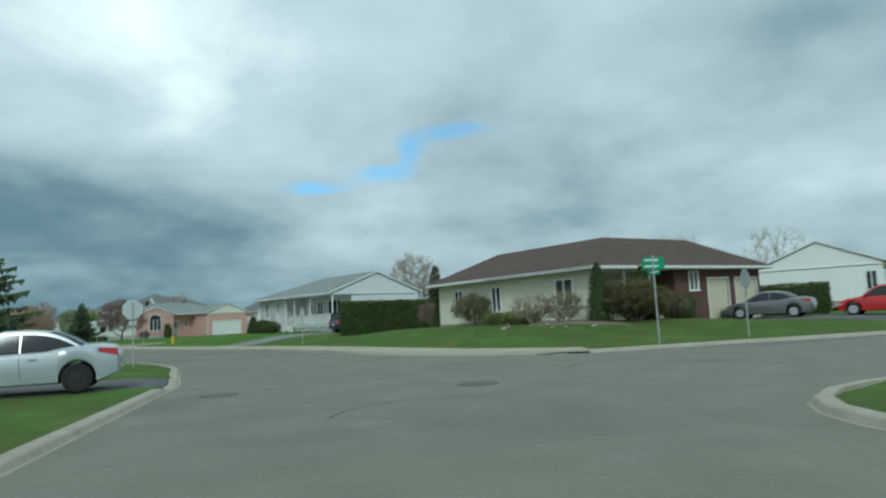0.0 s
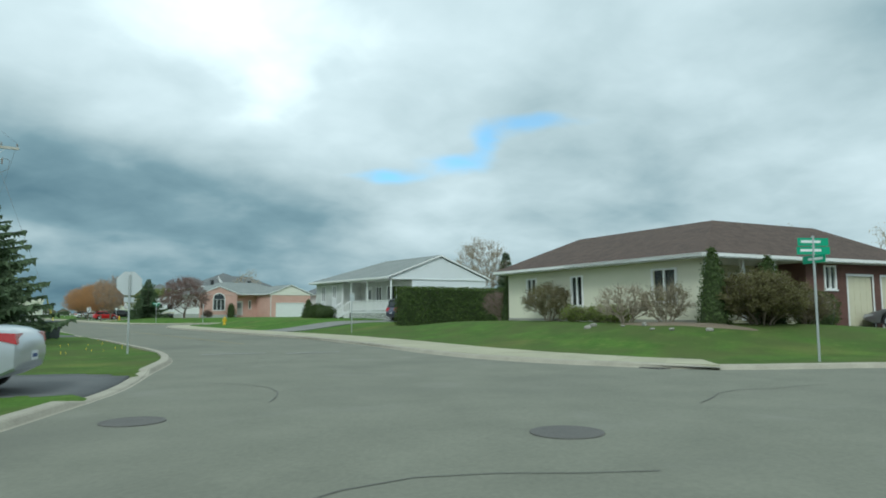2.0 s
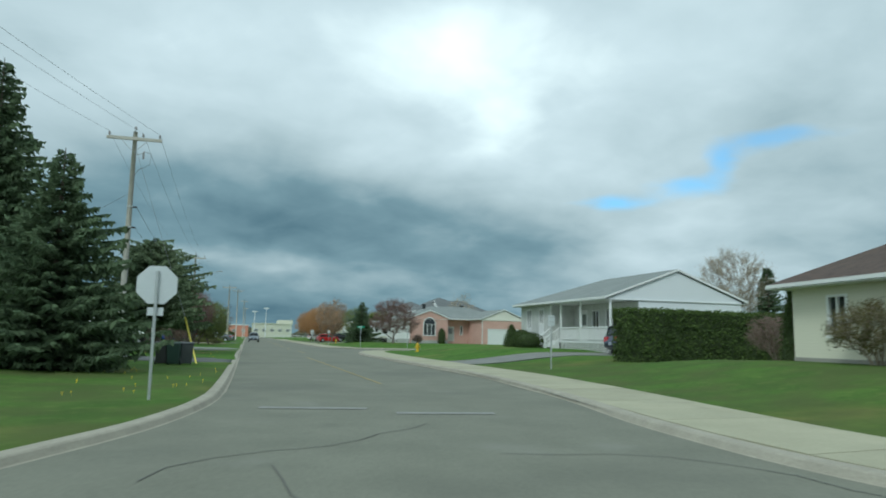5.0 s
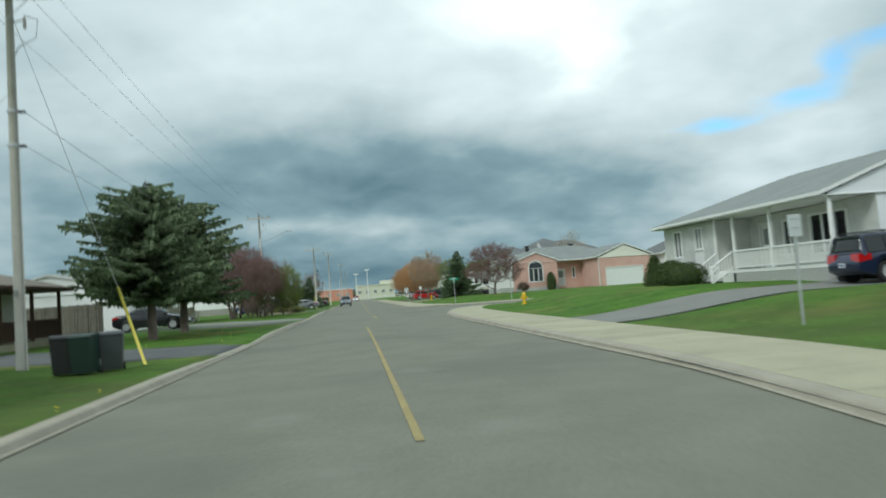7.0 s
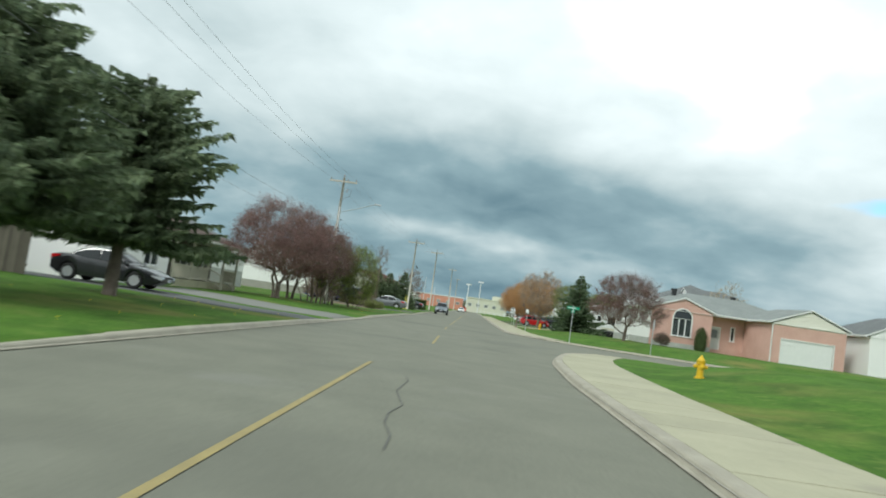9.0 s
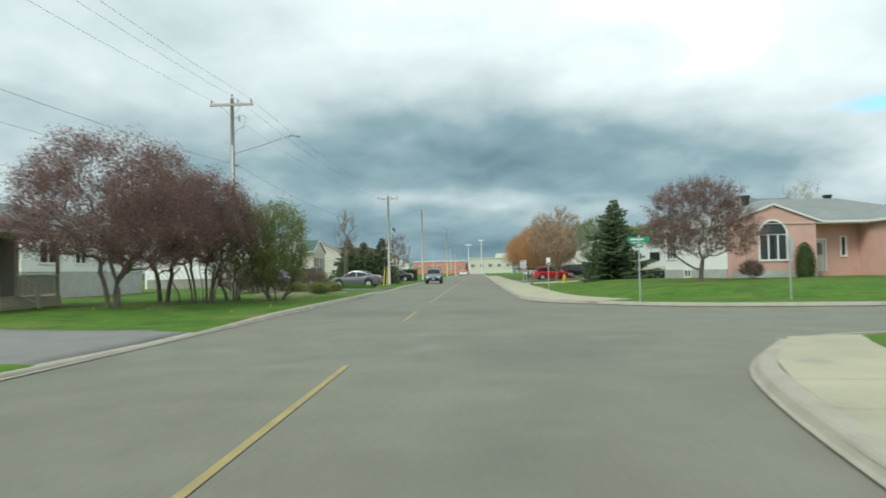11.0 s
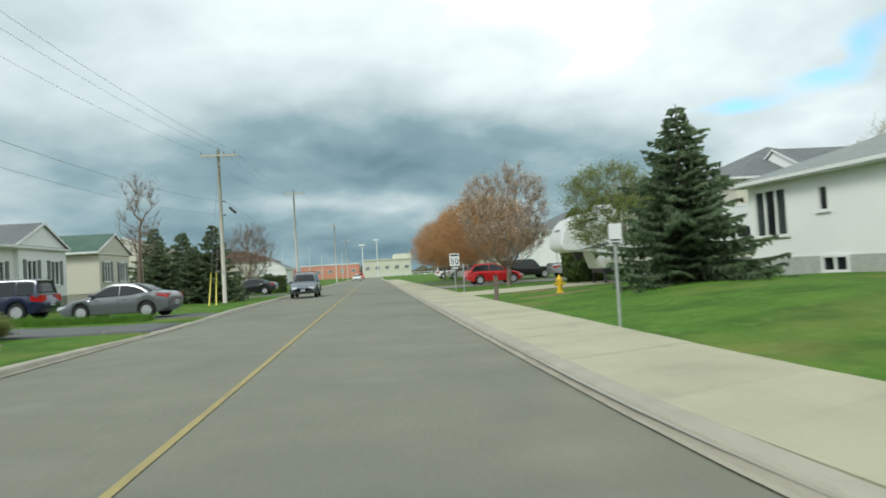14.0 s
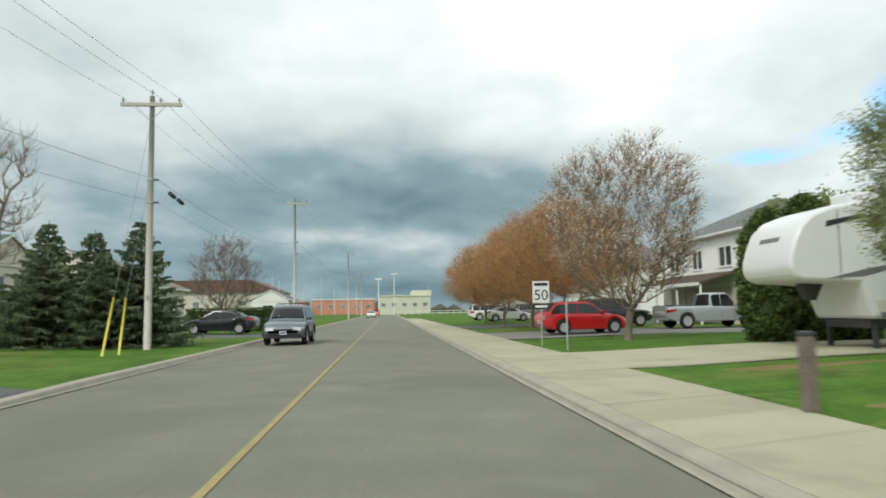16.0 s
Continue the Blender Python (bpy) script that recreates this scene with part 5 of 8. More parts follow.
def spruce(x, y, height, radius, label, seed, base=0.3, full=1.0, needle=None, rounded_top=0.0, group="spruces", name="spruce", rows=None, ragged=0.35):
    z = height_at(x, y)
    t = thing(name, pose(x, y, z - 0.05), label, "tree", group)
    rnd = random.Random(seed)
    tm, cm = Mesh(), Mesh()
    tm.tube([(0, 0, 0), (0.02, 0, height * 0.4), (0, 0.02, height * 0.8), (0, 0, height)], [0.024 * height + 0.06, 0.018 * height, 0.008 * height, 0.012], 8)
    n = rows or int(height * 4.6)
    for i in range(n):
        u = i / (n - 1)
        zz = base + (height - base - 0.25) * u
        prof = (1 - u) ** (0.85 - 0.45 * rounded_top) * (1 if u > 0.08 else 0.82 + 2 * u)
        if rounded_top:
            prof = (1 - rounded_top) * prof + rounded_top * math.sqrt(max(0.0, 1 - u ** 2.2))
        reach = radius * prof * full + 0.12
        k = max(5, int(5 + reach * 2.6))
        for j in range(k):
            az = 2 * math.pi * (j + rnd.uniform(-0.35, 0.35)) / k + i * 1.1
            r = reach * rnd.uniform(0.66, 1.1) * (1 + ragged * noise.noise(Vector((math.cos(az) * 1.6, math.sin(az) * 1.6, zz * 0.9 + seed * 5))))
            out = Vector((math.cos(az), math.sin(az), 0))
            side = Vector((-out.y, out.x, 0))
            p0 = Vector((0, 0, zz + rnd.uniform(-0.12, 0.12)))
            rise = 0.35 * u - 0.22
            m = max(4, int(r / 0.11))
            prev = p0
            for s in range(1, m + 1):
                v = s / m
                q = p0 + out * (r * v) + Vector((0, 0, r * (rise * v + (0.16 - 0.1 * u) * v * v * v)))
                w = (0.24 + 0.09 * r) * (1 - 0.72 * v) * rnd.uniform(0.7, 1.15) + 0.06
                for sg in (-1, 1):
                    tip = q + side * (sg * w) + out * (w * 0.75) + Vector((0, 0, -w * rnd.uniform(0.05, 0.55)))
                    b = len(cm.v)
                    h = Vector((0, 0, 0.028 + 0.02 * rnd.random()))
                    mid = (prev + tip) / 2 + h
                    mid2 = (q + tip) / 2 - h * 1.6
                    cm.v.extend((tuple(prev), tuple(mid), tuple(tip), tuple(mid2)))
                    cm.f.append((b, b + 1, b + 2, b + 3))
                    if rnd.random() < 0.55:
                        e = tip + Vector((rnd.uniform(-0.12, 0.12), rnd.uniform(-0.12, 0.12), -rnd.uniform(0.05, 0.22)))
                        c = (q + tip) / 2
                        b = len(cm.v)
                        cm.v.extend((tuple(c), tuple(c + out * 0.12 + h), tuple(e), tuple(c - out * 0.06 - h)))
                        cm.f.append((b, b + 1, b + 2, b + 3))
                prev = q
    part("trunk", tm, BARK, t, smooth=True)
    part("crown", cm, needle or NEEDLE, t)
    return t


NEEDLE = material("spruce_needles", (0.068, 0.105, 0.058), 0.85, scale=1.2, fine=8, bump=0, second=(0.155, 0.205, 0.108), per_island=0.4, spec=0.25, leafy=0.25)
NEEDLE_BLUE = material("blue_spruce_needles", (0.085, 0.125, 0.075), 0.85, scale=1.2, fine=8, bump=0, second=(0.20, 0.245, 0.13), per_island=0.4, spec=0.25, leafy=0.25)
CEDAR = material("cedar_leaves", (0.050, 0.080, 0.026), 0.85, scale=1.5, fine=8, bump=0, second=(0.11, 0.15, 0.05), per_island=0.35, spec=0.2, leafy=0.25)
PURPLE_LEAF = material("purple_leaves", (0.20, 0.115, 0.105), 0.7, scale=1.5, fine=8, bump=0, second=(0.33, 0.21, 0.19), per_island=0.35, spec=0.3, leafy=0.5)
AMBER_LEAF = material("amber_buds", (0.42, 0.215, 0.085), 0.7, scale=1.5, fine=8, bump=0, second=(0.56, 0.335, 0.15), per_island=0.3, spec=0.2, leafy=0.4)
PALE_SEED = material("pale_seed_clusters", (0.48, 0.39, 0.27), 0.8, scale=1.5, fine=8, bump=0, second=(0.64, 0.55, 0.42), per_island=0.25, spec=0.2, leafy=0.35)
YOUNG_LEAF = material("young_green_leaves", (0.17, 0.215, 0.05), 0.6, scale=1.5, fine=8, bump=0, second=(0.28, 0.335, 0.10), per_island=0.3, spec=0.3, leafy=0.5)
OLIVE_LEAF = material("olive_buds", (0.13, 0.12, 0.05), 0.8, scale=1.5, fine=8, bump=0, second=(0.20, 0.185, 0.085), per_island=0.3, spec=0.2, leafy=0.35)
TWIG = material("shrub_twigs", (0.17, 0.13, 0.10), 0.9, scale=5, fine=30, bump=0.2, second=(0.27, 0.22, 0.17), per_island=0.2)
PALE_TWIG = material("pale_twigs", (0.26, 0.22, 0.16), 0.9, scale=5, fine=30, bump=0.2, second=(0.36, 0.31, 0.23), per_island=0.2)
BLOSSOM = material("cream_blossom", (0.62, 0.54, 0.42), 0.8, scale=1.5, fine=8, bump=0, second=(0.78, 0.72, 0.62), per_island=0.2, spec=0.2, leafy=0.35)
HEDGE_LEAF = material("hedge_leaves", (0.06, 0.095, 0.028), 0.8, scale=1.0, fine=7, bump=0, second=(0.13, 0.185, 0.05), per_island=0.35, spec=0.25, leafy=0.25)


def clipped(name, at, outline_fun, count, leaf, label, category, seed, size=0.05, core=None, group=""):
    """A clipped shrub or hedge: a solid dark green core and a dense coat of leaves. outline_fun(u, v, w) gives a point
    on its outside.
    """
    t = thing(name, at, label, category, group)
    rnd = random.Random(seed)
    me = Mesh()
    for _ in range(count):
        p, n = outline_fun(rnd)
        p = p + n * rnd.gauss(-0.03, 0.05)
        leaf_cloud(me, p, 0.05, 1, size)
    part("foliage", me, leaf, t)
    if core:
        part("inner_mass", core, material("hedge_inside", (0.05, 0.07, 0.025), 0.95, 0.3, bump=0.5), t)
    return t


def box_hedge(x0, y0, x1, y1, width, z0, z1, label, seed, count, leaf=None, rough=0.06):
    a, b = Vector((x0, y0, 0)), Vector((x1, y1, 0))
    d = b - a
    length = d.length
    at = pose(x0, y0, 0, 0, 0, math.degrees(math.atan2(d.y, d.x)))

    def face(r):
        wob = lambda s, q: rough * (noise.noise(Vector((s * 0.9, q * 0.9, seed))) + 0.6 * noise.noise(Vector((s * 2.7, q * 2.7, seed + 5))))
        k = r.random() * (2 * length * (z1 - z0) + length * width + 2 * width * (z1 - z0))
        s, h = r.uniform(0, length), r.uniform(z0, z1)
        if k < 2 * length * (z1 - z0):
            sg = 1 if r.random() < 0.5 else -1
            return Vector((s, sg * (width / 2 + wob(s, h)), h)), Vector((0, sg, 0))
        if k < 2 * length * (z1 - z0) + length * width:
            q = r.uniform(-width / 2, width / 2)
            return Vector((s, q, z1 + wob(s, q))), Vector((0, 0, 1))
        sg = r.random() < 0.5
        q = r.uniform(-width / 2, width / 2)
        return Vector((length + wob(q, h) if sg else wob(q, h), q, h)), Vector((1 if sg else -1, 0, 0))

    e = 0.06 + rough
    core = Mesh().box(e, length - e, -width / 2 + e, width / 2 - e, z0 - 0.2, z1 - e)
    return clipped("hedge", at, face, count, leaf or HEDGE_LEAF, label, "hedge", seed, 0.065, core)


def round_bush(x, y, r, h, label, seed, count=2600, leaf=None, cone=0.0, name="bush", size=0.045, group="", rough=0.10):
    z = height_at(x, y)

    def face(rd):
        az, u = rd.uniform(0, 2 * math.pi), rd.random()
        rr = r * ((1 - u) ** 0.8 * cone + (1 - cone) * math.sqrt(max(0.0, 1 - (2 * abs(u - 0.42) / 1.16) ** 2.4)))
        rr *= 1 + rough * (noise.noise(Vector((math.cos(az) * 1.5, math.sin(az) * 1.5, u * h * 1.3 + seed))) + 0.7 * noise.noise(Vector((math.cos(az) * 4, math.sin(az) * 4, u * h * 3 + seed))))
        return Vector((rr * math.cos(az), rr * math.sin(az), 0.03 + u * h)), Vector((math.cos(az), math.sin(az), 0.3)).normalized()

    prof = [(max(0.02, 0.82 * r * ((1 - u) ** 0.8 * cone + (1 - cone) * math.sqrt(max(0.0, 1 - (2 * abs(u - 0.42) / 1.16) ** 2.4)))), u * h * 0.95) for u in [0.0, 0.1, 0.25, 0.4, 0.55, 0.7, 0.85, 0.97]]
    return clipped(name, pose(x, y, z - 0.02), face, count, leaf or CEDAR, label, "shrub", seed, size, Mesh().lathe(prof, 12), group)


def bare_shrub(x, y, h, r, label, seed, twig=None, leaf=None, stems=26, leaves=0, size=0.03, name="shrub"):
    return crown_tree(name, x, y, label, seed, (r, h * 0.12, h), trunk=0.035, fork=h * 0.2, stems=max(5, stems // 4), targets=stems * 5, leaf=leaf or OLIVE_LEAF, leaves=leaves * 7, size=size, cluster=0.12,
                      bark=twig or TWIG, twigs=7, twig_len=0.32, category="shrub", base_spread=0.3 * r, shell=0.35)


def plant_all():
    # conifers
    spruce(-12.9, 50.2, 11.0, 3.3, "tall dark spruce standing behind the corner lawn", 11, 0.4)
    spruce(-10.0, 47.6, 7.3, 3.2, "bushy dark spruce beside a taller one", 12, 0.3, ragged=0.6)
    spruce(-9.8, 68.9, 7.3, 2.75, "broad old spruce with bare lower trunk", 13, 2.1, 1.0, NEEDLE_BLUE, 0.6, ragged=1.1)
    spruce(-10.0, 75.4, 7.5, 2.9, "broad old spruce with bare lower trunk and drooping limbs", 14, 2.0, 1.0, NEEDLE_BLUE, 0.6, ragged=1.1)
    spruce(12.75, 126.6, 6.2, 2.95, "dark spruce with wide low branches on the lawn", 15, 0.15, ragged=0.75)
    for k, (x, y, h, r) in enumerate(((-12.3, 151.5, 5.2, 2.2), (-10.6, 151.9, 4.9, 2.1), (-8.4, 151.0, 5.3, 2.2), (-11.6, 149.8, 4.1, 2.4), (-9.4, 149.9, 3.9, 2.2))):
        spruce(x, y, h, r, "young spruce in a dense clump beside the pole", 20 + k, 0.1, group="spruce clump", needle=NEEDLE_BLUE)
    spruce(31.8, 63.6, 6.2, 1.5, "slim dark spruce behind the houses", 30, 0.3)
    # broad trees
    crown_tree("purple_tree", -11.9, 100.6, "spreading ornamental tree with dark reddish-purple new leaves", 40, (3.5, 1.3, 6.9), 0.12, 1.1, 3, 700, PURPLE_LEAF, 96, 0.038, 0.42, flat=0.45, group="purple-leaved trees", base_spread=0.35)
    crown_tree("purple_tree", -12.2, 105.6, "spreading tree with dense dark reddish-purple leaves", 41, (2.9, 1.5, 6.6), 0.10, 1.3, 2, 420, PURPLE_LEAF, 90, 0.038, 0.42, flat=0.3, group="purple-leaved trees", base_spread=0.3)
    crown_tree("purple_thicket", -10.1, 105.0, "many-stemmed tree with dark reddish-purple new leaves", 45, (2.4, 1.6, 6.1), 0.06, 1.6, 20, 440, PURPLE_LEAF, 84, 0.038, 0.42, group="purple-leaved trees", base_spread=1.1)
    crown_tree("purple_tree", 15.0, 113.8, "ornamental tree with sparse reddish-purple leaves on the lawn", 46, (2.8, 1.1, 5.9), 0.13, 1.0, 1, 520, PURPLE_LEAF, 84, 0.034, 0.26, flat=0.4, twigs=7, twig_len=0.5, group="purple-leaved trees", crook=0.1)
    crown_tree("green_tree", -8.0, 108.6, "bushy tree in fresh yellow-green leaf down to the grass", 50, (1.75, 0.4, 5.0), 0.06, 0.5, 9, 360, YOUNG_LEAF, 60, 0.042, 0.34, group="green trees", base_spread=0.8, twigs=6)
    crown_tree("green_tree", -9.4, 107.0, "bushy many-stemmed tree in fresh yellow-green leaf", 51, (1.7, 0.9, 5.3), 0.06, 0.9, 7, 300, YOUNG_LEAF, 48, 0.042, 0.34, group="green trees", base_spread=0.6, twigs=6)
    crown_tree("green_tree", 13.1, 134.3, "young tree in fresh yellow-green leaf in front of the trailer", 52, (2.1, 1.5, 5.7), 0.085, 1.5, 1, 420, YOUNG_LEAF, 60, 0.036, 0.30, group="green trees", twigs=6)
    crown_tree("green_tree", 19.5, 148.5, "tall tree in fresh yellow-green leaf behind the trailer", 53, (3.0, 1.6, 5.8), 0.14, 1.6, 1, 280, YOUNG_LEAF, 48, 0.08, 0.36, group="green trees")
    crown_tree("budding_tree", 10.7, 147.2, "budding street tree with pale seed clusters and brown twigs", 55, (2.7, 1.0, 7.9), 0.14, 1.1, 1, 760, AMBER_LEAF, 21, 0.036, 0.26, bark=TWIG, blossom=BLOSSOM, blossoms=14, group="street trees", blossom_low=0.25, twigs=7, twig_len=0.5, lift=1.2, crook=0.05, shell=0.45)
    for k, (x, y, h) in enumerate(((11.0, 157.0, 7.0), (10.8, 165.0, 6.9), (10.4, 173.0, 6.7), (10.2, 181.0, 6.5))):
        crown_tree("amber_tree", x, y, "street tree thick with amber-brown spring buds", 60 + k, (3.5, 1.3, h), 0.11, 1.3, 1, 560, AMBER_LEAF, 150, 0.034, 0.55, group="street trees", blossom=PALE_SEED if k == 0 else None, blossoms=8, twigs=5, twig_len=0.5, bark=TWIG)
    crown_tree("bare_tree", -11.6, 146.4, "tall thin tree still bare of leaves", 70, (1.15, 2.4, 8.0), 0.10, 4.6, 3, 75, None, 0, bark=TWIG, group="bare trees", lift=2.6, twigs=9, twig_len=0.7, crook=0.01, shell=0.5, base_spread=0.22)
    crown_tree("bare_tree", -9.2, 169.5, "leafless tree with fine reddish twigs", 71, (2.2, 1.0, 6.6), 0.11, 1.2, 2, 320, PURPLE_LEAF, 16, 0.03, 0.3, group="bare trees", lift=1.2, twigs=8, twig_len=0.6, bark=TWIG, crook=0.04)
    crown_tree("pale_tree", -26.0, 78.2, "tall pale budding tree behind the porch house", 76, (3.6, 4.0, 13.0), 0.2, 3.4, 1, 460, PALE_SEED, 10, 0.05, 0.3, bark=PALE_TWIG, group="bare trees", lift=0.9, twigs=7, twig_len=0.6)
    crown_tree("pale_tree", 30.3, 65.3, "pale budding tree behind the houses", 72, (2.6, 1.6, 7.4), 0.10, 1.6, 3, 520, PALE_SEED, 16, 0.035, 0.26, bark=PALE_TWIG, group="bare trees", lift=1.0, twigs=8, twig_len=0.6, crook=0.04)
    crown_tree("pale_tree", 45.0, 44.5, "pale budding tree behind the brown roof", 73, (3.4, 1.6, 7.2), 0.14, 2.0, 2, 420, PALE_SEED, 16, 0.045, 0.3, bark=PALE_TWIG, group="bare trees", lift=0.9, twigs=7, twig_len=0.6)
    crown_tree("pale_tree", 33.0, 141.0, "pale budding tree behind the pink house", 74, (2.4, 2.0, 9.0), 0.15, 2.4, 1, 200, PALE_SEED, 5, 0.07, 0.35, bark=PALE_TWIG, group="bare trees", lift=0.9, twig_len=0.6)
    crown_tree("pale_tree", 58.0, 40.0, "bare tree behind the white house", 75, (3.0, 2.0, 8.6), 0.15, 2.2, 1, 160, PALE_SEED, 3, 0.07, 0.4, bark=PALE_TWIG, group="bare trees", lift=0.9, twig_len=0.6)
    # hedges and shrubs
    box_hedge(12.5, 50.9, 24.0, 52.4, 1.2, 0.15, 2.86, "tall clipped cedar hedge beside the driveway", 3, 19000)
    box_hedge(28.9, 28.8, 30.4, 25.3, 1.2, 0.6, 2.3, "clipped green hedge in front of the white house", 4, 4000)
    box_hedge(-12.5, 172.3, -6.4, 172.5, 1.4, 0.1, 1.75, "low clipped dark hedge", 5, 5000)
    for k, (x, y, r, h) in enumerate(((14.25, 143.6, 0.95, 4.35), (15.7, 143.8, 1.05, 4.85), (17.3, 144.0, 1.05, 4.75))):
        round_bush(x, y, r, h, "tall dense green cedar in a row behind the trailer", 15 + 100 * k, 13000, leaf=HEDGE_LEAF, cone=0.12, name="cedar", size=0.07, group="cedar row", rough=0.34)
    round_bush(15.7, 70.4, 0.9, 1.25, "rounded clipped cedar bush beside the porch steps", 7, 3600, cone=0.25)
    round_bush(15.3, 68.2, 1.0, 1.06, "low rounded clipped cedar bush", 8, 3200, cone=0.0)
    round_bush(15.5, 72.0, 0.68, 1.65, "pointed clipped cedar bush", 9, 2600, cone=0.8)
    round_bush(23.3, 119.2, 0.6, 2.2, "dark upright clipped cypress by the pink house door", 10, 2600, cone=0.15)
    round_bush(12.1, 28.5, 0.62, 2.75, "tall narrow cedar at the corner of the house", 11, 3000, cone=0.75)
    round_bush(15.4, 28.3, 0.7, 2.6, "tall narrow cedar in front of the porch", 12, 3000, cone=0.7)
    round_bush(17.4, 27.6, 0.8, 1.4, "round clipped green bush in front of the brick wall", 13, 2600)
    round_bush(15.5, 43.9, 0.45, 2.6, "tall narrow cedar at the end of the house", 14, 2600, cone=0.75)
    bare_shrub(11.3, 31.9, 1.5, 1.0, "leafless rounded shrub in the flower bed", 17, PALE_TWIG, stems=30)
    bare_shrub(11.9, 30.4, 1.45, 0.9, "leafless shrub with pale twigs in the flower bed", 18, PALE_TWIG, stems=28, leaves=1)
    bare_shrub(13.3, 27.4, 1.75, 1.4, "large rounded budding olive-brown shrub", 19, TWIG, OLIVE_LEAF, 80, 14, 0.035)
    bare_shrub(15.4, 26.9, 1.2, 0.7, "twiggy brown shrub beside the lawn", 20, TWIG, OLIVE_LEAF, 40, 5, 0.03)
    bare_shrub(13.9, 38.8, 1.8, 1.25, "loose budding shrub in front of the cream wall", 21, PALE_TWIG, OLIVE_LEAF, 50, 6, 0.035)
    bare_shrub(17.2, 46.4, 1.9, 1.1, "brown twiggy shrub beside the hedge", 22, TWIG, PURPLE_LEAF, 44, 3, 0.03)
    bare_shrub(19.3, 117.6, 1.1, 0.6, "reddish bare shrub against the pink brick", 23, TWIG, PURPLE_LEAF, 30, 2)
    bare_shrub(-9.2, 122.5, 1.6, 0.9, "leafless grey shrub in the front bed", 24, TWIG, OLIVE_LEAF, 44, 2)
    bare_shrub(-7.9, 118.0, 0.55, 0.6, "low green and brown plants in the front bed", 26, TWIG, YOUNG_LEAF, 24, 4, 0.035)
    bare_shrub(-12.9, 116.6, 1.9, 1.2, "reddish twiggy shrub beside the white house", 25, TWIG, PURPLE_LEAF, 44, 3)
    bare_shrub(-12.6, 119.5, 2.2, 1.5, "reddish-brown budding shrub in the front bed", 81, TWIG, PURPLE_LEAF, 60, 5, 0.04)
    bare_shrub(-16.3, 136.2, 3.9, 1.4, "tall young shrub in fresh yellow-green leaf", 82, TWIG, YOUNG_LEAF, 60, 7, 0.045)
    bare_shrub(-10.6, 121.0, 0.6, 0.7, "low olive plants in the front bed", 83, TWIG, OLIVE_LEAF, 24, 4, 0.035)
    bare_shrub(-7.6, 120.6, 0.5, 0.5, "low green plants in the front bed", 84, TWIG, YOUNG_LEAF, 20, 5, 0.04)
    bare_shrub(-9.8, 119.8, 0.45, 0.55, "low green plants in the front bed", 85, TWIG, YOUNG_LEAF, 20, 5, 0.04)
    bare_shrub(-8.8, 124.6, 0.55, 0.6, "low green plants in the front bed", 86, TWIG, YOUNG_LEAF, 20, 5, 0.04)
    bare_shrub(-11.6, 117.0, 1.7, 1.2, "budding purple-brown shrub in the front bed", 27, TWIG, PURPLE_LEAF, 40, 3)
    for k, (x, y) in enumerate(((12.75, 33.6), (12.85, 34.7), (12.95, 36.2))):
        bare_shrub(x, y, 0.5, 0.45, "low fresh green plants along the cream wall", 90 + k, TWIG, YOUNG_LEAF, 18, 5, 0.045)


plant_all()


# ---- vehicles ----
def paint(name, colour, metal=0.55):
    return material(name, colour, 0.32, 0.03, scale=1.0, bump=0.0, metal=metal, coat=0.8)


SILVER = paint("silver_paint", (0.50, 0.53, 0.55))
GREY_PAINT = paint("grey_paint", (0.17, 0.18, 0.185))
SLATE_PAINT = paint("slate_paint", (0.17, 0.20, 0.225))
PEWTER = paint("pewter_paint", (0.20, 0.20, 0.205))
NAVY = paint("navy_paint", (0.012, 0.02, 0.055), 0.3)
BLUE_PAINT = paint("blue_paint", (0.012, 0.05, 0.26), 0.2)
BLACK_PAINT = paint("black_paint", (0.012, 0.013, 0.015), 0.2)
RED_PAINT = paint("red_paint", (0.50, 0.012, 0.014), 0.1)
WHITE_PAINT = paint("white_paint", (0.75, 0.75, 0.74), 0.0)
ORANGE_PAINT = paint("orange_paint", (0.65, 0.10, 0.02), 0.0)
CAR_GLASS = glass_material("car_glass", (0.012, 0.015, 0.017))
TYRE = material("tyre_rubber", (0.018, 0.018, 0.018), 0.85, bump=0.2)
RIM = material("wheel_rim", (0.50, 0.51, 0.52), 0.4, 0.05, metal=0.3, bump=0)
DARK_RIM = material("steel_wheel", (0.035, 0.036, 0.038), 0.5, 0.05, metal=0.3, bump=0)
TAIL = material("tail_lamp_red", (0.42, 0.008, 0.01), 0.15, 0.05, coat=1.0, bump=0)
HEADLAMP = material("headlamp_lens", (0.62, 0.64, 0.66), 0.12, 0.05, coat=1.0, bump=0, metal=0.3)
PLATE = material("plate", (0.62, 0.64, 0.66), 0.5, 0.03, bump=0)
PLATE_INK = material("plate_ink", (0.04, 0.07, 0.2), 0.6, 0, bump=0)

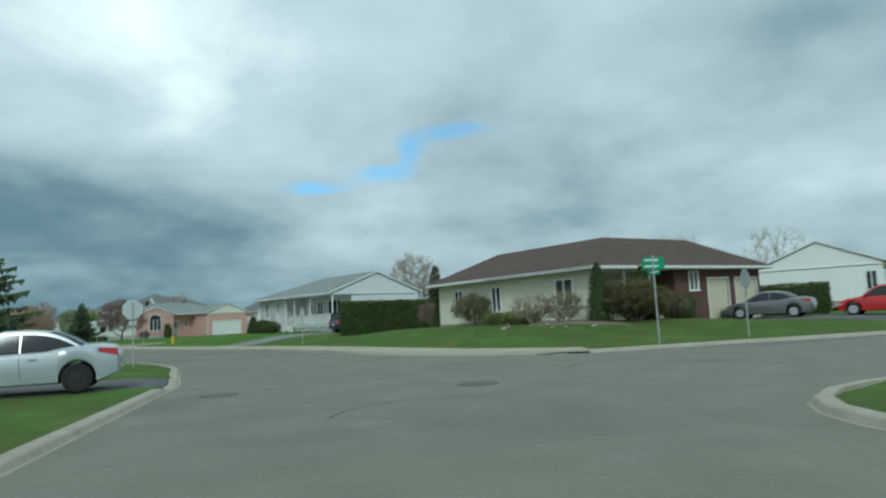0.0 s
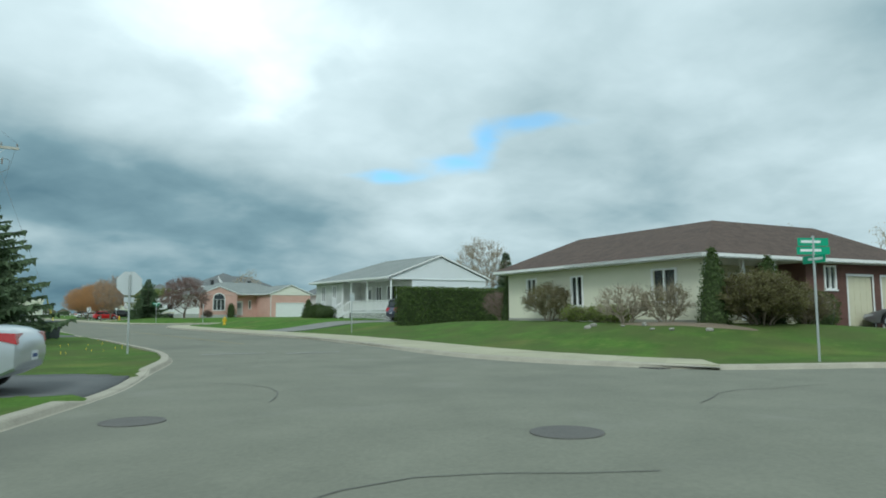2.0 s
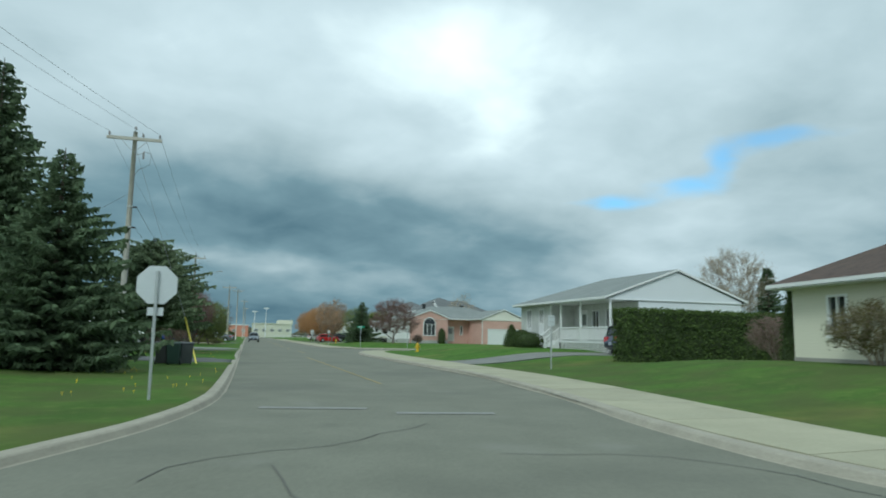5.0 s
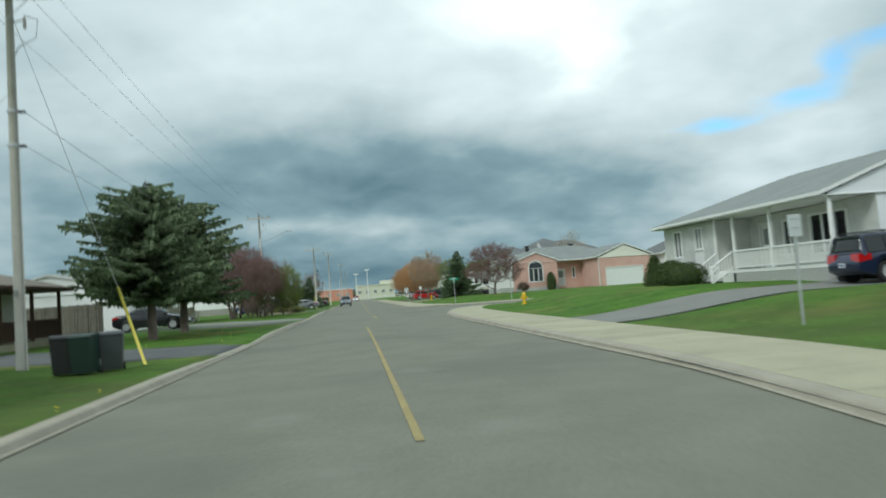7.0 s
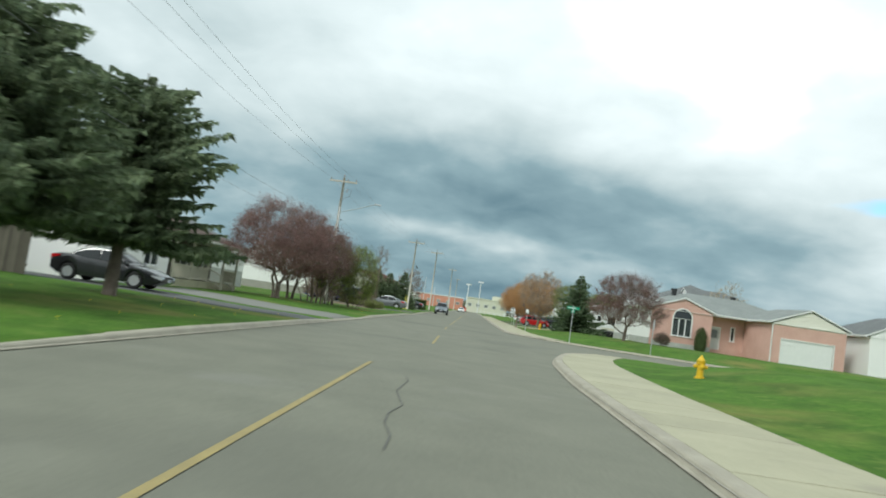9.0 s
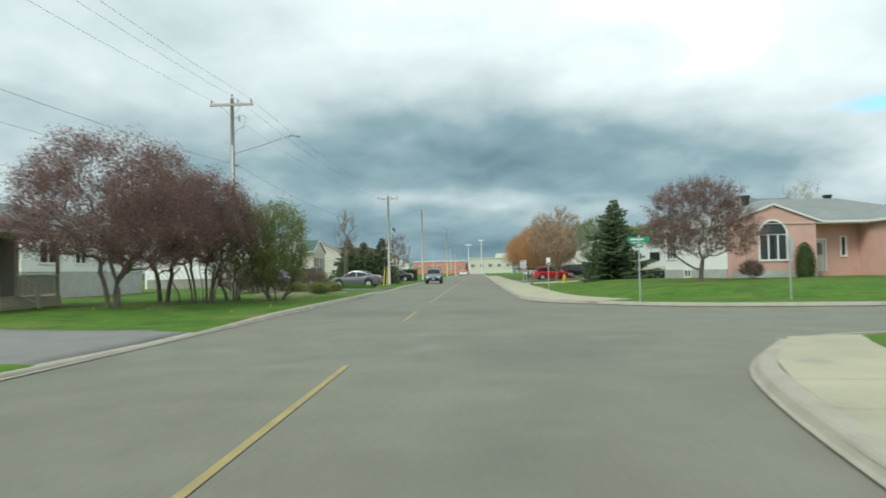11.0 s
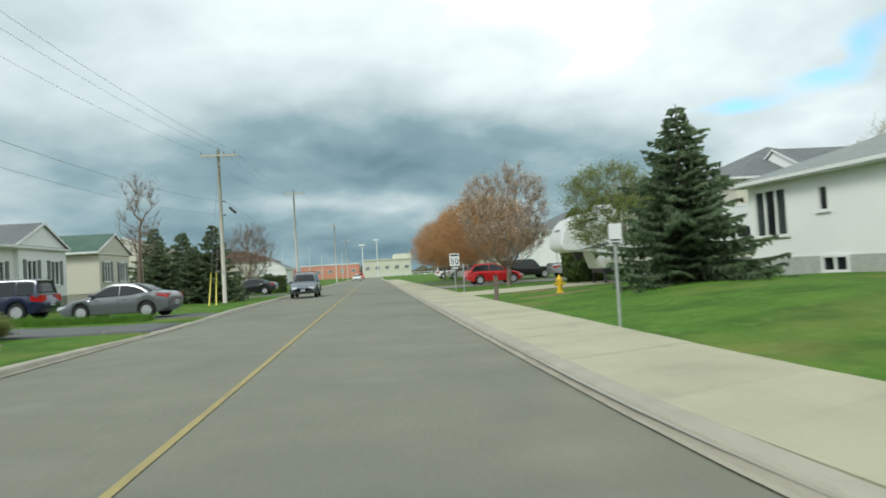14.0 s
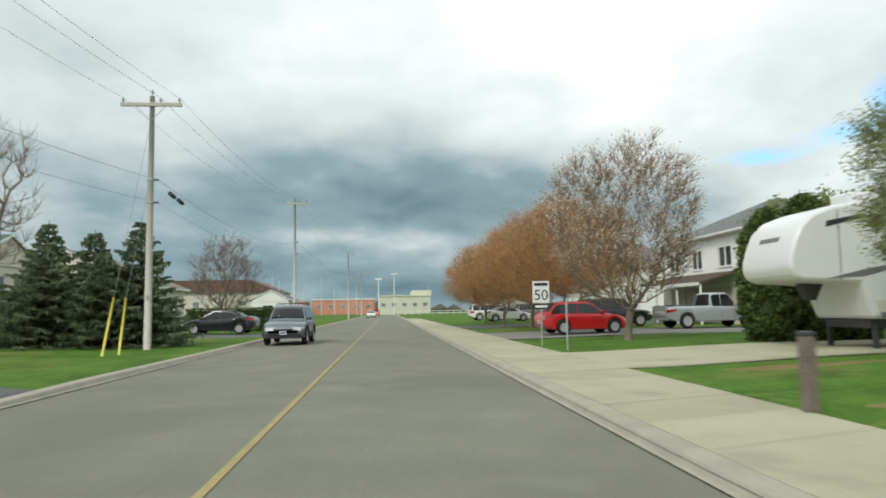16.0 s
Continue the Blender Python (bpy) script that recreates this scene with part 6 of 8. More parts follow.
KINDS = {
    # length, width, wheel radius, axle positions, top line of the lower body (from tail to nose), belt, roof line, glass base and roof ends
    "sedan": dict(L=4.55, W=1.80, R=0.325, ax=(-1.46, 1.24), top=[(0, 0.92), (0.02, 1.0), (0.08, 1.05), (0.2, 1.05), (0.32, 0.98), (0.60, 0.94), (0.72, 0.92), (0.86, 0.83), (0.96, 0.68), (1, 0.56)],
                  base=(-1.72, 1.02), roof=(-0.82, 0.18), zb=0.93, zr=1.44, floor=0.22),
    "suv": dict(L=4.5, W=1.82, R=0.37, ax=(-1.3, 1.36), top=[(0, 0.85), (0.02, 1.02), (0.06, 1.08), (0.3, 1.08), (0.66, 1.06), (0.72, 1.04), (0.88, 0.99), (0.965, 0.90), (1, 0.72)],
                base=(-2.16, 0.98), roof=(-1.92, 0.42), zb=1.04, zr=1.72, floor=0.30),
    "hatch": dict(L=4.2, W=1.76, R=0.32, ax=(-1.25, 1.28), top=[(0, 0.86), (0.02, 0.95), (0.06, 0.99), (0.3, 0.98), (0.66, 0.95), (0.74, 0.93), (0.88, 0.84), (0.965, 0.70), (1, 0.56)],
                  base=(-2.0, 0.92), roof=(-1.45, 0.15), zb=0.93, zr=1.49, floor=0.22),
    "pickup": dict(L=5.6, W=1.95, R=0.39, ax=(-1.75, 1.75), top=[(0, 0.95), (0.01, 1.14), (0.04, 1.18), (0.45, 1.18), (0.66, 1.14), (0.72, 1.12), (0.9, 1.08), (0.975, 0.98), (1, 0.75)],
                   base=(-0.45, 1.22), roof=(-0.22, 0.72), zb=1.13, zr=1.86, floor=0.38),
}


def wheel(parent, x, y, r, rim, width=0.21):
    m = Matrix.Translation((x, y, r)) @ Matrix.Rotation(radians(-90 if y > 0 else 90), 4, "X")
    hub = part("wheel", Mesh().lathe([(r * 0.62, -width / 2), (r * 0.93, -width / 2), (r, -width / 2 + 0.03), (r, width / 2 - 0.03), (r * 0.93, width / 2), (r * 0.66, width / 2), (r * 0.62, width / 2 - 0.035), (0.02, width / 2 - 0.035)], 28, m), TYRE, parent, smooth=False)
    g = Mesh().lathe([(r * 0.60, width / 2 - 0.03), (r * 0.66, width / 2 - 0.004), (r * 0.61, width / 2 - 0.002), (r * 0.57, width / 2 - 0.025)], 28, m)
    for k in range(5):
        a = Matrix.Rotation(2 * math.pi * k / 5, 4, "Z")
        g.box(-0.032, 0.032, 0.03, r * 0.6, width / 2 - 0.028, width / 2 - 0.006, m @ a)
    g.lathe([(0.07, width / 2 - 0.03), (0.07, width / 2 - 0.004), (0.03, width / 2)], 12, m)
    part("rim", g, rim, hub)


def car(name, kind, colour, x, y, heading, label, category="car", rim=RIM, cladding=None, rack=False, group="parked cars", z=None):
    """heading: degrees from +x, anticlockwise, of the nose."""
    k = KINDS[kind]
    L, W, R = k["L"], k["W"], k["R"]
    z = height_at(x, y) + 0.02 if z is None else z
    t = thing(name, pose(x, y, z, 0, 0, heading), label, category, group)
    tops = np.array(k["top"])

    def half(u):
        e = abs(u - 0.5) * 2
        return W / 2 * (1 - 0.19 * max(0, (e - 0.5) / 0.5) ** 2.6)

    xs = [i / 64 for i in range(65)]
    for a in k["ax"]:
        c, w = (a + L / 2) / L, (R + 0.055) / L
        xs += [c - w - 0.0005, c - w + 0.0005, c + w - 0.0005, c + w + 0.0005]
    xs = [-0.014, -0.009] + sorted(q for q in xs if 0 <= q <= 1) + [1.009, 1.014]
    ring, rows = [], []
    for u in xs:
        px = (u - 0.5) * L
        lo = k["floor"] + 0.16 * max(0, (abs(u - 0.5) * 2 - 0.85) / 0.15)
        for a in k["ax"]:
            d = abs(px - a)
            if d < R + 0.055:
                lo = max(lo, R + math.sqrt(max(0.0, (R + 0.055) ** 2 - d * d)))
        hi = float(np.interp(u, tops[:, 0], tops[:, 1]))
        lo = min(lo, hi - 0.06)
        w = half(min(1.0, max(0.0, u)))
        tuck = max(0.0, abs(u - 0.5) - 0.5) / 0.014
        lo, hi, w = lo + 0.10 * tuck, hi - 0.13 * tuck, w - 0.12 * tuck
        rows.append([(px, 0, lo), (px, w - 0.05, lo), (px, w, lo + 0.04), (px, w + 0.012, lo + (hi - lo) * 0.5), (px, w, lo + (hi - lo) * 0.72), (px, w - 0.035, hi - 0.07),
                     (px, w - 0.09, hi - 0.015), (px, w * 0.5, hi + 0.025), (px, 0, hi + 0.035)])
    n = len(rows[0])
    body = Mesh()
    full = [r + [(a, -b, c) for a, b, c in reversed(r[1:-1])] for r in rows]
    m = len(full[0])
    fs = [(i * m + j, i * m + (j + 1) % m, (i + 1) * m + (j + 1) % m, (i + 1) * m + j) for i in range(len(full) - 1) for j in range(m)]
    body.add([q for r in full for q in r], fs + [tuple(reversed(range(m))), tuple(range((len(full) - 1) * m, len(full) * m))])
    ob = part("body", body, colour, t, smooth=True)
    ob.data.set_sharp_from_angle(angle=radians(28))
    # cabin
    (b0, b1), (r0, r1), zb, zr = k["base"], k["roof"], k["zb"], k["zr"]
    wb, wr = W / 2 - 0.075, W / 2 - 0.25
    side = [(b0, zb), (b0 + (r0 - b0) * 0.55, zb + (zr - zb) * 0.62), (r0, zr - 0.05), ((r0 + r1) / 2, zr), (r1, zr - 0.04), (b1, zb)]

    def wide(zz):
        return wb + (wr - wb) * max(0, min(1, (zz - zb) / (zr - zb)))

    # the roof line as a smooth curve from the boot to the bonnet
    ctrl = [(b0 - 0.3, zb - 0.12)] + side + [(b1 + 0.35, zb - 0.12)]
    line = []
    for q in range(1, len(ctrl) - 2):
        p0, p1, p2, p3 = (np.array(ctrl[q + d]) for d in (-1, 0, 1, 2))
        for f in np.linspace(0, 1, 7)[: 7 if q == len(ctrl) - 3 else 6]:
            v = 0.5 * (2 * p1 + (p2 - p0) * f + (2 * p0 - 5 * p1 + 4 * p2 - p3) * f * f + (3 * p1 - p0 - 3 * p2 + p3) * f ** 3)
            line.append((float(v[0]), min(float(v[1]), zr)))
    line[0], line[-1] = (b0, zb), (b1, zb)
    cab = Mesh()
    for px, pz in line:
        wz = wide(pz)
        half_ring = [(px, wide(zb - 0.08), zb - 0.08), (px, wz, pz - 0.07 if pz > zb + 0.08 else pz - 0.02), (px, wz - 0.03, pz - 0.02), (px, wz - 0.11, pz + 0.004), (px, wz * 0.5, pz + 0.02), (px, 0, pz + 0.026)]
        cab.v.extend(half_ring + [(a, -b, c) for a, b, c in reversed(half_ring[:-1])])
    nr = 11
    cab.f = [(i * nr + j, i * nr + j + 1, (i + 1) * nr + j + 1, (i + 1) * nr + j) for i in range(len(line) - 1) for j in range(nr - 1)]
    cabin = part("cabin", cab, colour, t, smooth=True)
    cabin.data.set_sharp_from_angle(angle=radians(40))

    def screen(nm, pts):
        """Curved glass across the car that follows the roof line."""
        g = Mesh()
        for k_, (px, pz) in enumerate(pts):
            a_, b_ = pts[max(k_ - 1, 0)], pts[min(k_ + 1, len(pts) - 1)]
            nv = Vector((-(b_[1] - a_[1]), 0, b_[0] - a_[0])).normalized()
            nv = nv if nv.z > 0 else -nv
            w_ = wide(pz) - 0.085
            for f_ in (-1, -0.5, 0, 0.5, 1):
                q_ = Vector((px, w_ * f_, pz + 0.026 - 0.014 * abs(f_) * 1.6)) + nv * 0.006
                g.v.append(tuple(q_))
        g.f = [(i * 5 + j, i * 5 + j + 1, (i + 1) * 5 + j + 1, (i + 1) * 5 + j) for i in range(len(pts) - 1) for j in range(4)]
        ob_ = part(nm, g, CAR_GLASS, t, smooth=True)
        ob_.modifiers.new("thick", "SOLIDIFY").thickness = 0.006

    zs_top = max(q[1] for q in line)
    peak = [q[1] for q in line].index(zs_top)
    rear = [q for q in line[:peak] if zb + 0.05 < q[1] < zr - 0.06]
    fore = [q for q in line[peak:] if zb + 0.05 < q[1] < zr - 0.05]

    def pane(nm, pts, parent=t):
        c = sum((Vector(q) for q in pts), Vector()) / len(pts)
        nrm = (Vector(pts[1]) - Vector(pts[0])).cross(Vector(pts[2]) - Vector(pts[0])).normalized()
        if nrm.dot(c - Vector((0, 0, zb - 0.3))) < 0:
            nrm = -nrm
        a = [Vector(q) + nrm * 0.008 for q in pts]
        b = [Vector(q) - nrm * 0.03 for q in pts]
        g = Mesh().add(a + b, [tuple(range(len(a))), tuple(reversed(range(len(a), 2 * len(a))))] + [(i, i + len(a), (i + 1) % len(a) + len(a), (i + 1) % len(a)) for i in range(len(a))])
        part(nm, g, CAR_GLASS, parent)

    for nm, pts in (("windscreen", fore), ("rear_window", rear)):
        if len(pts) > 1:
            screen(nm, pts)
    zl, zh = zb + 0.03, zr - 0.10
    top_at = lambda q: float(np.interp(q, [p[0] for p in line], [p[1] for p in line]))
    f0 = lambda zz: b0 + 0.20
    f1 = lambda zz: b1 - 0.22
    cuts = {"suv": [0.0, 0.27, 0.62, 1.0], "pickup": [0.0, 0.42, 1.0]}.get(kind, [0.0, 0.52, 1.0])
    for s in (1, -1):
        for i in range(len(cuts) - 1):
            xa = f0(zl) + (f1(zl) - f0(zl)) * cuts[i] + (0.025 if i else 0.0)
            xb = f0(zl) + (f1(zl) - f0(zl)) * cuts[i + 1] - (0.025 if i < len(cuts) - 2 else 0.0)
            up = [(q, max(zl + 0.012, min(zh + 0.02, top_at(q) - 0.085))) for q in np.linspace(xb, xa, 9)]
            pane("side_window", [(xa, s * wide(zl), zl), (xb, s * wide(zl), zl)] + [(float(q), s * wide(z_), z_) for q, z_ in up])
            part("window_trim", Mesh().tube([(xa, s * (wide(zl) + 0.004), zl - 0.012), (xb, s * (wide(zl) + 0.004), zl - 0.012)], 0.009, 5), BLACK_PLASTIC, t)
            seam = Mesh().tube([(xb + 0.02, s * (W / 2 - 0.005), zb - 0.1), (xb + 0.02, s * (W / 2 + 0.012), k["floor"] + 0.35), (xb - 0.02, s * (W / 2 + 0.002), k["floor"] + 0.14)], 0.006, 4)
            part("door_gap", seam, BLACK_PLASTIC, t)
        for c in cuts[1:]:
            xd = f0(zl) + (f1(zl) - f0(zl)) * c - 0.25
            part("door_handle", Mesh().box(xd - 0.1, xd + 0.08, s * (W / 2 - 0.015), s * (W / 2 + 0.028), zb - 0.15, zb - 0.12), colour, t)
        mx = b1 - 0.24
        part("wing_mirror", Mesh().add([(mx + 0.09, s * (W / 2 - 0.1), zb), (mx + 0.09, s * (W / 2 + 0.13), zb + 0.02), (mx + 0.07, s * (W / 2 + 0.13), zb + 0.13), (mx + 0.05, s * (W / 2 - 0.06), zb + 0.13),
                                        (mx - 0.03, s * (W / 2 - 0.1), zb), (mx - 0.04, s * (W / 2 + 0.13), zb + 0.02), (mx - 0.04, s * (W / 2 + 0.13), zb + 0.13), (mx - 0.03, s * (W / 2 - 0.06), zb + 0.13)],
                                       [(0, 1, 2, 3), (7, 6, 5, 4), (0, 4, 5, 1), (1, 5, 6, 2), (2, 6, 7, 3), (3, 7, 4, 0)]), cladding or colour, t, bevel=0.015)
        for a in k["ax"]:
            wheel(t, a, s * (W / 2 - 0.105), R, rim)
        # lamps follow the rounded corners
        for front in (1, 0):
            dirn = 1 if front else -1
            if front:
                z1 = tops[-1, 1] + 0.05
                z0 = z1 - 0.15
            elif kind == "suv":
                z0, z1 = zb - 0.30, zb + 0.0
            else:
                z1 = tops[0, 1] + 0.03
                z0 = z1 - 0.17
            w0, w1 = half(0.0), half(0.915)
            xe, xi = dirn * (L / 2 + 0.03), dirn * (L / 2 - 0.085 * L)
            lift = 0.05 if kind != "suv" or front else 0.0
            outer = [(xe, w0 - 0.36, z0 + 0.02), (xe, w0 + 0.012, z0), (xi, w1 + 0.022, z0 + 0.07 + lift), (xe - dirn * 0.03, w0 - 0.36, z1), (xe - dirn * 0.03, w0 + 0.008, z1), (xi, w1 + 0.018, z1 + lift - 0.02)]
            g = Mesh().add([(p, s * q, r) for p, q, r in outer] + [(p - dirn * 0.12 * (i % 3 < 2), s * (q - 0.07), r) for i, (p, q, r) in enumerate(outer)],
                           [(0, 1, 4, 3), (1, 2, 5, 4), (6, 9, 10, 7), (7, 10, 11, 8), (0, 6, 7, 1), (1, 7, 8, 2), (3, 4, 10, 9), (4, 5, 11, 10), (0, 3, 9, 6), (2, 8, 11, 5)])
            part("headlamp" if front else "tail_lamp", g, HEADLAMP if front else TAIL, t)
    dark = cladding or BLACK_PLASTIC
    e = L / 2
    wf = half(1.0)
    part("grille", Mesh().box(e - 0.05, e + 0.062, -wf * 0.55, wf * 0.55, k["floor"] + 0.27, k["floor"] + 0.40), BLACK_PLASTIC, t, bevel=0.01)
    if cladding or kind == "pickup":
        part("front_bumper", Mesh().box(e - 0.12, e + 0.014, -wf * 0.92, wf * 0.92, k["floor"] + 0.0, k["floor"] + (0.40 if cladding else 0.2)), dark if cladding else colour, t, bevel=0.03)
    if cladding or kind == "pickup":
        part("rear_bumper", Mesh().box(-e - 0.014, -e + 0.12, -wf * 0.94, wf * 0.94, k["floor"] + 0.06, k["floor"] + 0.30), dark if cladding else colour, t, bevel=0.03)
    for fx, d in ((e + 0.062, 1), (-e - 0.062, -1)):
        pz = k["floor"] + (0.24 if d > 0 else 0.36)
        pl = part("number_plate", Mesh().box(min(fx, fx + 0.015 * d), max(fx, fx + 0.015 * d), -0.15, 0.15, pz - 0.075, pz + 0.075), PLATE, t)
        part("plate_bar", Mesh().box(min(fx + 0.014 * d, fx + 0.019 * d), max(fx + 0.014 * d, fx + 0.019 * d), -0.11, 0.11, pz - 0.03, pz + 0.03), PLATE_INK, pl)
    if cladding:
        for s in (1, -1):
            part("side_cladding", Mesh().box(k["ax"][0] + R + 0.08, k["ax"][1] - R - 0.08, s * (W / 2 - 0.05), s * (W / 2 + 0.028), k["floor"] + 0.0, k["floor"] + 0.26), cladding, t, bevel=0.02)
            for a in k["ax"]:
                g = Mesh()
                arc = [(a + math.cos(q) * rr, R + math.sin(q) * rr) for rr, rng in ((R + 0.06, [math.pi * j / 12 for j in range(13)]), (R + 0.14, [math.pi * (12 - j) / 12 for j in range(13)])) for q in rng]
                mm = Matrix.Translation((0, s * (W / 2 + 0.01), 0))
                nn = len(arc)
                g.add([mm @ Vector((p, d, q)) for d in (0.02 * s, -0.05 * s) for p, q in arc], [(i, (i + 1) % nn, (i + 1) % nn + nn, i + nn) for i in range(nn)]
                      + [(i, i + 1, 24 - i, 25 - i) for i in range(12)] + [(i + 26, 51 - i, 50 - i, i + 27) for i in range(12)])
                part("wheel_arch", g, cladding, t)
    if rack:
        for s in (1, -1):
            part("roof_rail", Mesh().tube([(r0 + 0.15, s * (wr - 0.06), zr - 0.02), (r0 + 0.25, s * (wr - 0.06), zr + 0.07), (r1 - 0.35, s * (wr - 0.06), zr + 0.07), (r1 - 0.2, s * (wr - 0.06), zr - 0.02)], 0.018, 6), BLACK_PLASTIC, t)
        for q in (r0 + 0.55, r1 - 0.6):
            part("roof_bar", Mesh().tube([(q, -wr + 0.06, zr + 0.085), (q, wr - 0.06, zr + 0.085)], 0.016, 6), BLACK_PLASTIC, t)
    if kind == "pickup":
        part("load_bed", Mesh().box(-2.66, -0.6, -0.78, 0.78, 1.15, 1.222), BLACK_PLASTIC, t)
        part("tailgate", Mesh().box(-2.84, -2.76, -0.72, 0.72, 0.72, 1.19), colour, t, bevel=0.02)
    return t


def park_cars():
    car("sedan", "sedan", SILVER, -11.1, 27.8, 160, "silver four-door sedan with dark steel wheels on driveway", rim=DARK_RIM)
    car("sedan", "sedan", PEWTER, 24.3, 26.3, 101, "pewter grey sedan with alloy wheels outside the garage")
    car("hatchback", "hatch", RED_PAINT, 25.6, 21.0, 99, "bright red hatchback on the bungalow driveway")
    car("suv", "suv", NAVY, 18.5, 58.5, 2, "dark navy blue SUV parked beside the porch", rack=True)
    car("sedan", "sedan", BLACK_PAINT, -13.3, 81.6, 4, "black sedan parked beneath the two spruces")
    car("sedan", "sedan", GREY_PAINT, -8.35, 133.9, 172, "dark grey sedan parked nose to the house")
    car("hatchback", "hatch", BLUE_PAINT, -14.3, 126.9, 177, "royal blue hatchback parked behind the shrub bed")
    car("suv", "suv", NAVY, -13.6, 134.6, 176, "dark navy SUV parked in front of the house")
    car("sedan", "sedan", BLACK_PAINT, -8.6, 165.2, 176, "black sedan parked on a side driveway")
    car("suv", "suv", SLATE_PAINT, -2.7, 153.8, -90, "grey boxy SUV with black cladding standing on the road", cladding=BLACK_PLASTIC, rack=True, z=0.02)
    car("hatchback", "hatch", RED_PAINT, 10.9, 154.1, 8, "shiny red hatchback parked by the amber trees")
    car("pickup_truck", "pickup", SILVER, 19.0, 158.0, 6, "silver pickup truck parked beside the trailer house", "truck")
    car("suv", "suv", BLACK_PAINT, 15.6, 163.5, 4, "black SUV parked under the amber trees")
    car("sedan", "sedan", WHITE_PAINT, 13.2, 187, 5, "white sedan parked on a far driveway")
    car("suv", "suv", WHITE_PAINT, 15.4, 200, 5, "white SUV parked on a far driveway")
    car("suv", "suv", WHITE_PAINT, 12.6, 195, 5, "white SUV parked beyond amber street trees")
    car("suv", "suv", PEWTER, 17.2, 193, 5, "grey SUV parked on a far driveway")
    car("sedan", "sedan", WHITE_PAINT, -1.6, 262, -90, "small white car far along the road", z=0.02)
    car("pickup_truck", "pickup", ORANGE_PAINT, -1.3, 295, -90, "orange red truck far along the road", "truck", z=0.02)


park_cars()

# ---- fifth-wheel trailer ----
TRAILER_WHITE = material("trailer_fibreglass", (0.72, 0.73, 0.73), 0.3, 0.03, bump=0.02, coat=0.3)
TRAILER_GREY = material("trailer_grey_band", (0.16, 0.165, 0.17), 0.4, 0.05, bump=0.02)


def travel_trailer():
    x0, y0, y1 = 11.65, 138.3, 140.7
    t = thing("travel_trailer", pose(x0, y0, 0.06), "white fifth-wheel travel trailer with dark bands, raised nose", "trailer")
    w = y1 - y0
    prof = [(0.42, 1.93), (1.9, 1.85), (2.2, 0.95), (10.8, 0.95), (10.8, 3.85), (2.2, 3.96), (1.3, 3.84), (0.72, 3.62), (0.40, 3.32), (0.22, 2.95), (0.08, 2.5), (0.08, 2.22), (0.2, 2.02)]
    shell = part("shell", Mesh().prism(prof, w), TRAILER_WHITE, t, bevel=0.2, smooth=True)
    shell.modifiers["bevel"].segments, shell.modifiers["bevel"].harden_normals = 4, True
    part("marker_stripe", Mesh().prism([(1.05, 3.28), (2.1, 3.52), (2.1, 3.62), (1.1, 3.44)], 0.02, Matrix.Translation((0, -0.008, 0))), BLACK_PLASTIC, t, "black swoosh on the nose")
    for y, d in ((-0.012, 0.03), (w - 0.018, 0.03)):
        part("dark_band", Mesh().prism([(2.4, 0.97), (10.75, 0.97), (10.75, 1.12), (2.36, 1.12)], d, Matrix.Translation((0, y, 0))), TRAILER_GREY, t)
        part("beige_band", Mesh().prism([(2.33, 1.124), (10.75, 1.124), (10.75, 1.42), (2.24, 1.42)], d, Matrix.Translation((0, y, 0))), SIDING_BEIGE, t, "beige lower band")
        part("nose_seam", Mesh().prism([(1.38, 1.95), (1.405, 1.95), (1.405, 3.7), (1.38, 3.7)], d - 0.012, Matrix.Translation((0, y + 0.006, 0))), TRAILER_GREY, t)
    part("swoosh", Mesh().prism([(1.0, 1.98), (2.0, 2.02), (3.6, 2.42), (3.7, 2.5), (2.0, 2.2)], 0.02, Matrix.Translation((0, -0.008, 0))), TRAILER_GREY, t, "dark swoosh along the neck")
    for x, z, ww in ((3.0, 1.62, 0.5), (4.2, 1.66, 0.28), (4.7, 1.66, 0.28), (6.2, 1.6, 0.6)):
        part("hatch", Mesh().box(x, x + ww, -0.014, 0.01, z, z + 0.24), TRAILER_GREY if ww < 0.3 else SIGN_WHITE, t, bevel=0.01)
    part("roof_cap", Mesh().prism([(2.2, 3.90), (10.78, 3.80), (10.78, 3.89), (2.3, 4.02)], w + 0.04, Matrix.Translation((0, -0.02, 0))), SIGN_WHITE, t)
    for x, ww, z, h in ((3.6, 1.1, 2.1, 0.75), (6.6, 0.9, 1.9, 0.8), (9.6, 0.7, 2.2, 0.55)):
        f = part("window", Mesh().box(x, x + ww, -0.02, 0.01, z, z + h), BLACK_PLASTIC, t)
        part("pane", Mesh().box(x + 0.04, x + ww - 0.04, -0.026, -0.015, z + 0.04, z + h - 0.04), CAR_GLASS, f)
    d = part("door", Mesh().box(5.2, 5.9, -0.025, 0.01, 1.05, 2.95), TRAILER_WHITE, t, bevel=0.02)
    part("door_window", Mesh().box(5.35, 5.75, -0.032, -0.02, 2.1, 2.75), CAR_GLASS, d)
    for x, ww, z in ((2.5, 0.62, 2.55), (2.5, 0.5, 2.4)):
        part("lettering_bar", Mesh().box(x, x + ww, -0.008, 0.01, z, z + 0.09), TRAILER_GREY, t)
    part("lettering_bar", Mesh().add([(0.272, 0.75, 3.11), (0.272, 1.65, 3.11), (0.226, 1.65, 3.0), (0.226, 0.75, 3.0), (0.42, 0.75, 3.05), (0.42, 1.65, 3.05), (0.37, 1.65, 2.94), (0.37, 0.75, 2.94)], [(0, 1, 2, 3), (7, 6, 5, 4), (0, 4, 5, 1), (1, 5, 6, 2), (2, 6, 7, 3), (3, 7, 4, 0)]), TRAILER_GREY, t)
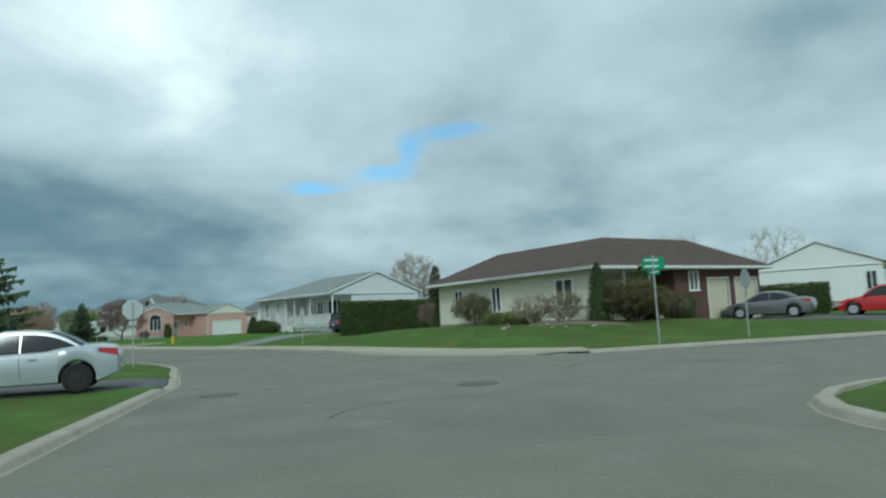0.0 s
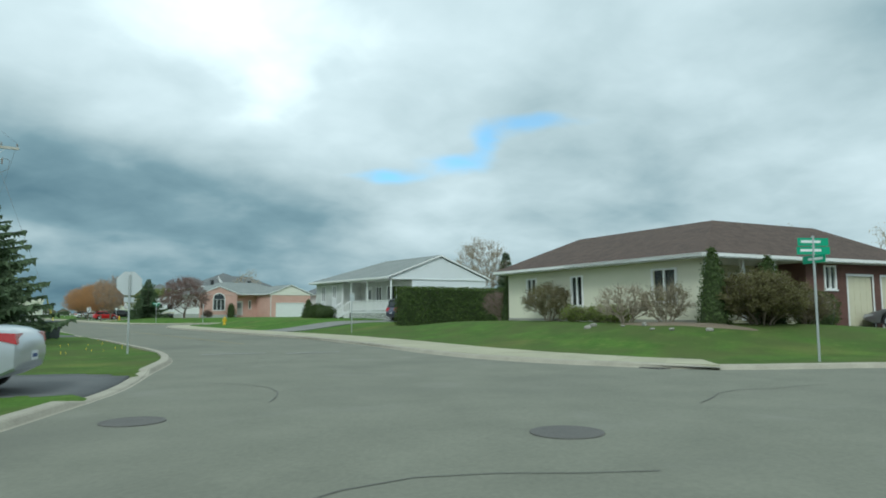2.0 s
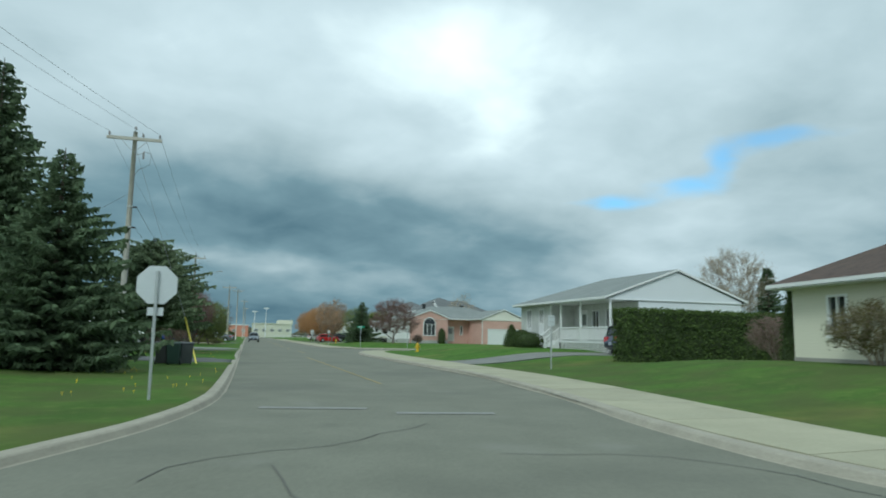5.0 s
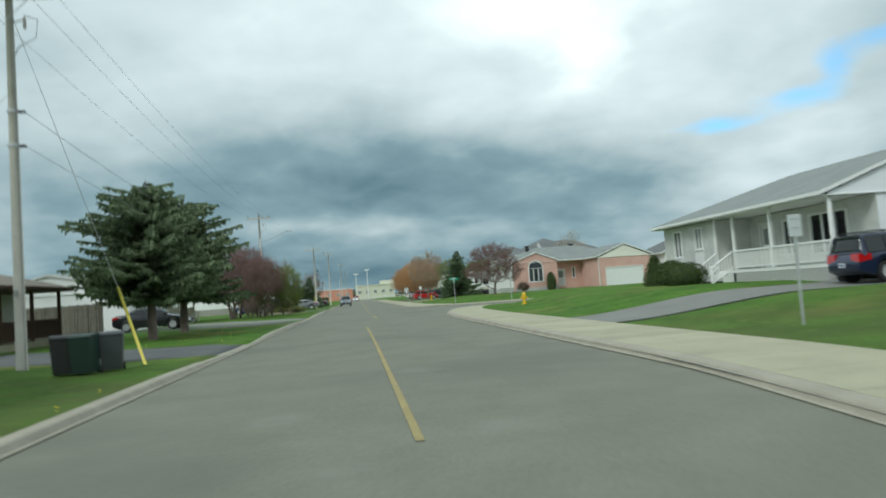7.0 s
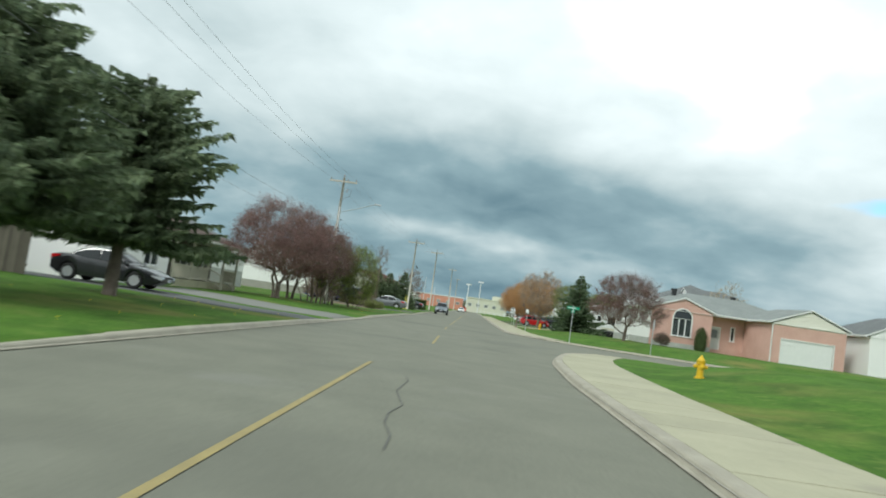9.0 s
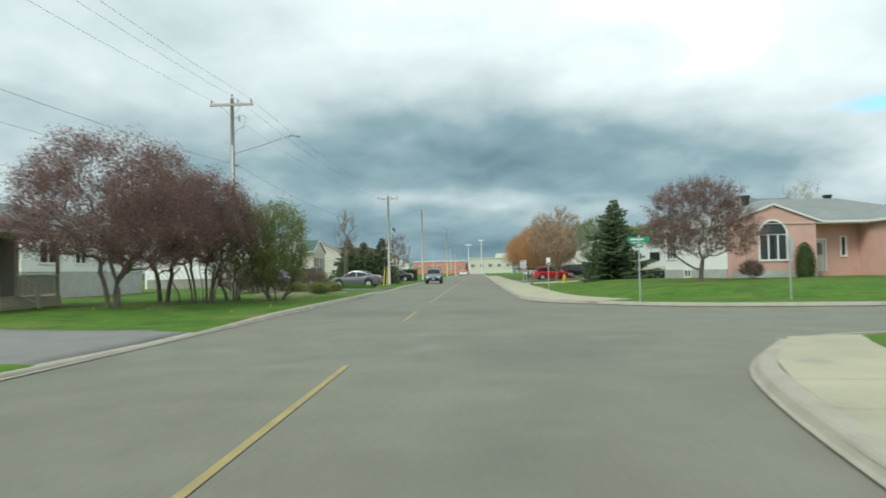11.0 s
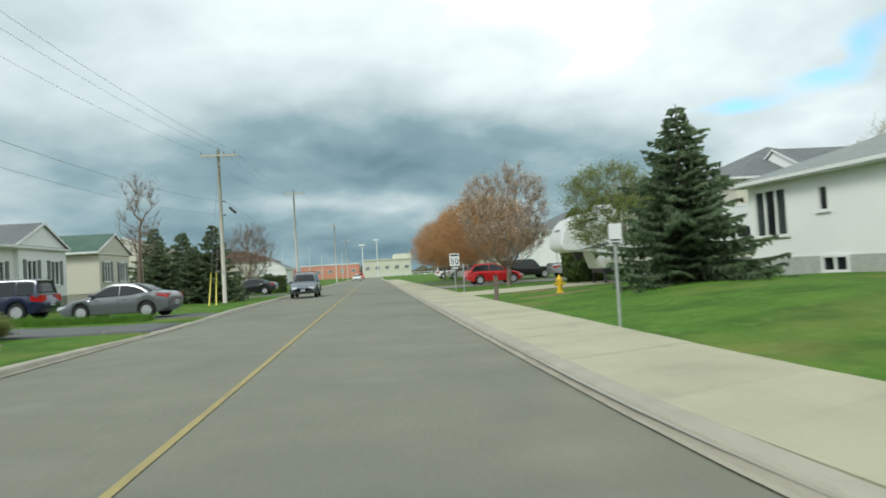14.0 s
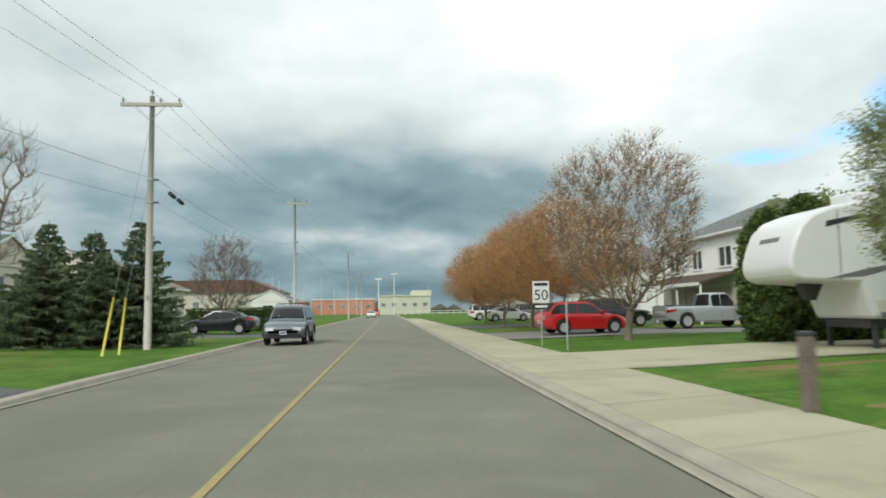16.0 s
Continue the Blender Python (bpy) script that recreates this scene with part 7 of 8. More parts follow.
    part("air_conditioner", Mesh().box(2.3, 3.2, 0.8, 1.6, 3.9, 4.32), TRAILER_WHITE, t, bevel=0.08)
    part("roof_vent", Mesh().box(7.2, 7.6, 0.9, 1.3, 3.8, 4.1), TRAILER_WHITE, t, bevel=0.04)
    part("chassis", Mesh().box(2.3, 10.7, 0.3, w - 0.3, 0.72, 0.97), DARK_METAL, t)
    part("king_pin", Mesh().prism([(1.15, 1.45), (1.35, 1.45), (1.6, 1.95), (0.95, 1.97)], 0.3, Matrix.Translation((0, w / 2 - 0.2, 0))), DARK_METAL, t)
    for y in (0.25, w - 0.35):
        leg = part("landing_leg", Mesh().box(2.35, 2.47, y, y + 0.1, 0.03, 1.4), DARK_METAL, t)
        part("foot_pad", Mesh().box(2.28, 2.54, y - 0.07, y + 0.17, 0.0, 0.03), DARK_METAL, leg)
    for x in (6.9, 7.85):
        for y in (0.12, w - 0.12):
            wheel(t, x, y if y > 1 else -abs(y) + 0.24, 0.37, RIM)
    for y in (-0.01, w - 0.04):
        part("fender", Mesh().prism([(6.4, 0.85), (6.6, 0.78), (8.15, 0.78), (8.35, 0.85), (8.2, 1.05), (6.55, 1.05)], 0.05, Matrix.Translation((0, y, 0))), BLACK_PLASTIC, t)


travel_trailer()

# ---- power poles and wires ----
WIRE = material("wire", (0.24, 0.25, 0.255), 0.7, 0, bump=0)
PORCELAIN = material("porcelain", (0.30, 0.28, 0.27), 0.3, 0.1, bump=0)

POLES = {  # place, height, arm height below top, half arm
    "back": ((-21.0, 5.0), 10.3), "a": ((-9.2, 55.5), 10.2), "b": ((-10.3, 109.4), 10.5), "c": ((-7.27, 148.65), 9.7), "d": ((-6.35, 182.6), 11.2),
    "e": ((-5.3, 246), 11.8), "f": ((-5.0, 300), 11.5)}


def pole(key, lamp=False):
    (x, y), h = POLES[key]
    z = height_at(x, y)
    t = thing("utility_pole", pose(x, y, z), "weathered grey wooden utility pole with crossarm" + (" and street lamp" if lamp else ""), "utility pole", "power line poles")
    part("shaft", Mesh().tube([(0, 0, -0.3), (0, 0, h * 0.5), (0, 0, h)], [0.14, 0.12, 0.09], 14), POLE_WOOD, t, smooth=True)
    arm = part("crossarm", Mesh().box(-1.15, 1.15, -0.17, -0.06, h - 0.42, h - 0.29), POLE_WOOD, t)
    for q in (-1.05, 0.35, 1.05):
        part("insulator", Mesh().lathe([(0.012, -0.06), (0.012, 0.05), (0.05, 0.06), (0.055, 0.1), (0.03, 0.12), (0.045, 0.14), (0.03, 0.2)], 10, Matrix.Translation((q, -0.115, h - 0.29))), PORCELAIN, arm)
    part("top_pin", Mesh().lathe([(0.012, 0.0), (0.012, 0.12), (0.05, 0.13), (0.05, 0.2), (0.03, 0.25)], 10, Matrix.Translation((0, 0, h))), PORCELAIN, t)
    for s in (-1, 1):
        part("brace", Mesh().tube([(0, -0.14, h - 1.0), (s * 0.55, -0.13, h - 0.42)], 0.014, 5), GALV, t)
    for zz, rr in ((h * 0.66, 0.13), (h * 0.57, 0.14)):
        part("clamp", Mesh().lathe([(rr + 0.012, 0), (rr + 0.012, 0.07)], 14, Matrix.Translation((0, 0, zz))), GALV, t)
        part("cable_bracket", Mesh().box(0.1, 0.3, -0.05, 0.05, zz, zz + 0.06), DARK_METAL, t)
    part("ground_wire", Mesh().tube([(0.14, -0.09, 0.0), (0.115, -0.085, h * 0.5), (0.09, -0.07, h - 0.5)], 0.012, 5), WIRE, t)
    part("number_tag", Mesh().box(-0.04, 0.04, -0.17, -0.155, 1.9, 2.06), GALV, t)
    if key in "ab":
        part("cutout_switch", Mesh().lathe([(0.03, 0), (0.05, 0.05), (0.03, 0.1), (0.05, 0.15), (0.03, 0.2), (0.05, 0.25), (0.02, 0.34)], 10, Matrix.Translation((0.42, -0.12, h - 1.25))), PORCELAIN, t)
        part("switch_bracket", Mesh().tube([(0.08, -0.05, h - 1.05), (0.42, -0.12, h - 1.0)], 0.02, 6), GALV, t)
        pts = [(0.42 + 0.0, -0.12, h - 0.9), (0.75, -0.12, h - 1.0), (0.7, -0.12, h - 1.5), (0.25, -0.12, h - 1.75), (0.11, -0.08, h - 2.0)]
        part("jumper_cable", Mesh().tube(pts, 0.014, 5), WIRE, t)
    if lamp:
        part("conduit", Mesh().tube([(0.06, -0.17, 2.4), (0.05, -0.16, 8.0)], 0.055, 8), SIGN_WHITE, t, "pale cable conduit")
        tip = Vector((-7.7 - x, 111.2 - y, 9.0 - z))
        arc = [Vector((0.1, 0.05, 7.6))] + [Vector((0.1, 0.05, 7.6)).lerp(Vector((tip.x, tip.y, tip.z - 0.02)), f) + Vector((0, 0, 0.12 * max(0.0, f - 0.5))) for f in (0.25, 0.5, 0.75, 0.92)] + [tip]
        a = part("lamp_arm", Mesh().tube(arc, 0.028, 8), GALV, t)
        d = Vector((tip.x, tip.y, 0)).normalized()
        m = Matrix.Translation(tip) @ Matrix.Rotation(math.atan2(d.y, d.x), 4, "Z")
        hd = part("lamp_head", Mesh().add([m @ Vector(q) for q in [(-0.1, -0.07, 0), (-0.1, 0.07, 0), (0.55, 0.11, 0), (0.55, -0.11, 0), (-0.1, -0.05, 0.1), (-0.1, 0.05, 0.1), (0.5, 0.07, 0.13), (0.5, -0.07, 0.13)]],
                                          [(3, 2, 1, 0), (4, 5, 6, 7), (0, 1, 5, 4), (1, 2, 6, 5), (2, 3, 7, 6), (3, 0, 4, 7)]), GALV, a, bevel=0.02)
    return t


def power_line():
    keys = list(POLES)
    for q in keys:
        pole(q, lamp=(q == "b"))
    line = thing("overhead_wires", pose(0, 0, 0), "thin dark overhead power and telephone wires between poles", "wires", kind="structure")

    def hang(a, b, sag, r):
        a, b = Vector(a), Vector(b)
        pts = [a.lerp(b, f / 14) - Vector((0, 0, sag * 4 * (f / 14) * (1 - f / 14))) for f in range(15)]
        part("wire", Mesh().tube(pts, r, 5), WIRE, line)
    for a, b in zip(keys, keys[1:]):
        (ax, ay), ah = POLES[a]
        (bx, by), bh = POLES[b]
        az, bz = height_at(ax, ay), height_at(bx, by)
        for q in (-1.05, 0.35, 1.05):
            hang((ax + q, ay - 0.115, az + ah - 0.09), (bx + q, by - 0.115, bz + bh - 0.09), 0.8, 0.006)
        if a == "back":
            continue
        hang((ax + 0.28, ay, az + ah * 0.66 + 0.03), (bx + 0.28, by, bz + bh * 0.66 + 0.03), 0.9, 0.008)
        hang((ax + 0.28, ay, az + ah * 0.57 + 0.03), (bx + 0.28, by, bz + bh * 0.57 + 0.03), 0.8, 0.006)
    # service drops to houses
    for key, to in (("a", (-22.0, 66.0, 3.6)), ("b", (-20, 122, 4.2))):
        (ax, ay), ah = POLES[key]
        hang((ax + 0.1, ay, ah * 0.75), to, 0.5, 0.006)
    (cx, cy), ch = POLES["c"]
    for q in (1.3, 2.3):
        f = q / 34
        part("splice_case", Mesh().tube([(cx + 0.28 + 0.9 * f, cy + q, ch * 0.66 - 0.02 - 0.1 * q), (cx + 0.28 + 0.9 * f, cy + q + 0.6, ch * 0.66 - 0.08 - 0.1 * q)], 0.085, 10), BLACK_PLASTIC, line)


power_line()


def guy_guard(x, y, top, anchor):
    z = height_at(x, y)
    t = thing("guy_wire_guard", pose(x, y, z), "bright yellow plastic guard on a slanting guy wire", "guy guard", "guy wire guards")
    a, b = Vector((0, 0, -0.05)), Vector(top) - Vector((x, y, z))
    part("guard", Mesh().tube([a, a.lerp(b, 0.5), b], 0.038, 10), GUARD_YELLOW, t, smooth=True)
    part("guy_wire", Mesh().tube([b, Vector(anchor) - Vector((x, y, z))], 0.008, 5), WIRE, t)


guy_guard(-5.93, 54.74, (-6.53, 54.76, 2.1), (-9.1, 55.4, 9.5))
guy_guard(-7.37, 144.8, (-7.35, 145.6, 2.0), (-7.27, 148.6, 9.0))
guy_guard(-7.15, 145.6, (-7.18, 146.2, 2.0), (-7.27, 148.6, 6.6))

# ---- signs ----


def post(t, h, tube=False):
    if tube:
        part("post", Mesh().tube([(0, 0, -0.2), (0, 0, h)], 0.03, 8), GALV, t)
    else:
        part("post", Mesh().prism([(-0.04, -0.0), (-0.025, -0.0), (-0.018, 0.03), (0.018, 0.03), (0.025, 0.0), (0.04, 0.0), (0.02, 0.04), (-0.02, 0.04)], h + 0.2,
                                  Matrix.Translation((0, 0, -0.2)) @ Matrix.Rotation(radians(90), 4, "X") @ Matrix.Scale(-1, 4, (0, 0, 1)) @ Matrix.Scale(1, 4)), GALV, t)


STOP_RED = material("sign_red", (0.45, 0.015, 0.02), 0.4, 0.04, bump=0)


def stop_sign(x, y, top, facing, label):
    """facing: yaw of the printed side."""
    t = thing("stop_sign", pose(x, y, height_at(x, y), 0, 0, facing), label, "stop sign", "stop signs")
    post(t, top - 0.1, True)
    r = 0.375 / math.cos(math.pi / 8)
    oct_ = [(r * math.cos(math.pi / 8 + k * math.pi / 4), top - 0.375 + r * math.sin(math.pi / 8 + k * math.pi / 4)) for k in range(8)]
    pl = part("plate", Mesh().prism(oct_, 0.006, Matrix.Translation((0, -0.042, 0))), SIGN_BACK, t)
    inner = [(a * 0.94, (b - top + 0.375) * 0.94 + top - 0.375) for a, b in oct_]
    part("red_face", Mesh().prism(inner, 0.003, Matrix.Translation((0, -0.047, 0))), STOP_RED, pl)
    part("tab", Mesh().box(-0.15, 0.15, -0.042, -0.036, top - 0.98, top - 0.82), SIGN_BACK, t)
    return t


def street_name(x, y, top, blades, label):
    t = thing("street_name_sign", pose(x, y, height_at(x, y)), label, "street sign", "street name signs")
    post(t, top, True)
    for yaw, z in blades:
        m = pose(0, 0, z, 0, 0, yaw)
        b = part("name_blade", Mesh().box(-0.42, 0.42, -0.006, 0.006, 0, 0.19, m), SIGN_GREEN, t)
        for s in (-1, 1):
            part("lettering_bar", Mesh().box(-0.33, 0.2, min(s * 0.005, s * 0.009), max(s * 0.005, s * 0.009), 0.07, 0.13, m), SIGN_WHITE, b)


def plate_sign(name, x, y, top, w, h, facing, label, category, back=False, bars=()):
    t = thing(name, pose(x, y, height_at(x, y), 0, 0, facing), label, category, "roadside signs")
    post(t, top - 0.05, True)
    p = part("plate", Mesh().box(-w / 2, w / 2, -0.044, -0.036, top - h, top), SIGN_BACK if back else SIGN_WHITE, t, bevel=0.003)
    for x0, x1, z0, z1, mat in bars:
        part("lettering_bar", Mesh().box(x0, x1, -0.05, -0.043, top - z1, top - z0), mat, p)
    return t, p


def all_signs():
    stop_sign(-5.65, 37.4, 2.6, 180, "octagonal stop sign seen from its pale metal back")
    stop_sign(11.0, 21.1, 2.5, 48, "octagonal stop sign on a slim galvanised post")
    stop_sign(13.8, 100.0, 2.35, 82, "octagonal stop sign beside the side street kerb")
    street_name(6.95, 22.27, 3.02, ((-24, 2.78), (-30, 2.57), (62, 2.36)), "green street name blades on a galvanised post")
    street_name(8.5, 100.6, 2.5, ((4, 2.25), (98, 2.03)), "green street name blades on a thin post")
    plate_sign("notice_sign", 8.4, 49.5, 2.25, 0.3, 0.45, 0, "small grey sign on thin post in lawn", "sign", back=True, bars=((-0.1, 0.1, 0.08, 0.11, GALV), (-0.1, 0.1, 0.26, 0.29, GALV)))
    plate_sign("parking_sign", 6.75, 116.9, 2.0, 0.26, 0.40, 0, "small white parking sign on a slim post", "sign", bars=((-0.1, 0.1, 0.30, 0.33, INK), (-0.08, 0.08, 0.36, 0.39, INK)))
    t, p = plate_sign("speed_limit_sign", 7.13, 146, 2.26, 0.6, 0.76, 0, "white speed limit sign with black number fifty", "speed sign", bars=((-0.24, 0.24, 0.06, 0.16, INK),))
    cu = bpy.data.curves.new("number", "FONT")
    cu.body, cu.size, cu.align_x, cu.extrude = "50", 0.52, "CENTER", 0.002
    tmp = new("number_text", cu)
    dg = bpy.context.evaluated_depsgraph_get()
    me = bpy.data.meshes.new_from_object(tmp.evaluated_get(dg))
    bpy.data.objects.remove(tmp)
    me.transform(Matrix.Translation((0, -0.048, 2.26 - 0.66)) @ Matrix.Rotation(radians(90), 4, "X"))
    me.materials.clear()
    me.materials.append(INK)
    ob = new("number", me)
    ob.parent = p
    tb = part("black_tab", Mesh().box(-0.3, 0.3, -0.044, -0.036, 1.28, 1.46), INK, t)
    part("lettering_bar", Mesh().box(-0.22, 0.22, -0.05, -0.043, 1.33, 1.41), SIGN_WHITE, tb)
    t = thing("marker_post", pose(7.25, 143, height_at(7.25, 143)), "thin bare metal marker post in grass", "post")
    post(t, 1.6, True)
    t = thing("bollard", pose(6.75, 130.0, height_at(6.75, 130)), "short square weathered wooden bollard with dark cap", "bollard")
    part("shaft", Mesh().box(-0.075, 0.075, -0.075, 0.075, -0.1, 0.92), BARK, t, bevel=0.012)
    part("cap", Mesh().box(-0.08, 0.08, -0.08, 0.08, 0.92, 0.98), DARK_METAL, t, bevel=0.015)


all_signs()


def hydrant(x, y):
    t = thing("fire_hydrant", pose(x, y, height_at(x, y)), "yellow fire hydrant standing in the grass", "fire hydrant", "fire hydrants")
    part("barrel", Mesh().lathe([(0.15, -0.05), (0.15, 0.05), (0.105, 0.06), (0.10, 0.42), (0.14, 0.43), (0.14, 0.48), (0.11, 0.49)], 18), HYDRANT, t)
    part("bonnet", Mesh().lathe([(0.13, 0.49), (0.12, 0.56), (0.08, 0.63), (0.04, 0.66), (0.035, 0.72)], 18), HYDRANT, t, smooth=True)
    for a, r, l in ((0, 0.06, 0.2), (180, 0.06, 0.2), (-90, 0.075, 0.19)):
        m = Matrix.Translation((0, 0, 0.36)) @ Matrix.Rotation(radians(a), 4, "Z") @ Matrix.Rotation(radians(90), 4, "Y")
        part("outlet_cap", Mesh().lathe([(r * 0.8, 0.08), (r * 0.8, l - 0.05), (r, l - 0.05), (r, l - 0.01), (r * 0.4, l), (r * 0.4, l + 0.03)], 12, m), HYDRANT, t)


hydrant(9.06, 75.7)
hydrant(9.45, 130.8)

# ---- bins by the first pole ----
BIN_GREEN = material("bin_green", (0.02, 0.045, 0.035), 0.55, 0.1, bump=0.1)
BIN_GREY = material("bin_grey", (0.06, 0.065, 0.07), 0.55, 0.1, bump=0.1)


def wheeled_bin(x, y, mat, yaw, label):
    t = thing("wheeled_bin", pose(x, y, height_at(x, y), 0, 0, yaw) @ Matrix.Scale(0.86, 4), label, "bin", "bins beside driveway")
    b = [(-0.25, -0.27, 0.05), (0.25, -0.27, 0.05), (0.25, 0.22, 0.05), (-0.25, 0.22, 0.05), (-0.29, -0.36, 0.98), (0.29, -0.36, 0.98), (0.29, 0.34, 0.98), (-0.29, 0.34, 0.98)]
    part("tub", Mesh().add(b, [(3, 2, 1, 0), (4, 5, 6, 7), (0, 1, 5, 4), (1, 2, 6, 5), (2, 3, 7, 6), (3, 0, 4, 7)]), mat, t, bevel=0.03)
    part("lid", Mesh().prism([(-0.39, 0.985), (0.38, 0.985), (0.36, 1.04), (0.0, 1.08), (-0.36, 1.04)], 0.62, pose(0.31, 0, 0, 0, 0, 90)), mat, t, bevel=0.015)
    part("handle", Mesh().tube([(-0.22, 0.36, 0.95), (-0.22, 0.43, 0.99), (0.22, 0.43, 0.99), (0.22, 0.36, 0.95)], 0.015, 6), mat, t)
    for s in (-1, 1):
        m = Matrix.Translation((s * 0.27, 0.22, 0.11)) @ Matrix.Rotation(radians(90), 4, "Y")
        part("wheel", Mesh().lathe([(0.11, -0.03), (0.11, 0.03)], 14, m), BLACK_PLASTIC, t)


wheeled_bin(-7.2, 53.15, BLACK_PLASTIC, 8, "black plastic wheeled bin beside driveway")
wheeled_bin(-6.72, 53.05, BIN_GREEN, -4, "dark green plastic wheeled bin beside driveway")
wheeled_bin(-6.3, 53.5, BIN_GREY, 14, "dark grey plastic wheeled bin beside driveway")

# ---- distant district at the end of the road ----
FACTORY = material("pale_cladding", (0.62, 0.62, 0.50), 0.7, 0.05, scale=0.1, bump=0.05, stripes=(0, 1.2, 0.03))
RED_ROOF = material("red_metal_roof", (0.13, 0.065, 0.05), 0.6, 0.1, scale=0.2, bump=0.05)
ORANGE_WALL = material("orange_wall", (0.60, 0.27, 0.19), 0.7, 0.06, scale=0.2, bump=0.05)
FAR_TREE = material("far_trees", (0.055, 0.065, 0.04), 0.95, scale=0.15, fine=1.2, bump=0.4, second=(0.10, 0.095, 0.06))


def hall(name, x, y, w, d, h, wall_mat, roof_mat, label, windows=6, gable=False, step=None):
    t = thing(name, pose(x, y, height_at(x, y)), label, "building")
    part("wall", Mesh().box(-w / 2, w / 2, 0, d, -0.3, h), wall_mat, t)
    if gable:
        part("roof", Mesh().prism([(-w / 2 - 0.6, h), (w / 2 + 0.6, h), (w * 0.3, h + 3.2), (-w * 0.3, h + 3.2)], d + 1.2, Matrix.Translation((0, -0.6, 0))), roof_mat, t)
    else:
        part("roof", Mesh().box(-w / 2 - 0.25, w / 2 + 0.25, -0.25, d + 0.25, h, h + 0.45), roof_mat, t)
    if step:
        part("roof_block", Mesh().box(step[0], step[1], 2, d - 2, h + 0.45, h + step[2]), wall_mat, t)
    for i in range(windows):
        q = -w / 2 + w * (i + 0.5) / windows
        wd = part("window", Mesh().box(q - 0.9, q + 0.9, -0.05, 0.1, h * 0.42, h * 0.66), WHITE, t)
        part("pane", Mesh().box(q - 0.8, q + 0.8, -0.08, -0.04, h * 0.44, h * 0.64), GLASS, wd)
    return t


def mast(x, y, h, label="tall pale lighting mast far behind houses"):
    t = thing("light_mast", pose(x, y, height_at(x, y)), label, "light mast", "lighting masts")
    part("shaft", Mesh().tube([(0, 0, -0.2), (0, 0, h)], [0.22, 0.14], 8), SIGN_WHITE, t)
    part("lamp_head", Mesh().box(-1.1, 1.1, -0.25, 0.25, h - 0.5, h), SIGN_WHITE, t)


def far_end():
    hall("factory", 7.8, 372, 19, 30, 6.4, FACTORY, FACTORY, "long pale cream factory with flat roof", 5, step=(3, 10, 2.2))
    hall("factory", 47, 380, 22, 24, 6.0, FACTORY, FACTORY, "low pale annexe building with flat roof", 4)
    hall("store", -15.5, 392, 24, 20, 5.6, ORANGE_WALL, SIGN_WHITE, "low orange store with white flat roof", 5)
    hall("store", -40, 385, 20, 20, 4.8, ORANGE_WALL, ORANGE_WALL, "low orange red store building", 4)
    hall("warehouse", -45, 305, 36, 22, 6.6, SIDING_BEIGE, RED_ROOF, "large warehouse with red brown sloping roof", 6, gable=True)
    for x, y, h in ((-1.1, 340, 11.6), (3.9, 345, 13.4)):
        mast(x, y, h)
    for x, y, h in ((-20, 350, 12), (31, 352, 13), (-26, 300, 9), (-31, 320, 11), (-23, 328, 8), (-38, 330, 12), (-15, 340, 8), (-9, 360, 10), (-45, 345, 13), (16, 360, 9), (-28, 340, 10)):
        t = thing("slim_pole", pose(x, y, height_at(x, y)), "slim pale pole far behind the houses", "pole", "slim far poles")
        part("shaft", Mesh().tube([(0, 0, -0.2), (0, 0, h)], [0.15, 0.09], 8), SIGN_BACK, t)
        part("cap", Mesh().lathe([(0.10, h), (0.14, h + 0.08), (0.05, h + 0.2)], 8), SIGN_BACK, t)
    rng = random.Random(77)
    # ragged tree belt that closes the horizon
    g = Mesh()
    for i in range(900):
        a = rng.uniform(-3.1, 3.1)
        r = rng.uniform(430, 560)
        x, y = math.sin(a) * r, math.cos(a) * r
        s = rng.uniform(2.2, 5.5)
        h = rng.uniform(0.6, 1.5) * s
        n = 7
        ring = [(x + s * math.cos(6.283 * k / n) * rng.uniform(0.7, 1.2), y + s * math.sin(6.283 * k / n) * rng.uniform(0.7, 1.2), rng.uniform(0.2, 0.6) * h) for k in range(n)]
        low = [(p, q, -0.5) for p, q, _ in ring]
        top = (x + rng.uniform(-1, 1), y + rng.uniform(-1, 1), h)
        g.add(low + ring + [top], [(k, (k + 1) % n, n + (k + 1) % n, n + k) for k in range(n)] + [(n + k, n + (k + 1) % n, 2 * n) for k in range(n)])
    ob = part("far_woods", g, FAR_TREE)
    tagged(ob, "dark distant belt of trees along the horizon", "trees", kind="stuff")
    # low rail fence where the road bends away
    f = thing("rail_fence", pose(4.5, 300, height_at(4.5, 300)), "pale low rail fence beside the far road", "fence")
    for i in range(16):
        part("post", Mesh().box(1.8 * i - 0.06, 1.8 * i + 0.06, -0.06, 0.06, 0, 1.2), SIGN_WHITE, f)
    for z in (0.5, 1.05):
        part("rail", Mesh().box(0, 27, -0.03, 0.03, z, z + 0.12), SIGN_WHITE, f)


far_end()

# ---- stones in the corner flower bed ----
STONE = material("field_stone", (0.22, 0.21, 0.18), 0.9, scale=3, fine=20, bump=0.5, second=(0.38, 0.36, 0.32))


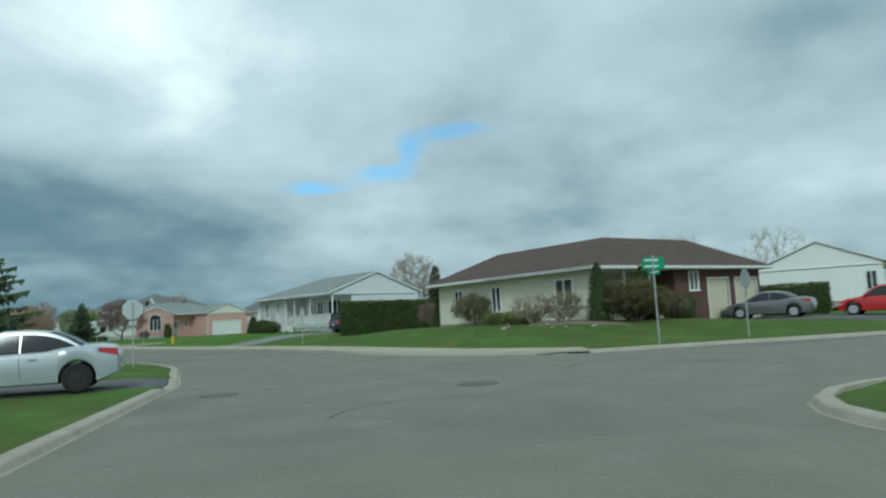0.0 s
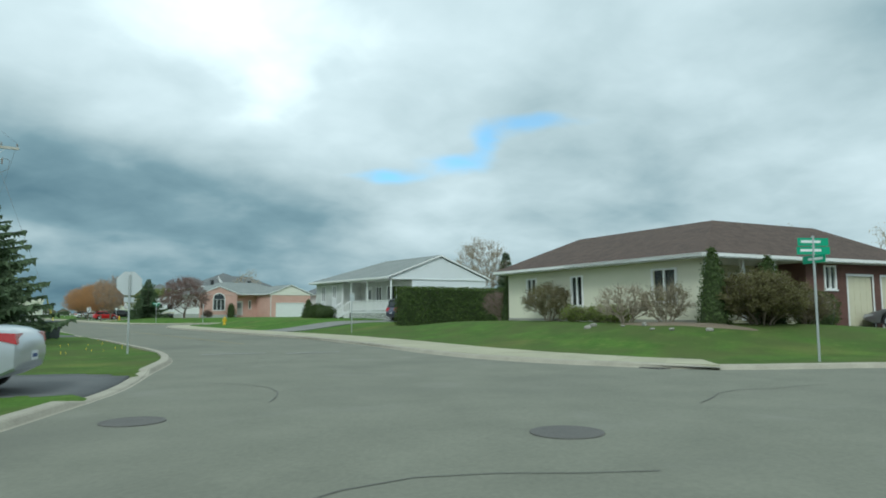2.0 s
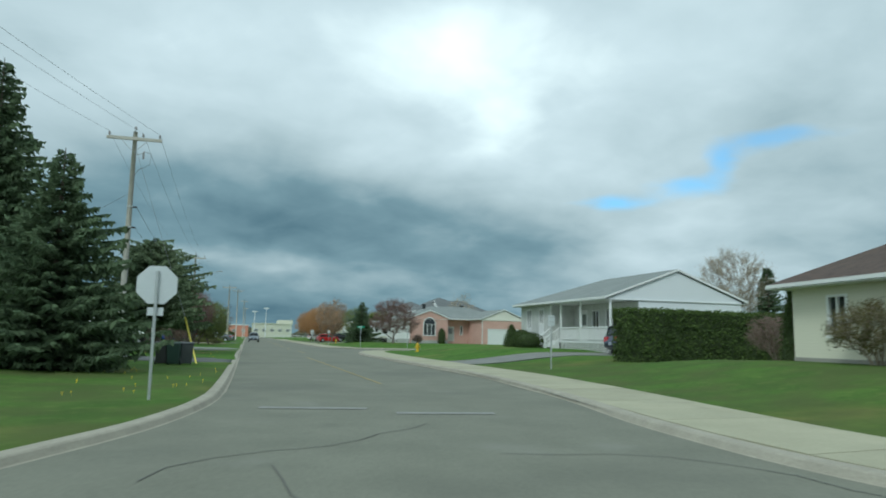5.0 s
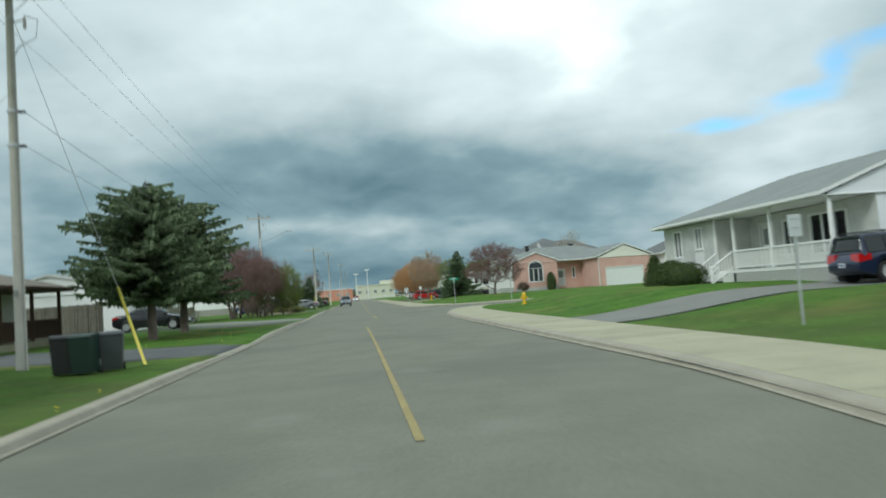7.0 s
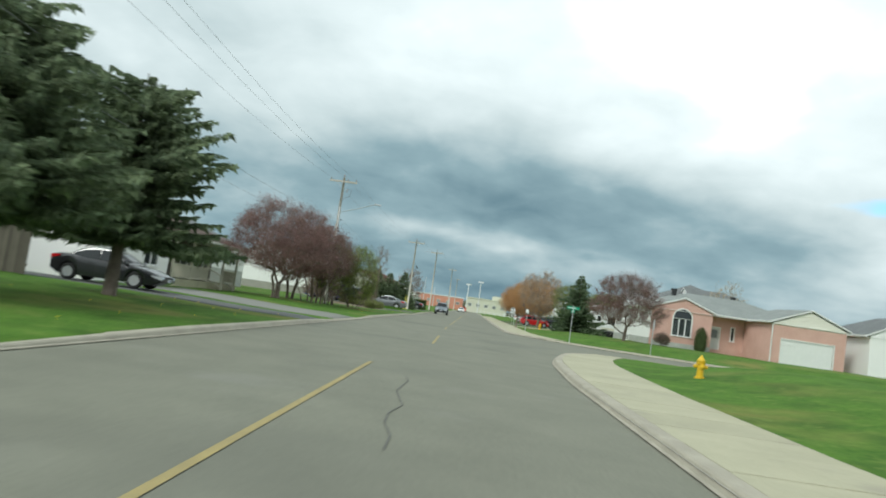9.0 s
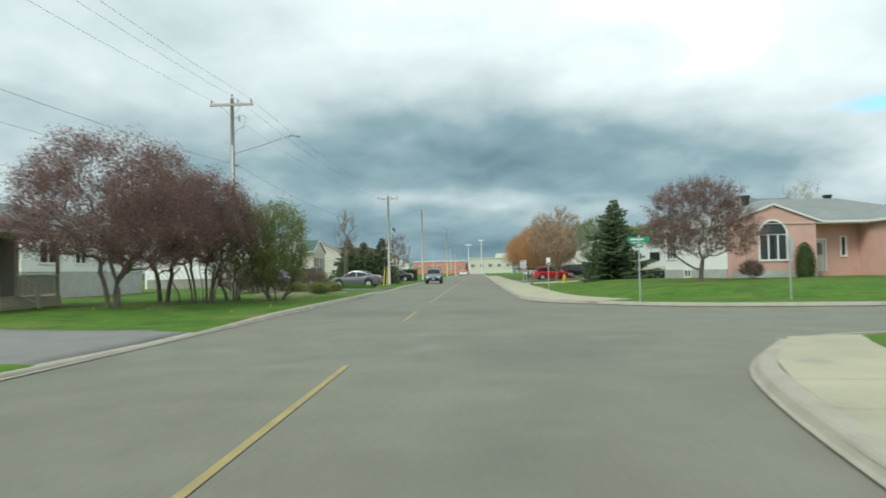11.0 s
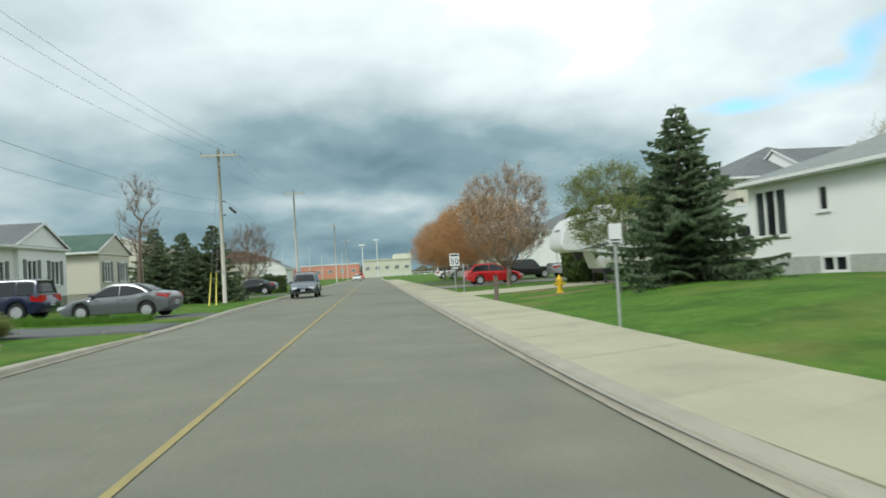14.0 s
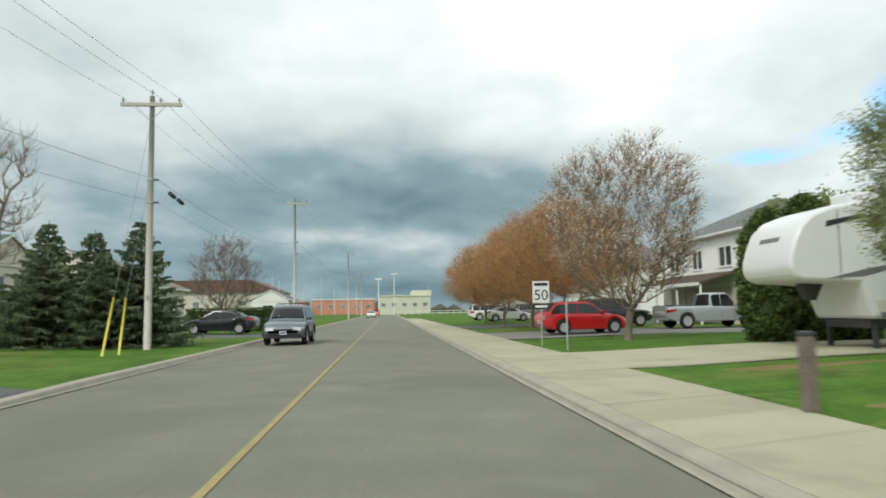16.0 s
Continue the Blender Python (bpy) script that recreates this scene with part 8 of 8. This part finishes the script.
def stones():
    rng = random.Random(5)
    for i in (1, 3, 4, 6, 7, 9, 10):
        x, y = 9.75 + 0.5 * math.sin(i * 1.3), 26.8 + 5.6 * (i / 10) + rng.uniform(-0.2, 0.2)
        r = rng.uniform(0.06, 0.13)
        bm = bmesh.new()
        bmesh.ops.create_icosphere(bm, subdivisions=2, radius=r)
        ph = [rng.uniform(0, 6) for _ in range(3)]
        for v in bm.verts:
            k = 1 + 0.16 * math.sin(v.co.x / r * 2.3 + ph[0]) + 0.14 * math.sin(v.co.y / r * 2.9 + ph[1]) + 0.1 * math.sin(v.co.z / r * 4 + ph[2])
            v.co = Vector((v.co.x * k * 1.25, v.co.y * k, v.co.z * k * 0.7))
        me = bpy.data.meshes.new("stone")
        bm.to_mesh(me)
        bm.free()
        me.materials.append(STONE)
        ob = new("stone", me)
        ob.matrix_world = pose(x, y, height_at(x, y) + r * 0.3, 0, 0, rng.uniform(0, 360))
        tagged(ob, "rounded pale field stone edging the flower bed", "stone", "bed stones")


stones()

# ---- grass and dandelions ----
DANDELION = material("dandelion", (0.75, 0.55, 0.02), 0.8, 0.1, bump=0)


def on_paving(x, y):
    return drive_mask(x, y, 0.05) | pavement_mask(x, y)


def dandelions():
    rng = random.Random(21)
    g = Mesh()
    for x0, x1, y0, y1, n in ((-8, -4.8, 38, 50, 22), (-12, -5, 96, 128, 30), (-11, -5, 60, 80, 20)):
        for _ in range(n):
            x, y = rng.uniform(x0, x1), rng.uniform(y0, y1)
            if on_paving(np.array([x]), np.array([y]))[0] or road_distance(np.array([x]), np.array([y]))[0] < 0.4:
                continue
            z, r = height_at(x, y), 0.015
            g.lathe([(0.004, -0.01), (0.004, 0.055), (r, 0.06), (r * 0.7, 0.075), (0.004, 0.08)], 7, Matrix.Translation((x, y, z)))
    ob = part("dandelion_flowers", g, DANDELION)
    tagged(ob, "yellow dandelion flowers dotted over the lawn", "flowers", kind="stuff")


dandelions()


DRY_TURF = material("dry_turf", (0.15, 0.115, 0.055), 0.95, scale=1.5, fine=18, bump=0.6, second=(0.24, 0.20, 0.09), spec=0.1)


def flower_bed(cx, cy, rx, ry, seed, label, rise=0.07, mat=SOIL, name="flower_bed"):
    """A low mound of bare soil with a wavy edge."""
    rng = random.Random(seed)
    n, rings = 28, 5
    me = Mesh()
    ph = rng.uniform(0, 6)
    for r in range(rings + 1):
        f = r / rings
        for k in range(n):
            a = 2 * math.pi * k / n
            w = 1 + 0.16 * math.sin(3 * a + ph) + 0.09 * math.sin(7 * a + 2 * ph)
            x, y = cx + rx * w * f * math.cos(a), cy + ry * w * f * math.sin(a)
            me.v.append((x, y, height_at(x, y) + rise * (1 - f ** 3) + (0.02 * noise.noise(Vector((x * 2, y * 2, 0))) if f < 0.95 else -0.03)))
    me.f = [(r * n + k, r * n + (k + 1) % n, (r + 1) * n + (k + 1) % n, (r + 1) * n + k) for r in range(rings) for k in range(n)]
    me.f = [tuple(reversed(q)) for q in me.f]
    tagged(part(name, me, mat, smooth=True), label, name.replace("_", " "), kind="structure")


flower_bed(-9.8, 119.8, 3.2, 5.2, 1, "bare brown soil bed with low shrubs")
flower_bed(11.4, 29.6, 1.1, 2.8, 2, "bare soil bed edged with field stones")


flower_bed(9.0, 130.0, 1.7, 0.55, 3, "worn patch of dry brown turf beside pavement", 0.03, DRY_TURF, "dry_turf")
flower_bed(9.9, 135.1, 1.9, 0.4, 4, "worn strip of dry brown turf along driveway", 0.03, DRY_TURF, "dry_turf")


def tall_grass():
    rng = random.Random(31)
    g = Mesh()
    for _ in range(5200):
        u, v = rng.random(), rng.gauss(0, 0.36)
        x, y = -6.4 - 5.2 * u, 131.2 + v + 0.25 * math.sin(u * 7)
        z = height_at(x, y) - 0.02
        a, h = rng.uniform(0, 6.283), rng.uniform(0.18, 0.42) * (1.05 - 0.5 * abs(v))
        lx, ly = rng.uniform(-0.12, 0.12), rng.uniform(-0.12, 0.12)
        w = 0.012
        n = len(g.v)
        g.v.extend([(x - w * math.cos(a), y - w * math.sin(a), z), (x + w * math.cos(a), y + w * math.sin(a), z), (x + lx, y + ly, z + h)])
        g.f.append((n, n + 1, n + 2))
    tagged(part("tall_grass", g, BLADE), "clump of tall fresh green grass beside the driveway", "grass", kind="stuff")


tall_grass()
